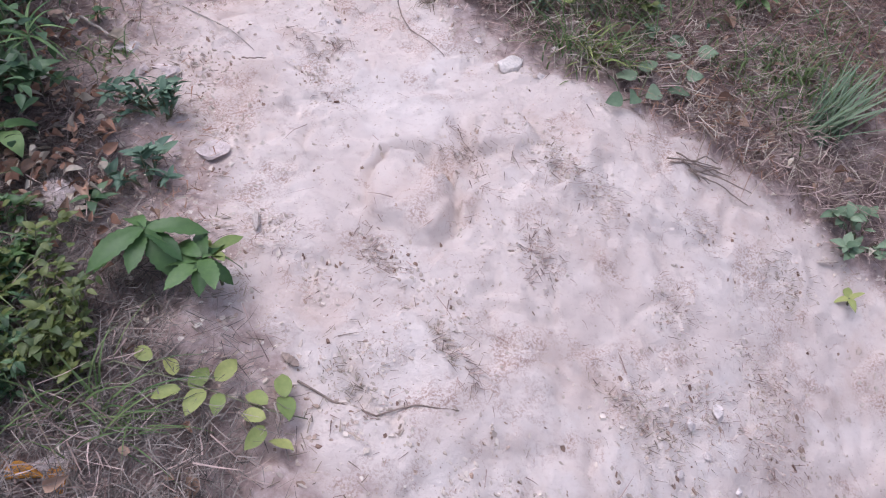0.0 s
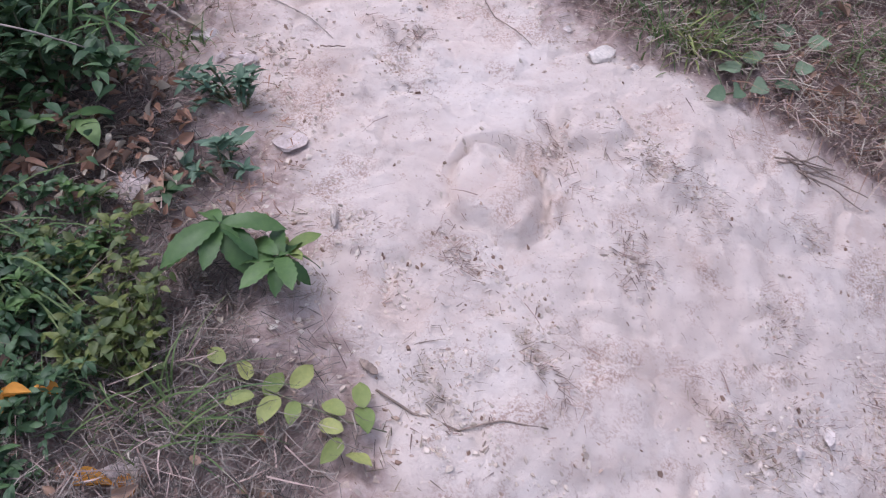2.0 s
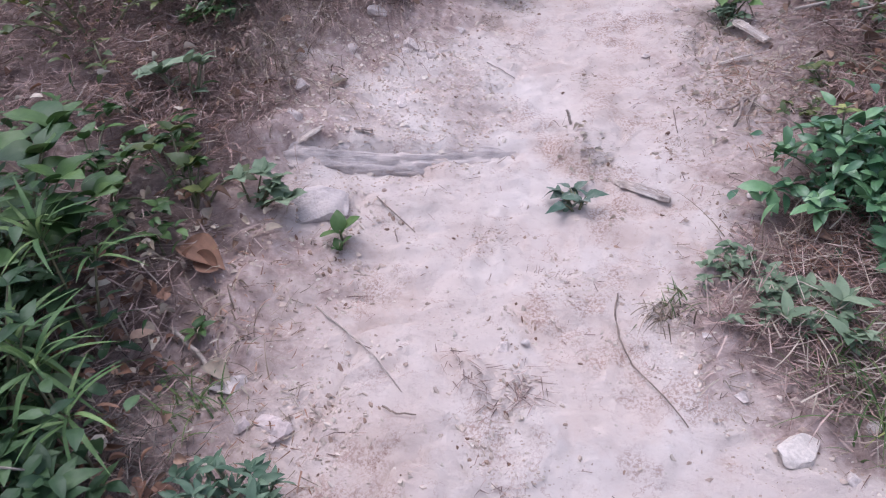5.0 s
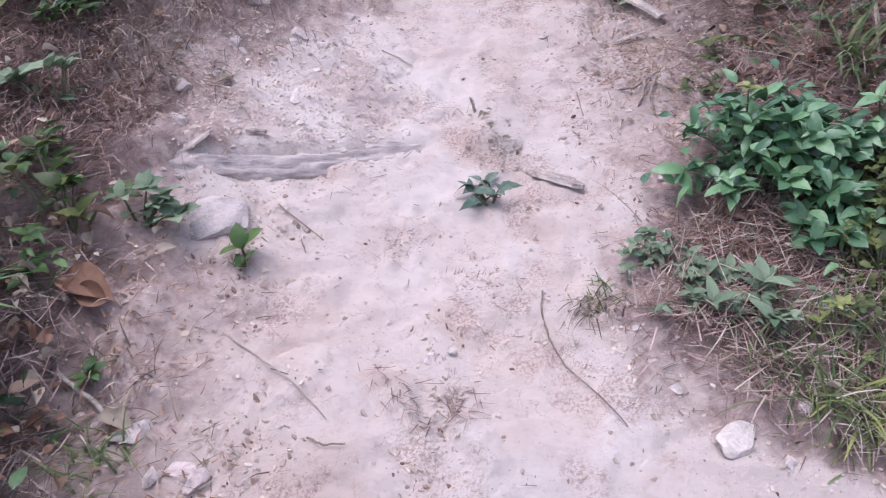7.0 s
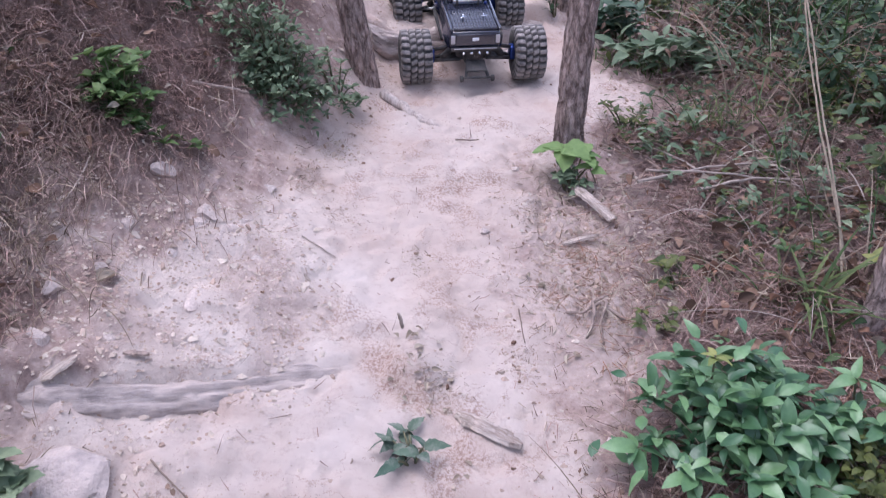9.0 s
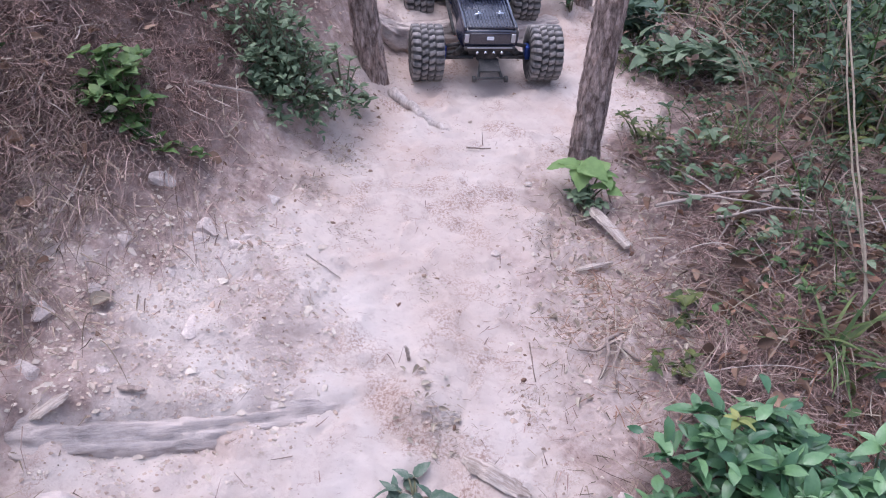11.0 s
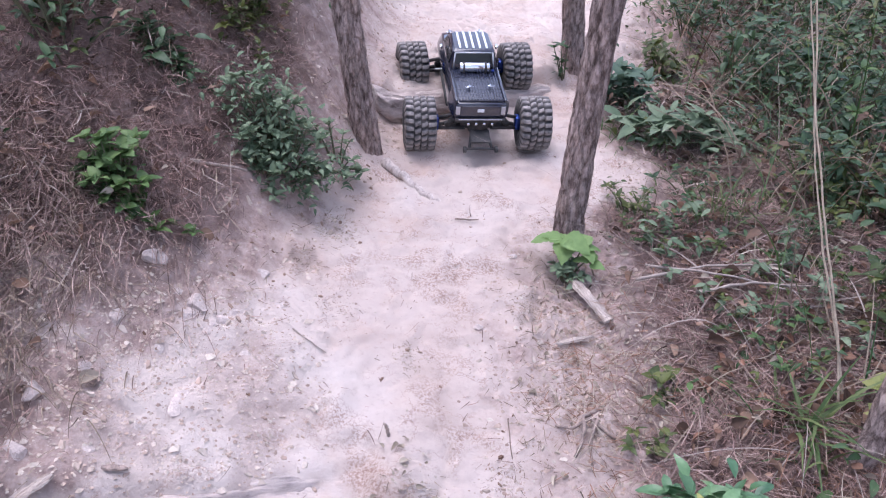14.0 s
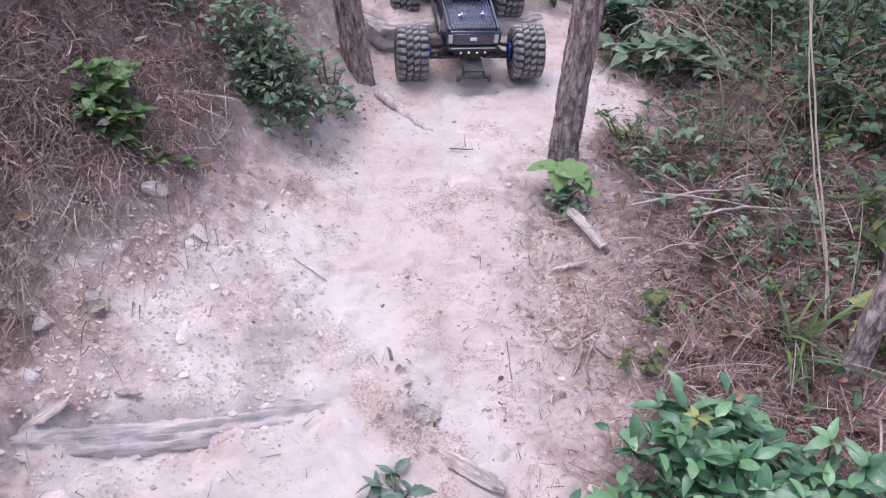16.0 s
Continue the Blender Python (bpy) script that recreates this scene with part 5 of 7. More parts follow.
shrub(0.415, 2.47, "small weed with a yellow leaf tip", YELLOW_GREEN, 0.035, 0.07, 5, 5, 0.022, 0.011, 70, "weed", "plant")
shrub(0.50, 2.58, "tangled small-leaved undergrowth among dry grass", OLIVE, 0.12, 0.09, 14, 8, 0.026, 0.014, 71, "undergrowth_plant", "plant", fill=150)
shrub(0.60, 2.72, "tangled small-leaved undergrowth among dry grass", OLIVE, 0.12, 0.10, 14, 8, 0.028, 0.014, 72, "undergrowth_plant", "plant", fill=150)
shrub(0.375, 3.215, "young weed with pale yellow-green leaves", OLIVE, 0.055, 0.07, 4, 6, 0.034, 0.018, 73, "weed", "plant")
shrub(0.30, 3.10, "young weed with pale yellow-green leaves", OLIVE, 0.045, 0.04, 5, 6, 0.028, 0.012, 74, "weed", "plant")
# further up the walk
shrub(-0.505, 3.70, "dense small-leaved evergreen shrub by the pine", GREY_GREEN, 0.130, 0.165, 36, 8, 0.030, 0.014, 80, "evergreen_shrub", "shrub", fill=950, squash=(1.1, 0.9), whorl=7, droop=0.05)
shrub(-0.545, 3.615, "lower fringe of the evergreen shrub", GREY_GREEN, 0.060, 0.060, 10, 8, 0.036, 0.018, 81, "evergreen_shrub", "shrub", fill=80)
shrub(-0.415, 3.83, "evergreen shrub at the foot of the pine", GREY_GREEN, 0.065, 0.10, 11, 8, 0.034, 0.013, 82, "evergreen_shrub", "shrub")
shrub(-0.760, 3.365, "bright green weed on the needle bank", BRIGHT, 0.085, 0.11, 13, 8, 0.038, 0.023, 83, "weed", "plant", fill=60, teeth=0.08)
shrub(-0.70, 3.34, "bright green weed trailing over the cut bank", GREEN, 0.090, 0.060, 13, 7, 0.036, 0.023, 84, "weed", "plant", squash=(1.35, 0.6), teeth=0.08)
rosette(0.185, 3.590, "seedling with large bright green leaves", LIME, 0.056, 0.046, 4, 0.075, 85, (-35, 40), "seedling", belly=0.45, teeth=0.07, steps=13, heads=((-0.022, 0.010, 1.25), (0.026, -0.010, 1.0), (0.042, -0.030, 0.7)))
shrub(0.175, 3.565, "dull low weed at the foot of the seedling", GREY_GREEN, 0.045, 0.045, 7, 4, 0.026, 0.014, 86, "weed", "plant", wild=0.6)
shrub(0.175, 3.57, "dull weed under the bright seedling", GREY_GREEN, 0.05, 0.05, 7, 6, 0.030, 0.016, 86, "weed", "plant")
shrub(0.56, 4.32, "broad-leaved plant below the pines", GREY_GREEN, 0.15, 0.12, 18, 7, 0.085, 0.034, 87, "broadleaf_plant", "plant", fill=60, squash=(1.3, 0.8))
shrub(0.42, 4.58, "dark broad-leaved plant beside the pine", BLUE_GREEN, 0.10, 0.17, 13, 8, 0.080, 0.032, 88, "broadleaf_plant", "plant", fill=80)
shrub(0.205, 4.63, "sprig of small leaves on the pine's foot", DARK_GREEN, 0.05, 0.14, 6, 7, 0.035, 0.014, 89, "sprig", "plant")
shrub(0.79, 3.19, "yellow-green sapling leaves in the thicket", YELLOW_GREEN, 0.07, 0.15, 6, 6, 0.045, 0.027, 90, "sapling", "sapling")
for k, (x, y, rad, h) in enumerate(((0.85, 4.75, 0.2, 0.34), (1.1, 4.4, 0.2, 0.38), (1.25, 4.9, 0.25, 0.45), (0.75, 5.3, 0.2, 0.35), (1.15, 5.5, 0.3, 0.5), (0.95, 3.95, 0.16, 0.20), (0.70, 3.72, 0.20, 0.08), (0.48, 3.78, 0.16, 0.05), (0.90, 3.45, 0.14, 0.12), (1.15, 3.75, 0.2, 0.2), (0.62, 3.36, 0.15, 0.06), (0.36, 3.90, 0.07, 0.08), (0.55, 4.02, 0.16, 0.07), (1.35, 4.2, 0.2, 0.3), (0.62, 4.95, 0.12, 0.12))):
    shrub(x, y, "tangled weed in the dry thicket", (DARK_GREEN, GREEN, OLIVE)[k % 3], rad, h, 9, 7, 0.052 if h > 0.1 else 0.028, 0.022 if h > 0.1 else 0.012, 400 + k, "weed", "plant", fill=130 if h > 0.1 else 60, group="weeds in the thicket")
for k, (x, y, rad, h) in enumerate(((-0.95, 3.60, 0.18, 0.25), (-1.1, 3.3, 0.2, 0.2), (-0.66, 3.98, 0.12, 0.12), (-0.62, 4.3, 0.14, 0.18), (-0.85, 4.0, 0.2, 0.3), (-1.2, 2.9, 0.2, 0.2), (-0.78, 3.72, 0.07, 0.05), (-0.98, 3.05, 0.1, 0.1))):
    shrub(x, y, "dark weed on the shaded bank", (DARK_GREEN, GREEN, OLIVE)[k % 3], rad, h, 13, 7, 0.042, 0.018, 450 + k, "weed", "plant", fill=120, group="weeds on the bank")
shrub(1.02, 3.92, "drooping clump of brown dead leaves in the thicket", BROWN_LEAF, 0.10, 0.24, 8, 7, 0.042, 0.018, 480, "dead_shrub", "shrub", fill=70, droop=0.5)
shrub(1.15, 4.15, "drooping clump of brown dead leaves in the thicket", BROWN_LEAF, 0.14, 0.32, 8, 7, 0.042, 0.018, 481, "dead_shrub", "shrub", fill=90, droop=0.5)
# single fallen leaves that stand out
def fallen(x, y, mat, length, width, turn, label, seed, up=0.010, curl=0.5):
    me = mesh_of("fallen_leaf", *leaf_shape(length, width, belly=0.45, fold=0.35, droop=0.15, curl=curl, seed=seed), mat)
    ob = thing("fallen_leaf", label, "leaf", me)
    d = Vector((math.cos(radians(turn)), math.sin(radians(turn)), 0))
    n = slope_at(x, y)
    d = (d - n * d.dot(n)).normalized()
    ob.matrix_basis = aim(Vector(on_ground(x, y, up)) - d * length / 2, d, up=n, roll=seed % 30 - 15)
    return ob


fallen(-0.72, 2.41, RUST, 0.095, 0.060, -25, "large rust-brown dead leaf on the litter", 3, 0.018, 0.3)
fallen(-0.71, 2.40, RUST, 0.060, 0.040, 160, "curled rust-brown dead leaf on the litter", 4, 0.014)
fallen(-0.42, 1.235, ORANGE, 0.050, 0.030, 30, "curled orange dead leaf among needles", 5)
fallen(-0.455, 1.245, RUST, 0.040, 0.022, 80, "curled orange dead leaf among needles", 6)
fallen(-0.68, 1.38, ORANGE, 0.055, 0.030, 40, "curled orange dead leaf among needles", 7)
fallen(-0.385, 1.24, ORANGE, 0.040, 0.022, -60, "curled orange dead leaf among needles", 8)
for k, (fx, fy) in enumerate(((-0.515, 1.300), (-0.535, 1.312), (-0.495, 1.318), (-0.525, 1.285))):
    fallen(fx, fy, ORANGE, 0.034, 0.020, 20 + 80 * k, "curled orange dead leaf among needles", 40 + k, 0.055, 0.7)
fallen(-0.62, 1.82, PALE_LEAF, 0.060, 0.030, 100, "dry pale curled leaf beside the stone", 9)
fallen(-0.55, 1.80, RUST, 0.055, 0.030, 20, "dry rust-coloured leaf beside the stone", 10)
fallen(-0.605, 2.21, PALE_LEAF, 0.055, 0.034, -20, "pale papery dead leaf on the litter", 11)
fallen(-0.66, 2.98, PALE_LEAF, 0.045, 0.028, 60, "pale papery dead leaf on the bank", 12)
fallen(0.49, 3.52, PALE_LEAF, 0.050, 0.034, 70, "pale papery dead leaf in dry grass", 13, 0.03)
fallen(0.72, 3.62, GREY_GREEN, 0.050, 0.026, 0, "pale green leaf lying in dry grass", 14, 0.04)
fallen(0.43, 2.44, RUST, 0.045, 0.028, -30, "rust-brown dead leaf among weeds", 16, 0.02)


# ---------------------------------------------------------------- grass, litter and grit
def bend(points, faces_per, mat, name, label, category):
    """Joined ribbons: points is (n, k, 2, 3), each a strip of k pairs."""
    n, k = points.shape[:2]
    verts = points.reshape(-1, 3)
    base = (np.arange(n) * k * 2)[:, None]
    i = np.arange(k - 1) * 2
    q = np.stack([i, i + 1, i + 3, i + 2], -1)
    faces = (base[:, :, None] + q[None]).reshape(-1, 4)
    me = bpy.data.meshes.new(name)
    me.vertices.add(len(verts))
    me.vertices.foreach_set("co", np.ascontiguousarray(verts, np.float32).ravel())
    me.loops.add(faces.size)
    me.loops.foreach_set("vertex_index", np.ascontiguousarray(faces, np.int32).ravel())
    me.polygons.add(len(faces))
    me.polygons.foreach_set("loop_start", np.arange(0, faces.size, 4, dtype=np.int32))
    me.update(calc_edges=True)
    me.materials.append(mat)
    me.shade_smooth()
    return me


def strips(x, y, z, turn, pitch, length, width, curve, twist, k=4):
    """Ribbons from (x, y, z), heading turn, rising by pitch and bending by curve."""
    s = np.linspace(0, 1, k)[None, :]
    ang = pitch[:, None] + curve[:, None] * s
    step = length[:, None] / (k - 1)
    along = np.cumsum(np.cos(ang) * step, 1) - np.cos(ang) * step
    up = np.cumsum(np.sin(ang) * step, 1) - np.sin(ang) * step
    px = x[:, None] + along * np.cos(turn)[:, None]
    py = y[:, None] + along * np.sin(turn)[:, None]
    pz = z[:, None] + up
    w = 0.5 * width[:, None] * (1 - 0.85 * s**2)
    ox, oy, oz = -np.sin(turn + twist)[:, None] * w, np.cos(turn + twist)[:, None] * w, np.sin(twist)[:, None] * w * 0.7
    a = np.stack([px - ox, py - oy, pz - oz], -1)
    b = np.stack([px + ox, py + oy, pz + oz], -1)
    return np.stack([a, b], 2)


def scatter(n, seed, keep, box_=(-1.75, 2.1, 0.7, 6.3)):
    """Points over the ground, kept with the chance keep(x, y)."""
    r = np.random.default_rng(seed)
    x, y = r.uniform(box_[0], box_[1], n), r.uniform(box_[2], box_[3], n)
    rim = np.minimum(np.minimum(x - box_[0], box_[1] - x), np.minimum(y - box_[2], box_[3] - y)) + 0.25 * grain(x, y, 2.5, 70)
    k = r.uniform(0, 1, n) < keep(x, y) * smooth(-0.05, 0.25, rim)
    return x[k], y[k], r


def off_trail(x, y):
    return smooth(-0.01, -0.22, trail_side(x, y) + bare_margin(x, y) + 0.07 * grain(x, y, 6, 21) + 0.04 * grain(x, y, 16, 22))


def stuff(name, label, category, me):
    return tagged(new(name, me), label, category, kind="stuff")


# dead stems lying through the thicket
x, y, r = scatter(9000, 506, lambda x, y: off_trail(x, y) * smooth(0.12, 0.3, x) * smooth(2.8, 3.1, y) * 0.45)
n = len(x)
pts = strips(x, y, rise(x, y) + 0.01, r.uniform(0, 6.283, n), r.uniform(0.05, 0.8, n), 0.08 + 0.4 * r.uniform(0, 1, n) ** 2, r.uniform(0.0018, 0.0048, n), r.uniform(-1.3, -0.1, n), r.uniform(-0.6, 0.6, n), 8)
half = n // 2
stuff("dead_stems", "thin dead grey stems arching through the thicket", "stems", bend(pts[:half], 6, PALE_TWIG, "dead_stems", "", ""))
stuff("dead_stems", "thin dead brown stems arching through the thicket", "stems", bend(pts[half:], 6, TWIG, "dead_stems", "", ""))
# fallen pine needles; on the steep left bank they hang down the slope
def start_bank(x, y):
    """The shaded bank on the left where the walk begins."""
    return smooth(0.1, -0.05, x) * smooth(1.95, 1.6, y)


def headings(x, y, r):
    n = len(x)
    hang = (r.uniform(0, 1, n) < 0.6) & (x < -0.2) & (y > 2.7)
    return np.where(hang, r.normal(-1.2, 0.55, n), r.uniform(0, 6.283, n))


x, y, r = scatter(235000, 501, lambda x, y: off_trail(x, y) * (0.34 + 0.6 * smooth(-0.2, 0.5, grain(x, y, 5, 51))) * (1 - 0.85 * rubble(x, y)) * (1 - 0.6 * start_bank(x, y)) + 0.001 + 0.008 * smooth(0.35, 0.65, grain(x, y, 4.2, 61)))
n = len(x)
pts = strips(x, y, rise(x, y) + r.uniform(0.002, 0.034, n), headings(x, y, r), r.normal(0.0, 0.22, n), r.uniform(0.03, 0.085, n), r.uniform(0.0013, 0.0028, n), r.normal(0, 0.7, n), r.uniform(-0.8, 0.8, n), 3)
stuff("needle_litter", "brown fallen pine needles matted over the banks", "litter", bend(pts, 3, NEEDLE, "needle_litter", "", ""))
x, y, r = scatter(190000, 505, lambda x, y: off_trail(x, y) * 0.62 * smooth(-0.15, 0.4, grain(x, y, 3, 57)) * (1 - 0.85 * rubble(x, y)) * (1 - 0.6 * smooth(0.30, 0.45, x) * smooth(3.1, 3.4, y)) * (1 - 0.7 * start_bank(x, y)))
n = len(x)
pts = strips(x, y, rise(x, y) + r.uniform(0.006, 0.026, n), headings(x, y, r), r.normal(0.0, 0.25, n), r.uniform(0.03, 0.10, n), r.uniform(0.0014, 0.0028, n), r.normal(0, 0.7, n), r.uniform(-0.8, 0.8, n), 3)
stuff("needle_litter", "rust-coloured fresh fallen pine needles in drifts", "litter", bend(pts, 3, RUST, "needle_litter", "", ""))
# thick fine mats where the banks face the trail
GREY_NEEDLE = leaf_material("grey_rotting_needle", (0.045, 0.036, 0.033), (0.33, 0.27, 0.248), 0.8, 0.1)
BROWN_NEEDLE = leaf_material("dark_fallen_pine_needle", (0.105, 0.060, 0.053), (0.48, 0.318, 0.288), 0.7, 0.1)
for box_, count, seed, label, mat in (((-1.5, -0.2, 2.6, 4.7), 130000, 521, "dense fine red-brown needles hanging over the cut bank", BROWN_NEEDLE), ((0.05, 1.25, 2.3, 4.2), 90000, 522, "dense fine red-brown needles under the thicket", BROWN_NEEDLE), ((-0.95, 0.0, 1.0, 2.2), 46000, 523, "dense fine grey-brown litter under the shrubs", GREY_NEEDLE)):
    x, y, r = scatter(count, seed, lambda x, y: off_trail(x, y) * 0.75 * (1 - 0.85 * rubble(x, y)), box_)
    n = len(x)
    pts = strips(x, y, rise(x, y) + r.uniform(0.002, 0.030, n), headings(x, y, r), r.normal(0.0, 0.25, n), r.uniform(0.02, 0.07, n), r.uniform(0.0009, 0.0019, n), r.normal(0, 0.8, n), r.uniform(-0.8, 0.8, n), 3)
    stuff("needle_litter", label, "litter", bend(pts, 3, mat, "needle_litter", "", ""))
# bleached stalks and thin grey twigs lying over the left bank
x, y, r = scatter(16000, 559, lambda x, y: 0.55 * off_trail(x, y) * smooth(-0.25, -0.4, x) * smooth(2.0, 2.3, y) * (1 - 0.8 * rubble(x, y)))
n = len(x)
pts = strips(x, y, rise(x, y) + r.uniform(0.010, 0.040, n), headings(x, y, r), r.normal(0.05, 0.2, n), 0.03 + 0.14 * r.uniform(0, 1, n) ** 2, r.uniform(0.0014, 0.0034, n), r.normal(0, 0.5, n), r.uniform(-0.8, 0.8, n), 5)
half = n // 2
stuff("dead_stems", "bleached dead stalks lying over the needle bank", "stems", bend(pts[:half], 4, PALE_LEAF, "dead_stems", "", ""))
stuff("dead_stems", "thin grey twigs lying over the needle bank", "stems", bend(pts[half:], 4, PALE_TWIG, "dead_stems", "", ""))
# dry curtains hanging down the cut bank above the rubble
x, y, r = scatter(70000, 567, lambda x, y: 0.15 * smooth(-0.66, -0.86, x + 0.10 * grain(x, y, 14, 81)) * smooth(2.84, 3.02, y) * smooth(3.5, 3.3, y), (-1.1, -0.3, 2.8, 3.5))
n = len(x)
pts = strips(x, y, rise(x, y) + r.uniform(0.002, 0.022, n), r.normal(-1.25, 0.5, n), r.normal(0.0, 0.2, n), r.uniform(0.03, 0.09, n), r.uniform(0.0011, 0.0022, n), r.normal(0, 0.6, n), r.uniform(-0.8, 0.8, n), 4)
half = n // 2
stuff("needle_litter", "grey-brown needles hanging over the crumbling bank", "litter", bend(pts[:half], 3, STRAW, "needle_litter", "", ""))
stuff("needle_litter", "red-brown needles hanging over the crumbling bank", "litter", bend(pts[half:], 3, NEEDLE, "needle_litter", "", ""))
# rusty scraps and bleached straw along the edge of the lower bank
x, y, r = scatter(60000, 568, lambda x, y: 0.06 * smooth(0.03, -0.04, trail_side(x, y)) * smooth(-0.26, -0.16, trail_side(x, y)) * smooth(-0.2, -0.3, x) * smooth(1.55, 1.7, y) * smooth(2.6, 2.4, y), (-0.95, -0.1, 1.4, 2.7))
n = len(x)
pts = strips(x, y, rise(x, y) + r.uniform(0.006, 0.034, n), r.uniform(0, 6.283, n), r.normal(0.0, 0.25, n), r.uniform(0.008, 0.034, n), r.uniform(0.0012, 0.0034, n), r.normal(0, 0.7, n), r.uniform(-0.8, 0.8, n), 3)
half = n * 2 // 3
stuff("straw_crumbs", "rusty scraps of leaf and needle along the bank", "litter", bend(pts[:half], 3, RUST, "straw_crumbs", "", ""))
stuff("straw_crumbs", "bleached straw along the bank", "litter", bend(pts[half:], 3, PALE_LEAF, "straw_crumbs", "", ""))
# short dry sticks and straw crumbs along the rims
x, y, r = scatter(90000, 524, lambda x, y: 0.5 * smooth(-0.26, -0.10, trail_side(x, y) + bare_margin(x, y)) * smooth(0.06, -0.06, trail_side(x, y)) * (1 - 0.6 * rubble(x, y)))
n = len(x)
pts = strips(x, y, rise(x, y) + r.uniform(0.001, 0.010, n), r.uniform(0, 6.283, n), r.normal(0.0, 0.2, n), r.uniform(0.008, 0.035, n), r.uniform(0.0010, 0.0026, n), r.normal(0, 0.5, n), r.uniform(-0.8, 0.8, n), 3)
stuff("straw_crumbs", "short broken straw and sticks along the trail's rims", "litter", bend(pts, 3, STRAW, "straw_crumbs", "", ""))
# straw and fresh needles strewn over the crumbling edge by the plank
x, y, r = scatter(7000, 566, lambda x, y: 0.85 * smooth(1.15, 0.35, np.hypot((x - 0.27) / 0.19, (y - 3.27) / 0.34)), (0.0, 0.6, 2.8, 3.8))
n = len(x)
pts = strips(x, y, rise(x, y) + r.uniform(0.002, 0.018, n), r.uniform(0, 6.283, n), r.normal(0.0, 0.2, n), r.uniform(0.02, 0.075, n), r.uniform(0.0010, 0.0024, n), r.normal(0, 0.6, n), r.uniform(-0.8, 0.8, n), 4)
half = n // 2
stuff("needle_litter", "rusty needles strewn over the crumbling trail edge", "litter", bend(pts[:half], 3, RUST, "needle_litter", "", ""))
stuff("straw_crumbs", "pale straw strewn over the crumbling trail edge", "litter", bend(pts[half:], 3, PALE_LEAF, "straw_crumbs", "", ""))
# bleached straw and needle scraps over the lower grassy edge
x, y, r = scatter(26000, 569, lambda x, y: 0.30 * off_trail(x, y) * smooth(0.05, 0.2, x) * smooth(2.1, 2.25, y) * smooth(2.85, 2.65, y) + 0.05 * off_trail(x, y) * smooth(0.15, 0.3, x) * smooth(2.9, 3.1, y) * smooth(3.7, 3.4, y), (0.0, 1.2, 2.0, 3.8))
n = len(x)
pts = strips(x, y, rise(x, y) + r.uniform(0.012, 0.042, n), r.uniform(0, 6.283, n), r.normal(0.05, 0.25, n), r.uniform(0.02, 0.09, n), r.uniform(0.0012, 0.0028, n), r.normal(0, 0.7, n), r.uniform(-0.8, 0.8, n), 4)
stuff("straw_crumbs", "bleached straw scattered over the grassy edge", "litter", bend(pts, 3, PALE_LEAF, "straw_crumbs", "", ""))
# long dead stalks lying under the thicket
x, y, r = scatter(16000, 507, lambda x, y: off_trail(x, y) * 0.5 * smooth(0.1, 0.3, x) * smooth(2.8, 3.1, y))
n = len(x)
pts = strips(x, y, rise(x, y) + r.uniform(0.005, 0.03, n), r.uniform(0, 6.283, n), r.uniform(-0.1, 0.5, n), r.uniform(0.08, 0.24, n), r.uniform(0.0016, 0.0032, n), r.uniform(-0.9, 0.1, n), r.uniform(-0.6, 0.6, n), 6)
stuff("dry_grass", "long straw-coloured dead stalks flattened under the thicket", "grass", bend(pts, 5, STRAW, "dry_grass", "", ""))
# dry grass, flattened
x, y, r = scatter(84000, 502, lambda x, y: off_trail(x, y) * (np.where(x > 0, 0.36, 0.05 + 0.05 * smooth(2.6, 2.9, y))) * smooth(-0.35, 0.4, grain(x, y, 4, 52)))
n = len(x)
pts = strips(x, y, rise(x, y), r.uniform(0, 6.283, n), r.uniform(0.1, 1.2, n), r.uniform(0.06, 0.20, n), r.uniform(0.0014, 0.0030, n), r.uniform(-2.0, -0.4, n), r.uniform(-0.6, 0.6, n), 6)
stuff("dry_grass", "tangled dry straw-coloured grass on the banks", "grass", bend(pts, 5, STRAW, "dry_grass", "", ""))
# thicket of stalks and blades on the right of the upper trail
x, y, r = scatter(24000, 503, lambda x, y: smooth(0.45, 0.85, x) * smooth(2.9, 3.4, y) * 0.30 * smooth(-0.3, 0.3, grain(x, y, 3, 53)))
n = len(x)
pts = strips(x, y, rise(x, y), r.uniform(0, 6.283, n), r.uniform(0.7, 1.5, n), r.uniform(0.12, 0.42, n), r.uniform(0.002, 0.0045, n), r.uniform(-1.6, 0.1, n), r.uniform(-0.6, 0.6, n), 7)
half = n * 2 // 3
stuff("thicket_grass", "tall dry grass stalks in the thicket", "grass", bend(pts[:half], 6, STRAW, "thicket_grass", "", ""))
stuff("thicket_grass", "tall green grass blades in the thicket", "grass", bend(pts[half:], 6, GREEN, "thicket_grass", "", ""))


x, y, r = scatter(16000, 508, lambda x, y: smooth(0.5, 0.8, x) * smooth(3.5, 3.9, y) * 0.30 * smooth(-0.2, 0.3, grain(x, y, 2.5, 66)))
n = len(x)
pts = strips(x, y, rise(x, y), r.uniform(0, 6.283, n), r.uniform(0.6, 1.5, n), r.uniform(0.25, 0.65, n), r.uniform(0.0025, 0.005, n), r.uniform(-2.0, -0.3, n), r.uniform(-0.6, 0.6, n), 8)
third = n // 3
stuff("thicket_grass", "long arching dead grass in the deep thicket", "grass", bend(pts[:third], 7, STRAW, "thicket_grass", "", ""))
stuff("thicket_grass", "long rusty dead grass in the deep thicket", "grass", bend(pts[third:2 * third], 7, DEAD_LEAF, "thicket_grass", "", ""))
stuff("thicket_grass", "long green grass in the deep thicket", "grass", bend(pts[2 * third:], 7, GREEN, "thicket_grass", "", ""))


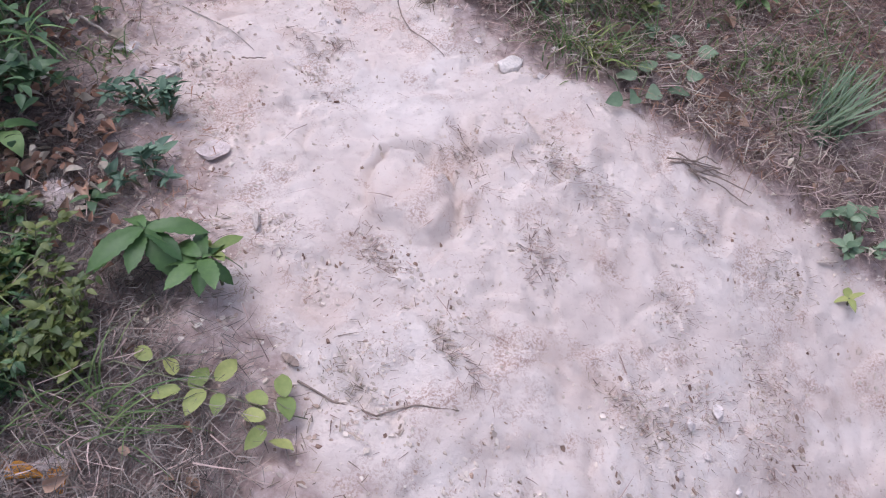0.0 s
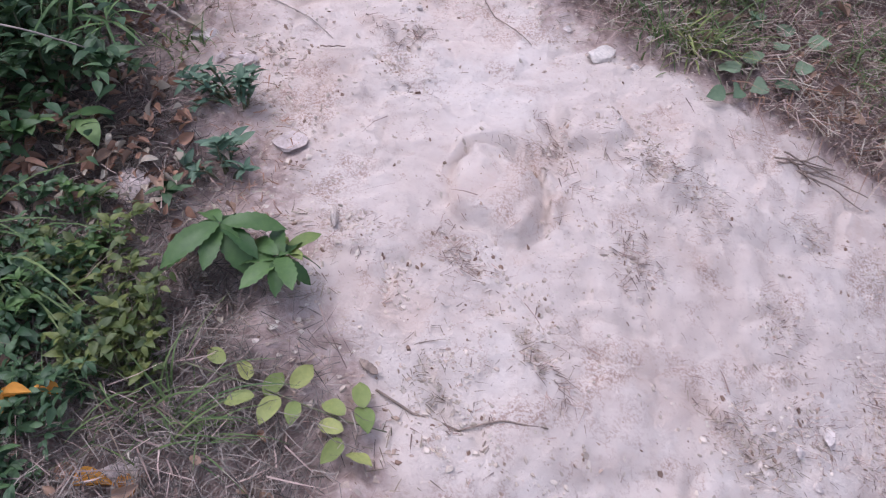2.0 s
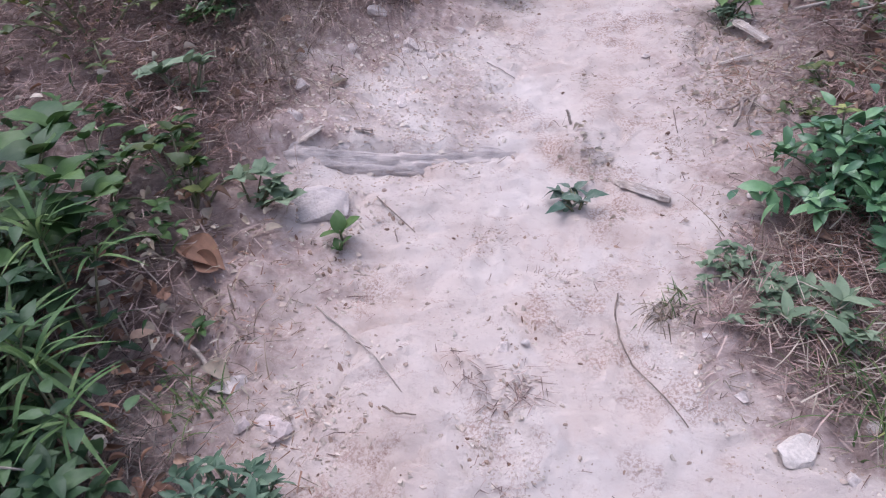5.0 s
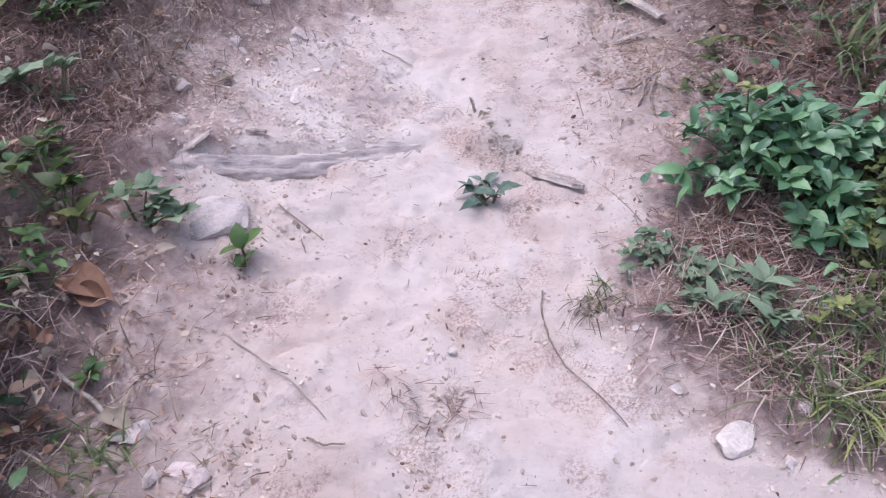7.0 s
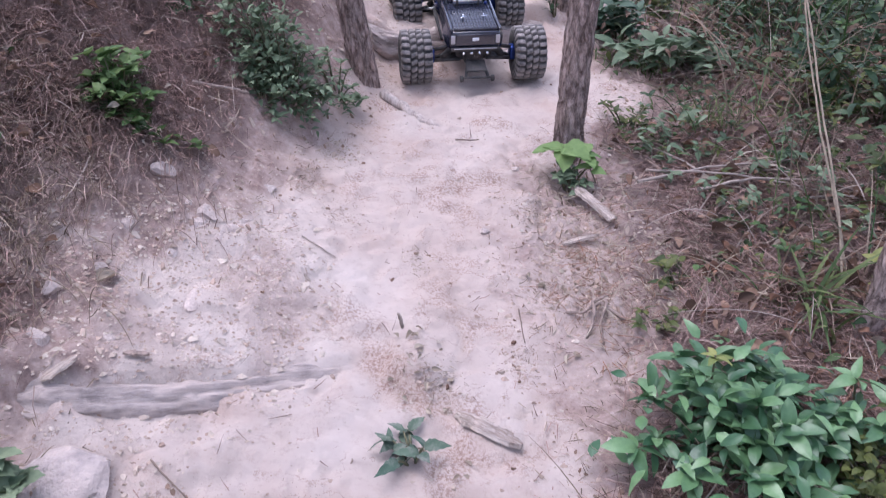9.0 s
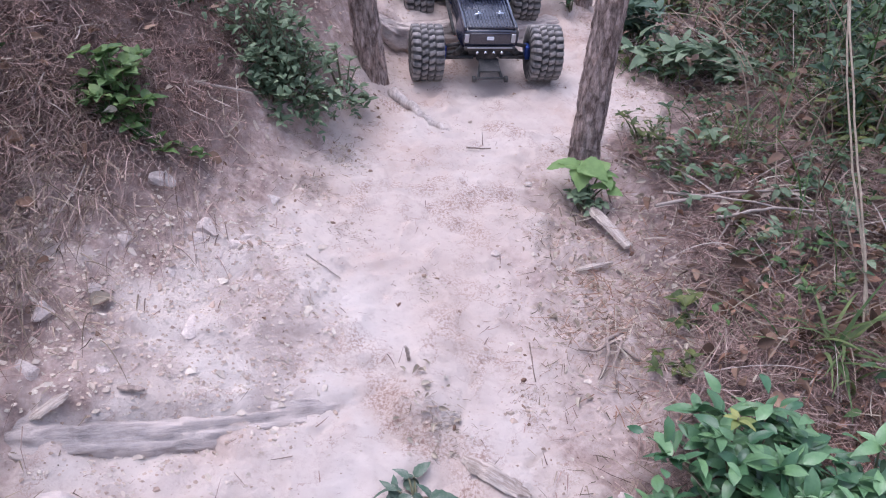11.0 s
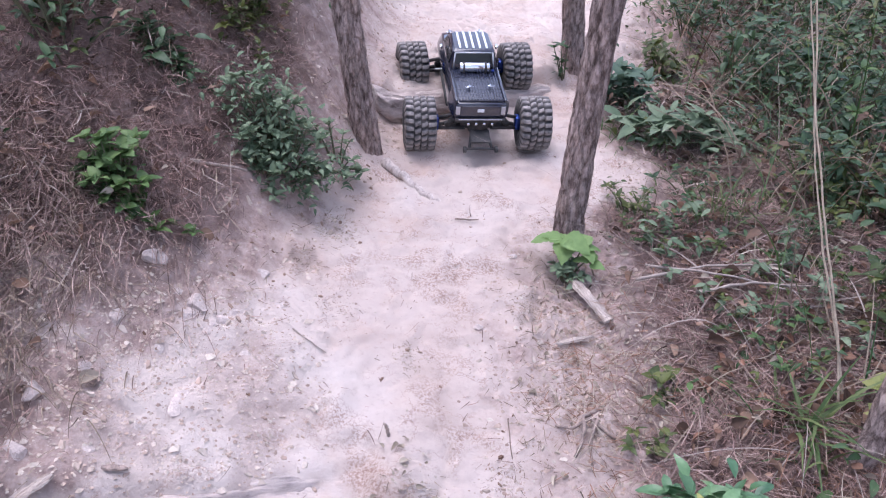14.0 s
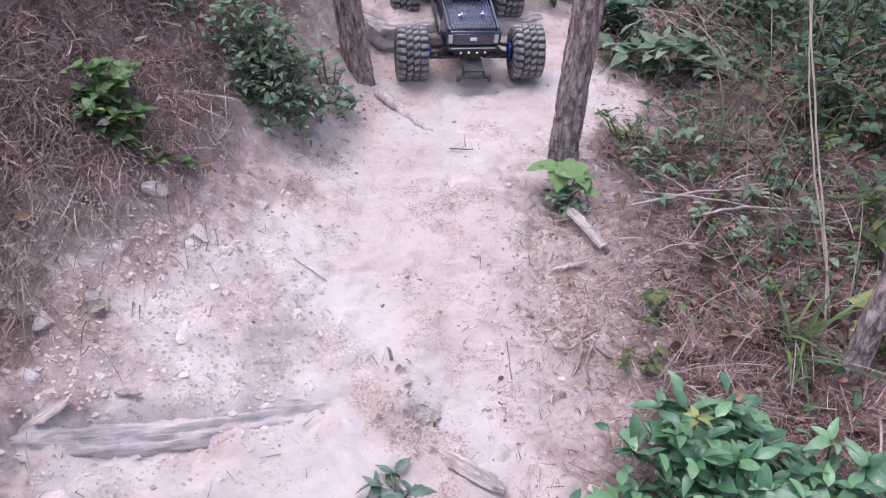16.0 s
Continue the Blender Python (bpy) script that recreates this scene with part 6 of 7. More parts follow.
def tuft(x, y, count, length, label, mat, seed, spread_r=0.03, lay=(0.5, 1.4), width=(0.0025, 0.0045), heading=None, curve=(-1.9, -0.5)):
    """A clump of grass blades from one root."""
    r = np.random.default_rng(seed)
    px, py = x + r.normal(0, spread_r, count), y + r.normal(0, spread_r, count)
    turn = r.uniform(0, 6.283, count) if heading is None else r.normal(radians(heading), 0.5, count)
    pts = strips(px, py, rise(px, py) - 0.004, turn, r.uniform(*lay, count), length * r.uniform(0.5, 1.1, count), r.uniform(*width, count), r.uniform(*curve, count), r.uniform(-0.5, 0.5, count), 7)
    return tagged(new("grass_tuft", bend(pts, 6, mat, "grass_tuft", "", "")), label, "grass", kind="stuff")


for k, (x, y, c, l, rad) in enumerate(((0.45, 2.41, 90, 0.15, 0.05), (0.36, 2.37, 50, 0.12, 0.04), (0.54, 2.47, 60, 0.15, 0.05), (0.86, 2.42, 170, 0.14, 0.07), (0.95, 2.44, 110, 0.14, 0.05), (1.08, 2.47, 80, 0.14, 0.06), (0.31, 2.47, 50, 0.10, 0.04), (1.05, 2.62, 60, 0.12, 0.05), (0.70, 2.60, 60, 0.13, 0.06))):
    tuft(x, y, c, l, "clump of arching green and yellowish grass", BLADE, 600 + k, rad)
tuft(0.955, 2.31, 70, 0.24, "sheaf of long blue-green grass blades leaning over", GREY_GREEN, 620, 0.02, (0.5, 0.9), (0.004, 0.007), 40, (-0.5, 0.1))
tuft(-0.41, 1.355, 60, 0.13, "tuft of fine green grass in needles", BLADE, 621, 0.035)
tuft(-0.36, 1.33, 30, 0.15, "tuft of green grass in needles", BLADE, 622, 0.02, (0.2, 0.8), heading=10)
tuft(0.05, 2.525, 60, 0.075, "dusty drooping grass tuft on the clay step", STRAW, 623, 0.02, (0.3, 1.2), (0.0018, 0.003), -100)
tuft(0.06, 2.53, 30, 0.06, "dusty green grass tuft on the clay step", BLADE, 624, 0.02, (0.3, 1.2), (0.0018, 0.003))
tuft(0.43, 2.36, 60, 0.13, "arching yellow-green grass tuft", YELLOW_GREEN, 625, 0.02, (0.3, 1.2), (0.003, 0.006))
tuft(-0.62, 2.16, 40, 0.09, "sparse grass tuft on the bank", BLADE, 626, 0.03)
tuft(-0.68, 1.49, 40, 0.26, "long green grass blades leaning from the shrub", BLADE, 627, 0.03, (0.4, 1.0), (0.004, 0.007), -60)
tuft(-0.76, 1.58, 30, 0.24, "long green grass blades leaning from the shrub", BLADE, 628, 0.03, (0.4, 1.0), (0.004, 0.007), -40)
tuft(-0.64, 2.30, 50, 0.07, "fine yellowing grass at the bank's edge", STRAW, 629, 0.04)
tuft(-0.90, 3.02, 90, 0.12, "dry grass hanging over the bank", STRAW, 630, 0.09, (0.0, 1.0), (0.002, 0.003), -60)
tuft(-0.80, 2.93, 90, 0.12, "dry grass hanging over the bank", STRAW, 631, 0.08, (0.0, 1.0), (0.002, 0.003), -60)
tuft(0.18, 3.55, 40, 0.07, "dry grass below the bright seedling", STRAW, 632, 0.03)
for k, (bx, by, dx, dy, h) in enumerate(((0.693, 3.20, -0.16, 0.40, 0.95), (0.700, 3.21, -0.18, 0.43, 0.78))):
    foot = Vector(on_ground(bx, by, -0.01))
    stick("grass_stalk", "tall bleached grass stalk standing in the thicket", [foot + Vector((dx * u + 0.010 * math.sin(9 * u + k), dy * u, u)) for u in (0, 0.2 * h, 0.4 * h, 0.6 * h, 0.8 * h, h)], 0.0036, 0.0018, STALK, 633 + k, "grass", 0.1, "bleached grass stalks")
tuft(0.50, 3.60, 3, 0.30, "arching bleached grass blades over the litter", PALE_LEAF, 641, 0.02, (0.7, 1.0), (0.004, 0.006), 30, (-1.9, -1.5))
tuft(0.545, 3.600, 3, 0.26, "broad bleached blades arching over the litter", PALE_LEAF, 646, 0.012, (0.8, 1.1), (0.008, 0.011), 8, (-2.3, -1.9))
for k, (ax, ay, bx, by) in enumerate(((0.46, 3.500, 0.78, 3.545), (0.52, 3.620, 0.86, 3.485), (0.66, 3.470, 0.95, 3.500))):
    stick("branch", "thin bleached stem lying on the dry litter", [on_ground(ax, ay, 0.030), on_ground(0.6 * ax + 0.4 * bx, 0.6 * ay + 0.4 * by + 0.012, 0.052), on_ground(bx, by, 0.034)], 0.0060 - 0.0012 * k, 0.0030, (PALE_TWIG, ROOT, PALE_TWIG)[k], 650 + k, "branch", group="stems lying in the litter")
tuft(0.58, 3.86, 40, 0.20, "spray of upright green grass in the litter", BLADE, 642, 0.03, (0.9, 1.5), (0.002, 0.004))
tuft(-0.86, 3.30, 70, 0.13, "dry needles and grass hanging down the bank", STRAW, 643, 0.10, (-0.1, 0.6), (0.0014, 0.0024), -70)
tuft(-0.66, 3.24, 120, 0.10, "dry needles and grass hanging down the bank", NEEDLE, 644, 0.07, (-0.1, 0.5), (0.0014, 0.0024), -80)
tuft(-0.80, 3.22, 60, 0.12, "dry needles and grass hanging down the bank", NEEDLE, 645, 0.08, (-0.1, 0.5), (0.0014, 0.0024), -75)
tuft(0.42, 4.30, 70, 0.12, "pale grass under the broad-leaved plant", BLADE, 634, 0.06)
tuft(0.62, 4.0, 60, 0.10, "short weedy grass in dry litter", BLADE, 635, 0.08)
tuft(0.52, 2.42, 80, 0.09, "matted dry grass under the weeds", STRAW, 636, 0.07)
tuft(0.60, 3.16, 40, 0.20, "long green blades beside the bush", BLADE, 637, 0.03, (0.6, 1.3), (0.006, 0.009))
tuft(0.08, 2.02, 90, 0.032, "fine dead roots washed into the gully", STRAW, 638, 0.05, (0.0, 0.3), (0.0007, 0.0013), -60)
tuft(0.26, 1.99, 70, 0.030, "patch of dead moss and fine roots on the clay", STRAW, 639, 0.05, (0.0, 0.5), (0.0007, 0.0013))
tuft(0.27, 1.78, 60, 0.030, "patch of dead moss and fine roots on the clay", NEEDLE, 640, 0.05, (0.0, 0.4), (0.0007, 0.0013))


# scuffed-up roots, needles and crumbs in small patches on the clay
PATCHES = ((-0.026, 1.739, 0.035), (0.264, 1.802, 0.045), (0.107, 1.581, 0.045), (0.42, 1.58, 0.055), (0.143, 2.026, 0.05), (0.329, 2.036, 0.05), (0.616, 1.992, 0.05), (0.529, 1.779, 0.05), (-0.10, 2.93, 0.05), (0.05, 3.02, 0.04), (-0.42, 3.45, 0.05), (-0.38, 3.62, 0.06), (-0.33, 3.36, 0.04), (0.12, 3.2, 0.05), (0.10, 3.45, 0.05), (-0.15, 2.15, 0.04), (0.7, 1.6, 0.06), (0.46, 1.55, 0.07), (0.57, 1.62, 0.06), (0.71, 1.74, 0.06), (-0.04, 1.50, 0.06), (0.41, 1.98, 0.06), (-0.20, 1.73, 0.05), (0.80, 1.95, 0.06), (-0.27, 2.67, 0.04), (-0.13, 2.56, 0.05), (-0.16, 3.26, 0.035))
for k, (x, y, rad) in enumerate(PATCHES):
    tuft(x, y, int(6000 * rad), 0.026, "patch of fine reddish root threads on the clay", (NEEDLE, NEEDLE, STRAW)[k % 3], 660 + k, rad * 0.62, (-0.05, 0.3), (0.0008, 0.0018), None, (-0.9, 0.7))


# dead leaves, joined
def dead_leaves(n0, seed, keep, size, mat, label, lift=(0.012, 0.044)):
    x, y, r = scatter(n0, seed, keep)
    shapes = [np.array(leaf_shape(1.0, 0.5, fold=0.5, droop=0.2, curl=0.5 * k - 0.4, seed=k, steps=5)[0]) for k in range(4)]
    faces0 = np.array(leaf_shape(1.0, 0.5, steps=5)[1])
    verts, faces = [], []
    z = rise(x, y)
    for i in range(len(x)):
        m = aim((x[i], y[i], z[i] + r.uniform(*lift)), (r.normal(), r.normal(), r.normal(0, 0.25)), roll=r.uniform(-60, 60), scale=r.uniform(*size))
        m = np.array(m)
        v = shapes[i % 4] * (r.uniform(0.7, 1.3), 1, 1)
        faces.append(faces0 + 30 * i)
        verts.append(v @ m[:3, :3].T + m[:3, 3])
    return stuff("leaf_litter", label, "litter", mesh_of("leaf_litter", np.concatenate(verts), np.concatenate(faces), mat))


dead_leaves(16000, 511, lambda x, y: off_trail(x, y) * 0.22 * smooth(-0.1, 0.5, grain(x, y, 3.5, 54)), (0.016, 0.045), DEAD_LEAF, "scattered brown dead leaves in the litter")
dead_leaves(8000, 512, lambda x, y: off_trail(x, y) * 0.13, (0.012, 0.034), PALE_LEAF, "scattered pale dead leaves in the litter")
dead_leaves(6000, 513, lambda x, y: off_trail(x, y) * 0.5 * smooth(0.35, 0.15, np.hypot(x + 0.60, y - 1.60)) + off_trail(x, y) * 0.06, (0.012, 0.032), RUST, "rust-brown dead leaves by the shrub")
dead_leaves(9000, 515, lambda x, y: 0.8 * off_trail(x, y) * smooth(-0.85, -0.75, x) * smooth(0.0, -0.2, x) * smooth(1.6, 1.75, y) * smooth(2.75, 2.55, y), (0.014, 0.040), DEAD_LEAF, "brown dead leaves heaped under the shrubs")
dead_leaves(16000, 516, lambda x, y: 0.7 * smooth(0.0, -0.1, trail_side(x, y)) * smooth(0.0, 0.1, x) * smooth(0.55, 0.4, x) * smooth(2.9, 3.05, y) * smooth(4.0, 3.7, y), (0.006, 0.022), PALE_LEAF, "pale bark and leaf chips along the litter's edge", (0.003, 0.016))
dead_leaves(4000, 517, lambda x, y: 0.6 * off_trail(x, y) * smooth(-0.2, -0.4, x) * smooth(2.9, 3.1, y), (0.012, 0.036), DEAD_LEAF, "brown dead leaves on the needle bank")
dead_leaves(9000, 518, lambda x, y: 0.5 * off_trail(x, y) * smooth(0.1, 0.25, x) * smooth(2.8, 3.0, y), (0.018, 0.055), BROWN_LEAF, "dark withered leaves tangled in dry grass")
dead_leaves(6000, 519, lambda x, y: 0.5 * off_trail(x, y) * smooth(0.1, 0.25, x) * smooth(2.8, 3.0, y), (0.014, 0.045), DEAD_LEAF, "brown dead leaves tangled in dry grass")
dead_leaves(60000, 525, lambda x, y: 0.9 * smooth(1.1, 0.3, np.hypot((x + 0.12) / 0.08, (y - 2.95) / 0.10)) + 0.5 * smooth(1.1, 0.3, np.hypot((x + 0.06) / 0.07, (y - 2.76) / 0.06)), (0.006, 0.020), PALE_LEAF, "crumbled leaf and bark bits on the little heap", (0.002, 0.008))
dead_leaves(52000, 526, lambda x, y: 0.55 * off_trail(x, y) * smooth(-0.95, -0.80, x) * smooth(-0.30, -0.42, x) * smooth(1.60, 1.72, y) * smooth(2.45, 2.25, y), (0.014, 0.034), RUST, "rusty dead leaves lying over the litter", (0.028, 0.050))
dead_leaves(26000, 527, lambda x, y: 0.5 * off_trail(x, y) * smooth(-0.95, -0.80, x) * smooth(-0.30, -0.42, x) * smooth(1.60, 1.72, y) * smooth(2.75, 2.55, y), (0.014, 0.036), PALE_LEAF, "pale dead leaves lying over the litter", (0.028, 0.050))
dead_leaves(9000, 528, lambda x, y: 0.6 * off_trail(x, y) * smooth(0.16, 0.28, x) * smooth(1.0, 0.8, x) * smooth(2.95, 3.1, y) * smooth(4.1, 3.9, y) * smooth(-0.3, 0.2, grain(x, y, 6, 82)), (0.016, 0.042), DEAD_LEAF, "brown curled leaves lying over the dry litter", (0.026, 0.052))
dead_leaves(7000, 529, lambda x, y: 0.5 * off_trail(x, y) * smooth(0.16, 0.28, x) * smooth(1.0, 0.8, x) * smooth(2.95, 3.1, y) * smooth(4.1, 3.9, y), (0.012, 0.036), RUST, "rusty leaf scraps lying over the dry litter", (0.026, 0.050))
for seed, mat, count, label in ((571, DEAD_LEAF, 26000, "curled brown leaves heaped on the bank"), (572, RUST, 16000, "rusty curled leaves heaped on the bank"), (573, PALE_LEAF, 12000, "pale curled leaves heaped on the bank")):
    dead_leaves(count, seed, lambda x, y: 0.55 * smooth(1.15, 0.4, np.hypot((x + 0.62) / 0.13, (y - 1.75) / 0.10)) + 0.16 * smooth(1.1, 0.5, np.hypot((x + 0.62) / 0.07, (y - 1.95) / 0.16)), (0.016, 0.044), mat, label, (0.024, 0.056))
dead_leaves(3500, 514, lambda x, y: 0.05 * smooth(-0.05, 0.1, trail_side(x, y)), (0.006, 0.016), DEAD_LEAF, "crumbs of dead leaf on the trail", (0.002, 0.006))

def undergrowth(n0, seed, keep, size, height, mat, label):
    """Loose low leaves on unseen stems, joined."""
    x, y, r = scatter(n0, seed, keep)
    base_v, base_f = (np.array(a) for a in leaf_shape(1.0, 0.42, seed=3, steps=4, droop=0.3))
    z, verts = rise(x, y), []
    for i in range(len(x)):
        m = np.array(aim((x[i], y[i], z[i] + 0.01 + height * r.uniform(0, 1) ** 1.6), (r.normal(), r.normal(), r.normal(0, 0.4)), roll=float(r.uniform(-35, 35)), scale=float(r.uniform(*size))))
        verts.append(base_v @ m[:3, :3].T + m[:3, 3])
    faces = (base_f[None] + len(base_v) * np.arange(len(x))[:, None, None]).reshape(-1, 4)
    return stuff("undergrowth", label, "undergrowth", mesh_of("undergrowth", np.concatenate(verts), faces, mat))


def clumps(n0, seed, keep, leaves, size, height, mat, label, box_=(-1.75, 2.1, 0.7, 6.3)):
    """Many small weeds, each a short stem with leaves set round it, joined."""
    x, y, r = scatter(n0, seed, keep, box_)
    shapes = [(np.array(leaf_shape(1.0, 0.44, seed=k, steps=4, droop=0.15 + 0.12 * k, belly=0.5)[0]), np.array(leaf_shape(1.0, 0.44, steps=4)[1])) for k in range(4)]
    z, verts, faces, at = rise(x, y), [], [], 0
    for i in range(len(x)):
        h, big = height * r.uniform(0.35, 1.0), r.uniform(*size)
        lean = r.normal(0, 0.25, 2) * h
        for k in range(int(r.integers(leaves[0], leaves[1] + 1))):
            u = 1 - 0.75 * r.uniform(0, 1) ** 1.5
            a = 2.4 * k + r.uniform(-0.5, 0.5)
            m = np.array(aim((x[i] + lean[0] * u, y[i] + lean[1] * u, z[i] + 0.008 + h * u), (math.cos(a), math.sin(a), r.uniform(-0.35, 0.75)), roll=float(r.uniform(-35, 35)), scale=float(big * r.uniform(0.6, 1.1))))
            v, f = shapes[k % 4]
            verts.append(v @ m[:3, :3].T + m[:3, 3])
            faces.append(f + at)
            at += len(v)
    return stuff("undergrowth", label, "undergrowth", mesh_of("undergrowth", np.concatenate(verts), np.concatenate(faces), mat))


def right_thicket(x, y):
    return smooth(0.25, 0.6, x - 0.10 * grain(x, y, 3, 58)) * smooth(3.2, 3.7, y) * smooth(-0.5, 0.4, grain(x, y, 4, 59))


def back_thicket(x, y):
    return smooth(0.65, 1.0, x) * smooth(4.2, 4.8, y)


def left_bank(x, y):
    return smooth(-0.62, -0.85, x) * smooth(3.3, 3.9, y) * smooth(-0.2, 0.5, grain(x, y, 4, 60))


undergrowth(26000, 541, lambda x, y: 0.35 * right_thicket(x, y), (0.018, 0.042), 0.10, DARK_GREEN, "dark low leaves filling the thicket")
undergrowth(26000, 542, lambda x, y: 0.26 * right_thicket(x, y), (0.018, 0.040), 0.08, OLIVE, "olive low leaves filling the thicket")
undergrowth(12000, 543, lambda x, y: 0.07 * right_thicket(x, y), (0.018, 0.040), 0.12, GREY_GREEN, "grey-green low leaves filling the thicket")
undergrowth(16000, 547, lambda x, y: 0.55 * right_thicket(x, y) * smooth(-0.1, 0.3, grain(x, y, 3.2, 63)) + 0.22 * left_bank(x, y) + 0.25 * smooth(0.22, 0.10, np.hypot(x - 0.95, y - 3.75)), (0.020, 0.050), 0.14, BROWN_LEAF, "brown dead leaves caught in the thicket")
undergrowth(26000, 544, lambda x, y: 0.24 * back_thicket(x, y) + 0.35 * left_bank(x, y), (0.025, 0.065), 0.32, DARK_GREEN, "dark leaves of the deep thicket")
undergrowth(9000, 545, lambda x, y: 0.2 * back_thicket(x, y) + 0.2 * left_bank(x, y), (0.025, 0.065), 0.34, GREEN, "green leaves of the deep thicket")
undergrowth(16000, 546, lambda x, y: 0.4 * smooth(-0.75, -1.0, x) * smooth(2.9, 2.4, y) + 0.3 * smooth(0.45, 0.7, x) * smooth(2.4, 2.6, y) * smooth(3.2, 3.0, y), (0.018, 0.045), 0.10, DARK_GREEN, "dark low leaves under the shrubs")

undergrowth(30000, 548, lambda x, y: 0.30 * off_trail(x, y) * smooth(0.2, 0.4, x) * smooth(2.95, 3.2, y) * smooth(0.0, 0.5, grain(x, y, 5, 68)), (0.014, 0.034), 0.07, GREEN, "small green leaves scattered through the dry litter")
clumps(5200, 549, lambda x, y: 0.75 * off_trail(x, y) * smooth(0.26, 0.42, x) * smooth(3.25, 3.5, y) * smooth(-0.25, 0.35, grain(x, y, 4.4, 69)), (6, 11), (0.018, 0.040), 0.085, GREY_GREEN, "blue-green weeds growing through the dry litter")
clumps(4200, 560, lambda x, y: 0.75 * off_trail(x, y) * smooth(0.26, 0.42, x) * smooth(3.0, 3.3, y) * smooth(-0.2, 0.4, grain(x, y, 3.6, 76)), (6, 12), (0.014, 0.032), 0.075, OLIVE, "olive weeds growing through the dry litter")
clumps(1600, 574, lambda x, y: 0.10 * smooth(0.03, -0.08, trail_side(x, y)) * smooth(0.08, 0.16, x) * smooth(0.75, 0.55, x) * smooth(2.40, 2.46, y) * smooth(2.74, 2.62, y), (5, 9), (0.014, 0.030), 0.040, GREY_GREEN, "dusty low weeds scattered over the dry litter", (0.0, 0.8, 2.3, 2.9))
clumps(4600, 561, lambda x, y: 0.9 * smooth(0.62, 0.85, x) * smooth(3.5, 3.8, y) * smooth(-0.3, 0.3, grain(x, y, 3.0, 77)), (8, 14), (0.028, 0.060), 0.30, DARK_GREEN, "dark weeds massed in the thicket")
clumps(3600, 562, lambda x, y: 0.9 * smooth(-0.42 - 0.18 * smooth(1.35, 1.7, y), -0.52 - 0.18 * smooth(1.35, 1.7, y), x) * smooth(1.78, 1.66, y), (7, 12), (0.014, 0.030), 0.07, DARK_GREEN, "dark creeping weeds at the foot of the shrubs", (-1.4, 0.0, 0.8, 1.9))
clumps(900, 563, lambda x, y: 0.7 * smooth(-0.62, -0.75, x) * smooth(1.9, 2.1, y) * smooth(2.68, 2.50, y) * smooth(-0.3, 0.3, grain(x, y, 5, 78)), (5, 9), (0.022, 0.046), 0.09, GREEN, "ragged green weeds among dead leaves", (-1.5, -0.3, 1.7, 3.0))
clumps(2600, 564, lambda x, y: 0.5 * off_trail(x, y) * smooth(-0.5, -0.62, x) * smooth(3.5, 3.8, y) * smooth(0.0, 0.5, grain(x, y, 4, 79)), (5, 9), (0.016, 0.036), 0.07, OLIVE, "dull weeds scattered over the needle bank", (-1.7, -0.2, 3.0, 5.4))
# fine twigs and root threads on the clay
x, y, r = scatter(20500, 520, lambda x, y: 0.08 * smooth(-0.05, 0.05, trail_side(x, y)) * smooth(0.1, 0.6, grain(x, y, 5, 55)) + 0.06 * off_trail(x, y))
n = len(x)
pts = strips(x, y, rise(x, y) + 0.004, r.uniform(0, 6.283, n), r.normal(0, 0.08, n), r.uniform(0.010, 0.045, n), r.uniform(0.0010, 0.0026, n), r.normal(0, 0.25, n), r.uniform(-0.7, 0.7, n), 5)
stuff("twig_litter", "fine dark twigs and root threads lying on clay", "litter", bend(pts, 4, TWIG, "twig_litter", "", ""))


# grit: crumbs and pebbles
def grit(n0, seed, keep, size, mat, label, power=2.5, box_=(-1.75, 2.1, 0.7, 6.3)):
    x, y, r = scatter(n0, seed, keep, box_)
    n = len(x)
    octa = np.array([(1, 0, 0), (0.3, 0.9, 0), (-0.8, 0.5, 0), (-0.7, -0.6, 0), (0.4, -0.9, 0), (0.1, 0, 0.8)])
    tri = np.array([(0, 1, 5), (1, 2, 5), (2, 3, 5), (3, 4, 5), (4, 0, 5)])
    s = size[0] + (size[1] - size[0]) * r.uniform(0, 1, n) ** power
    th = r.uniform(0, 6.283, n)
    v = octa[None] * (1 + 0.45 * r.uniform(-1, 1, (n, 6, 3)))
    vx = (v[:, :, 0] * np.cos(th)[:, None] - v[:, :, 1] * np.sin(th)[:, None]) * s[:, None]
    vy = (v[:, :, 0] * np.sin(th)[:, None] + v[:, :, 1] * np.cos(th)[:, None]) * s[:, None] * 0.8
    vz = v[:, :, 2] * s[:, None] * 0.75
    verts = np.stack([vx + x[:, None], vy + y[:, None], vz + (rise(x, y) - 0.10 * s)[:, None]], -1).reshape(-1, 3)
    faces = (tri[None] + 6 * np.arange(n)[:, None, None]).reshape(-1, 3)
    return stuff("grit", label, "gravel", mesh_of("grit", verts, faces, mat, True))


def scuffed(x, y):
    return smooth(-0.12, 0.05, trail_side(x, y)) * smooth(-0.1, 0.5, grain(x, y, 5, 56)) + 0.5 * smooth(0.12, 0.0, np.abs(trail_side(x, y)))


def patchy(x, y):
    return sum(smooth(1.3, 0.3, np.hypot(x - px, y - py) / rad) for px, py, rad in PATCHES)


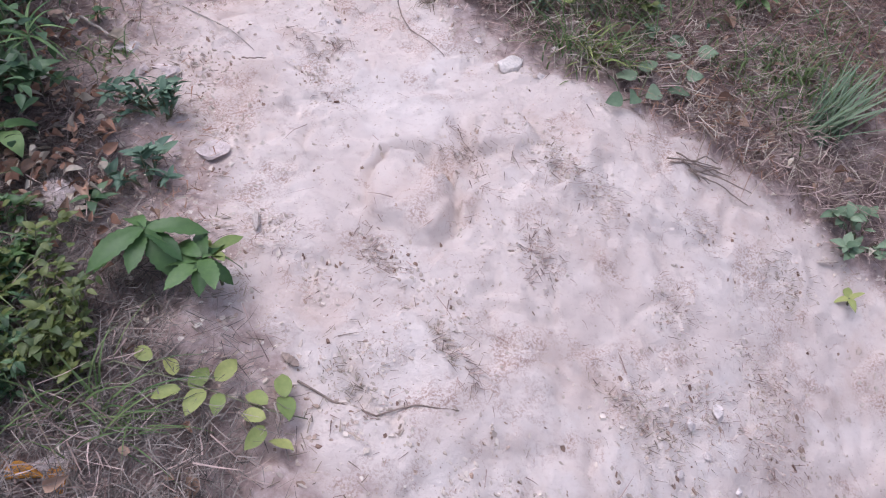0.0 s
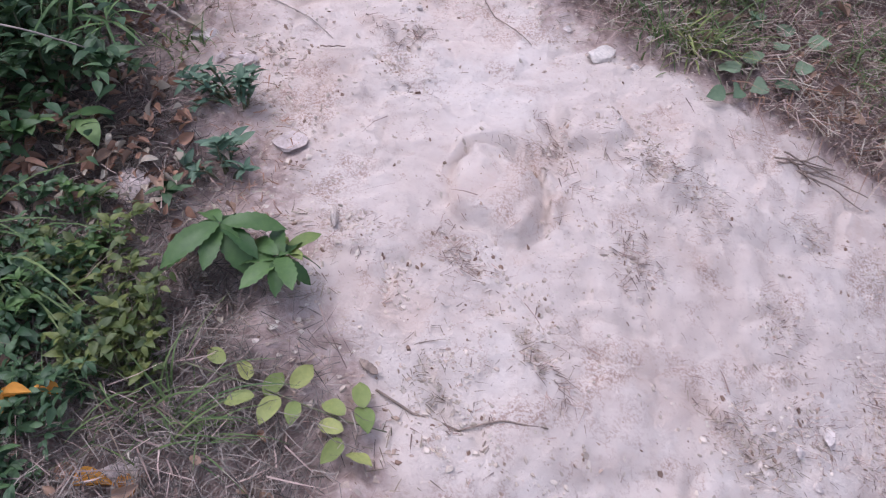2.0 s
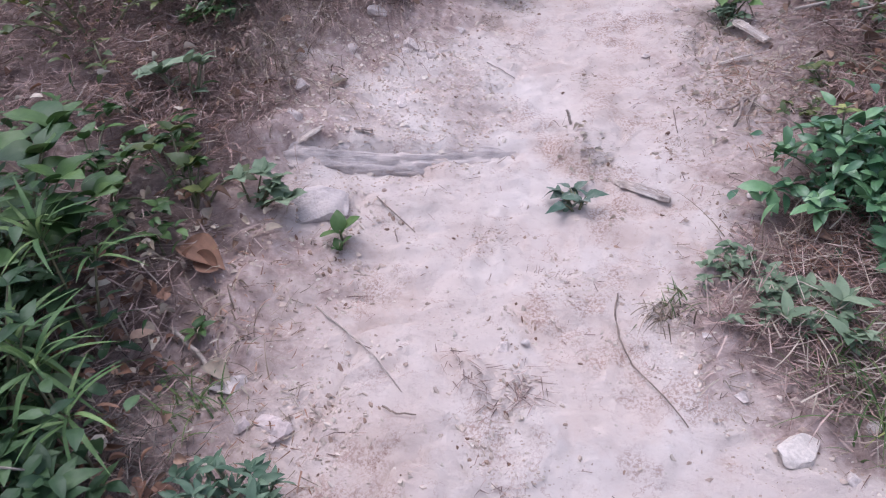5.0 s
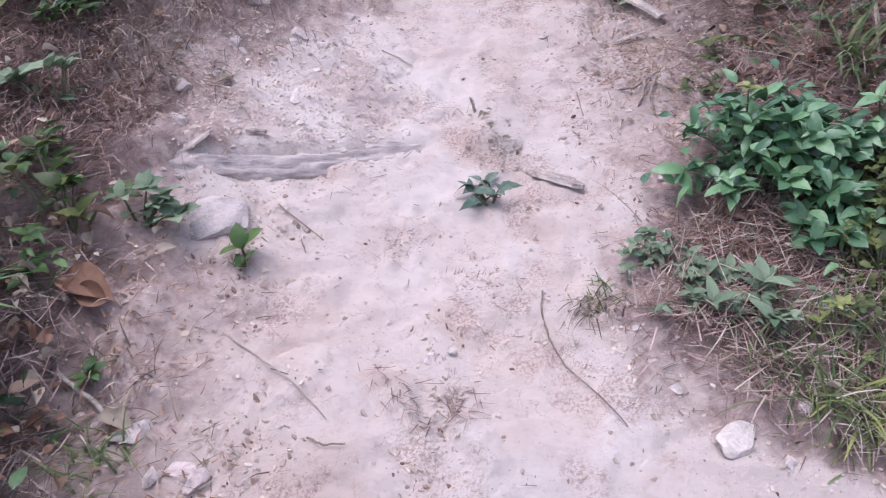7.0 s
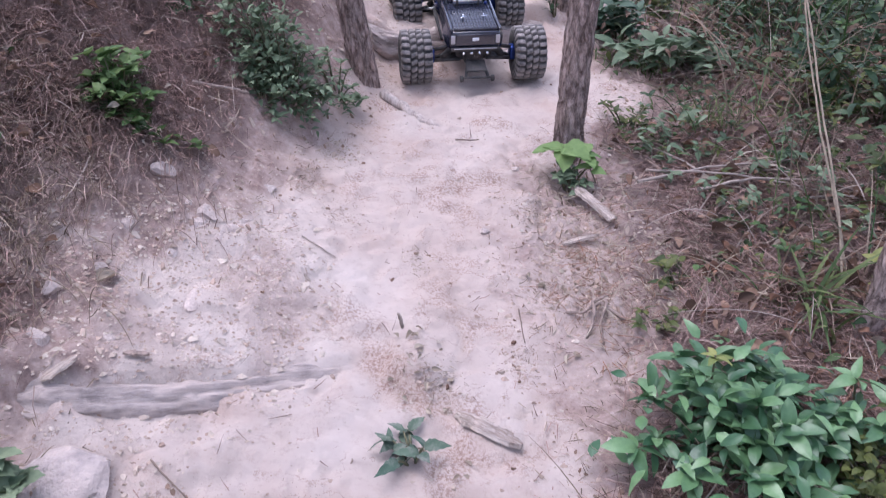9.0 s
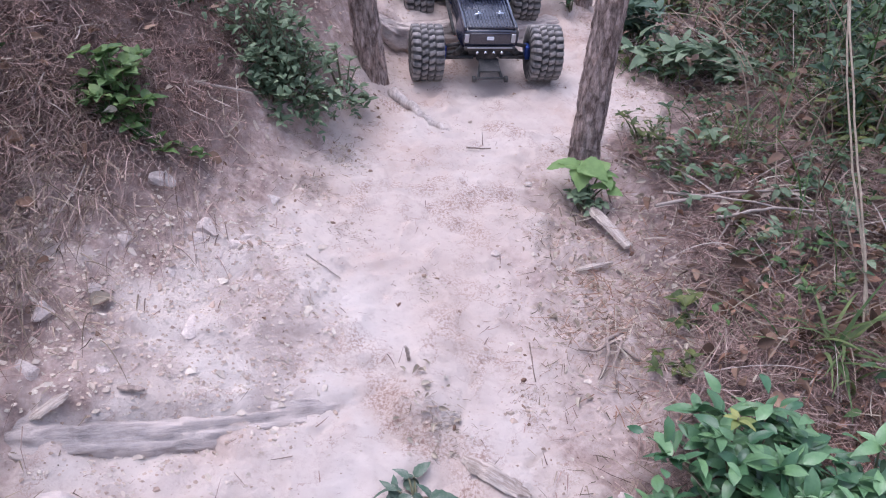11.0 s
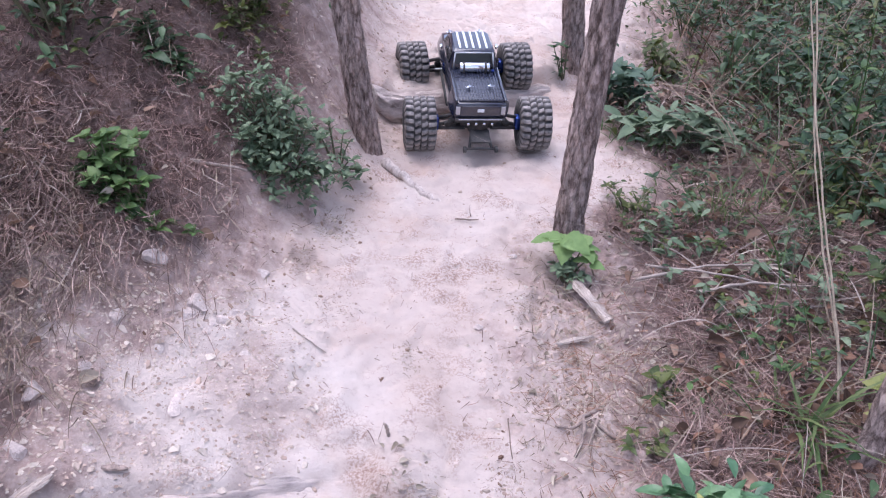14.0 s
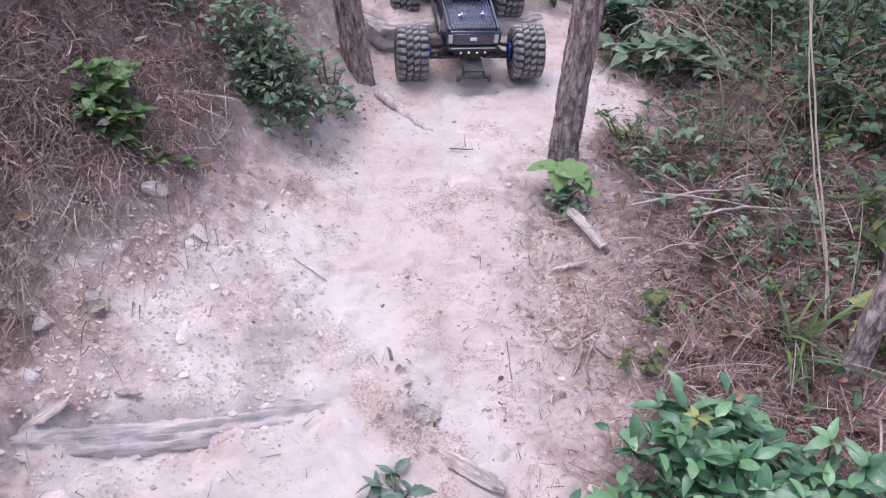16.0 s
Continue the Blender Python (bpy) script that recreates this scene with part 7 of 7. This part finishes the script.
GRIT = leaf_material("pale_grit", (0.45, 0.365, 0.325), (0.62, 0.525, 0.475), 0.9, 0.0)
DARK_GRIT = leaf_material("brown_soil_crumb", (0.33, 0.238, 0.205), (0.54, 0.425, 0.372), 0.95, 0.0)
grit(150000, 530, lambda x, y: 0.10 * scuffed(x, y) + 0.28 * rubble(x, y) + 0.3 * patchy(x, y), (0.0012, 0.0056), GRIT, "fine pale grit on the trail")
grit(120000, 531, lambda x, y: 0.06 * scuffed(x, y) + 0.40 * rubble(x, y) + 0.16 * off_trail(x, y) + 0.4 * patchy(x, y), (0.0015, 0.0058), DARK_GRIT, "brown soil crumbs on the trail")
SLOPE, NEAR = (-1.15, 0.0, 2.5, 3.7), (-0.6, 1.5, 1.15, 2.7)
grit(1100, 532, lambda x, y: 0.9 * rubble(x, y), (0.003, 0.013), GRIT, "loose pale pebbles on the rubble slope", 3.0, SLOPE)
grit(13000, 537, lambda x, y: 0.9 * rubble(x, y), (0.0012, 0.0055), GRIT, "fine pale crumbs on the rubble slope", 2.5, SLOPE)
grit(13000, 538, lambda x, y: 0.8 * rubble(x, y), (0.0012, 0.0055), DARK_GRIT, "fine brown crumbs on the rubble slope", 2.5, SLOPE)
grit(70000, 539, lambda x, y: smooth(-0.1, 0.05, trail_side(x, y)) * (0.05 + 0.45 * smooth(0.1, 0.6, grain(x, y, 7, 67))), (0.0009, 0.0036), GRIT, "fine pale grit strewn over the clay", 2.5, NEAR)
grit(70000, 540, lambda x, y: smooth(-0.1, 0.05, trail_side(x, y)) * (0.003 + 0.22 * smooth(0.2, 0.6, grain(x, y, 7, 67))), (0.0009, 0.0034), DARK_GRIT, "fine brown grit strewn over the clay", 2.5, NEAR)
grit(120000, 541, lambda x, y: np.minimum(0.35, 0.35 * patchy(x, y)), (0.0010, 0.0042), DARK_GRIT, "loose crumbs in the scuffed patches", 2.5, (-0.55, 0.95, 1.4, 3.75))
grit(14000, 533, lambda x, y: 0.9 * smooth(0.30, 0.55, grain(x, y, 6.5, 62)) * smooth(-0.1, 0.05, trail_side(x, y)), (0.0016, 0.0055), DARK_GRIT, "drifts of loose crumbs on the trail", 3.0)
grit(42000, 534, lambda x, y: 0.8 * smooth(-0.24, -0.08, trail_side(x, y) + bare_margin(x, y)) * smooth(0.12, -0.02, trail_side(x, y)), (0.0018, 0.0085), DARK_GRIT, "crumbling soil on the bare cut bank", 2.5)
grit(30000, 536, lambda x, y: 0.6 * smooth(-0.24, -0.08, trail_side(x, y) + bare_margin(x, y)) * smooth(0.12, -0.02, trail_side(x, y)), (0.0018, 0.0085), GRIT, "pale crumbs along the trail's edges", 2.5)
grit(3500, 535, lambda x, y: 0.9 * smooth(1.2, 0.4, np.hypot((x + 0.14) / 0.09, (y - 2.97) / 0.11)) + 0.8 * smooth(1.2, 0.3, np.hypot((x - 0.53) / 0.16, (y - 1.56) / 0.12)), (0.0025, 0.009), GRIT, "small heap of loose clods", 2.0)
grit(60000, 542, lambda x, y: np.minimum(0.5, 0.5 * patchy(x, y)), (0.0012, 0.0060), GRIT, "loose pale pebbles in the scuffed patches", 3.0, (-0.55, 0.95, 1.4, 3.75))


# broken plates of clay, bark and stone, larger than the grit
def chips(n0, seed, keep, size, mat, label, power=2.0, box_=(-1.15, 1.4, 1.1, 4.9)):
    x, y, r = scatter(n0, seed, keep, box_)
    n = len(x)
    th = np.linspace(0, 2 * math.pi, 5, endpoint=False)[None] + r.uniform(-0.4, 0.4, (n, 5)) + r.uniform(0, 6.283, (n, 1))
    s = size[0] + (size[1] - size[0]) * r.uniform(0, 1, n) ** power
    rad = s[:, None] * r.uniform(0.65, 1.15, (n, 5))
    slim, turn = r.uniform(0.35, 0.9, n)[:, None], r.uniform(0, 6.283, n)[:, None]
    a, b = rad * np.cos(th), rad * np.sin(th) * slim
    px, py = a * np.cos(turn) - b * np.sin(turn), a * np.sin(turn) + b * np.cos(turn)
    tx, ty = r.normal(0, 0.28, n)[:, None], r.normal(0, 0.28, n)[:, None]
    thick = (s * r.uniform(0.22, 0.6, n))[:, None]
    z = rise(x[:, None] + px, y[:, None] + py) + px * tx + py * ty
    low = np.stack([x[:, None] + px, y[:, None] + py, z - 0.5 * thick], -1)
    high = np.stack([x[:, None] + 0.82 * px, y[:, None] + 0.82 * py, z + thick], -1)
    verts = np.concatenate([low, high], 1).reshape(-1, 3)
    base = 10 * np.arange(n)[:, None]
    faces = [tuple(f) for f in base + np.arange(5, 10)[None]]
    for k in range(5):
        q = np.array((k, (k + 1) % 5, 5 + (k + 1) % 5, 5 + k))
        faces += [tuple(f) for f in base + q[None]]
    return stuff("chips", label, "gravel", mesh_of("chips", verts, faces, mat, True))


def worn(x, y):
    """Where loose chips gather on the trail."""
    return (1 - 0.80 * smooth(2.6, 3.0, y)) * smooth(-0.06, 0.06, trail_side(x, y)) * (0.03 + smooth(0.25, 0.7, grain(x, y, 6, 71)) * smooth(-0.3, 0.4, grain(x, y, 2.3, 72)))


def rim_band(x, y):
    return smooth(-0.26, -0.10, trail_side(x, y) + 0.6 * bare_margin(x, y)) * smooth(0.08, -0.03, trail_side(x, y))


def near_worn(x, y):
    """Finer wear on the lower trail, in drifts and streaks down the slope."""
    drift = smooth(0.05, 0.55, grain(x * 1.5 + 0.3 * y, y, 9, 73)) * smooth(-0.35, 0.35, grain(x, y, 3.1, 74))
    return smooth(-0.05, 0.05, trail_side(x, y)) * (0.05 + 0.95 * drift)


TAN_BIT = leaf_material("tan_wood_bit", (0.32, 0.22, 0.18), (0.60, 0.47, 0.41), 0.9, 0.0)
BARK_BIT = leaf_material("reddish_bark_bit", (0.15, 0.085, 0.065), (0.42, 0.30, 0.245), 0.9, 0.0)
CLAY_BIT = leaf_material("dull_clay_bit", (0.40, 0.315, 0.275), (0.62, 0.515, 0.462), 0.95, 0.0)
chips(26000, 550, lambda x, y: 0.42 * worn(x, y) + 0.12 * rim_band(x, y) + np.minimum(0.45, 0.35 * patchy(x, y)), (0.0022, 0.0085), CLAY_BIT, "flat pale clay chips loose on the trail")
chips(16000, 551, lambda x, y: 0.22 * worn(x, y) + 0.28 * rim_band(x, y) + np.minimum(0.4, 0.35 * patchy(x, y)), (0.0020, 0.0075), BARK_BIT, "reddish bark crumbs loose on the trail")
chips(900, 552, lambda x, y: 0.8 * rubble(x, y), (0.0025, 0.010), DARK_GRIT, "flat brownish rock chips on the rubble slope", 3.0, SLOPE)
chips(600, 554, lambda x, y: 0.8 * rubble(x, y), (0.0025, 0.011), GRIT, "flat pale rock chips on the rubble slope", 3.0, SLOPE)
chips(9000, 553, lambda x, y: 0.7 * smooth(1.1, 0.4, np.hypot((x - 0.23) / 0.17, (y - 3.30) / 0.27)), (0.0022, 0.0080), TAN_BIT, "tan wood and bark chips strewn at the litter's edge", 2.0, (0.0, 0.5, 2.9, 3.7))


# tangles of root threads washed into the gullies
def root_run(points, count, length, label, mat, seed, wide=0.016):
    r = np.random.default_rng(seed)
    pts = np.array(points)
    k = r.uniform(0, len(pts) - 1.001, count)
    i = k.astype(int)
    p = pts[i] + (pts[i + 1] - pts[i]) * (k - i)[:, None] + r.normal(0, wide, (count, 2))
    d = pts[i + 1] - pts[i]
    turn = np.arctan2(d[:, 1], d[:, 0]) + r.normal(0, 0.9, count)
    ribbon = strips(p[:, 0], p[:, 1], rise(p[:, 0], p[:, 1]) + r.uniform(0.001, 0.004, count), turn, r.normal(0, 0.08, count), length * r.uniform(0.4, 1.2, count), r.uniform(0.0009, 0.0022, count), r.normal(0, 0.4, count), r.uniform(-0.5, 0.5, count), 5)
    return stuff("root_threads", label, "roots", bend(ribbon, 4, mat, "root_threads", "", ""))


for k, run in enumerate((((0.105, 2.125), (0.125, 2.06), (0.165, 1.96), (0.19, 1.91)), ((-0.055, 1.83), (-0.035, 1.77), (0.005, 1.70)), ((0.26, 1.87), (0.275, 1.81), (0.26, 1.74)), ((0.24, 2.02), (0.33, 2.00), (0.38, 1.96)), ((0.09, 1.58), (0.14, 1.54), (0.15, 1.50)), ((-0.30, 2.36), (-0.24, 2.33), (-0.20, 2.29)), ((-0.16, 2.36), (-0.15, 2.31)))):
    root_run(run, 60, 0.034, "reddish root threads washed into the clay", NEEDLE, 570 + k)

chips(90000, 555, lambda x, y: 0.48 * near_worn(x, y), (0.0012, 0.0066), CLAY_BIT, "small pale clay crumbs strewn over the lower trail", 2.6, NEAR)
chips(30000, 556, lambda x, y: 0.30 * near_worn(x, y), (0.0012, 0.0055), BARK_BIT, "small reddish bark crumbs strewn over the lower trail", 2.6, NEAR)
x, y, r = scatter(9000, 557, lambda x, y: 0.45 * near_worn(x, y) + 0.5 * rim_band(x, y), (-0.6, 1.5, 1.15, 3.6))
n = len(x)
pts = strips(x, y, rise(x, y) + r.uniform(0.001, 0.004, n), r.uniform(0, 6.283, n), r.normal(0, 0.07, n), 0.008 + 0.034 * r.uniform(0, 1, n) ** 2, r.uniform(0.0010, 0.0022, n), r.normal(0, 0.25, n), r.uniform(-0.6, 0.6, n), 4)
stuff("twig_litter", "short dark needles and stalks lying on the clay", "litter", bend(pts, 3, BROWN_NEEDLE, "twig_litter", "", ""))
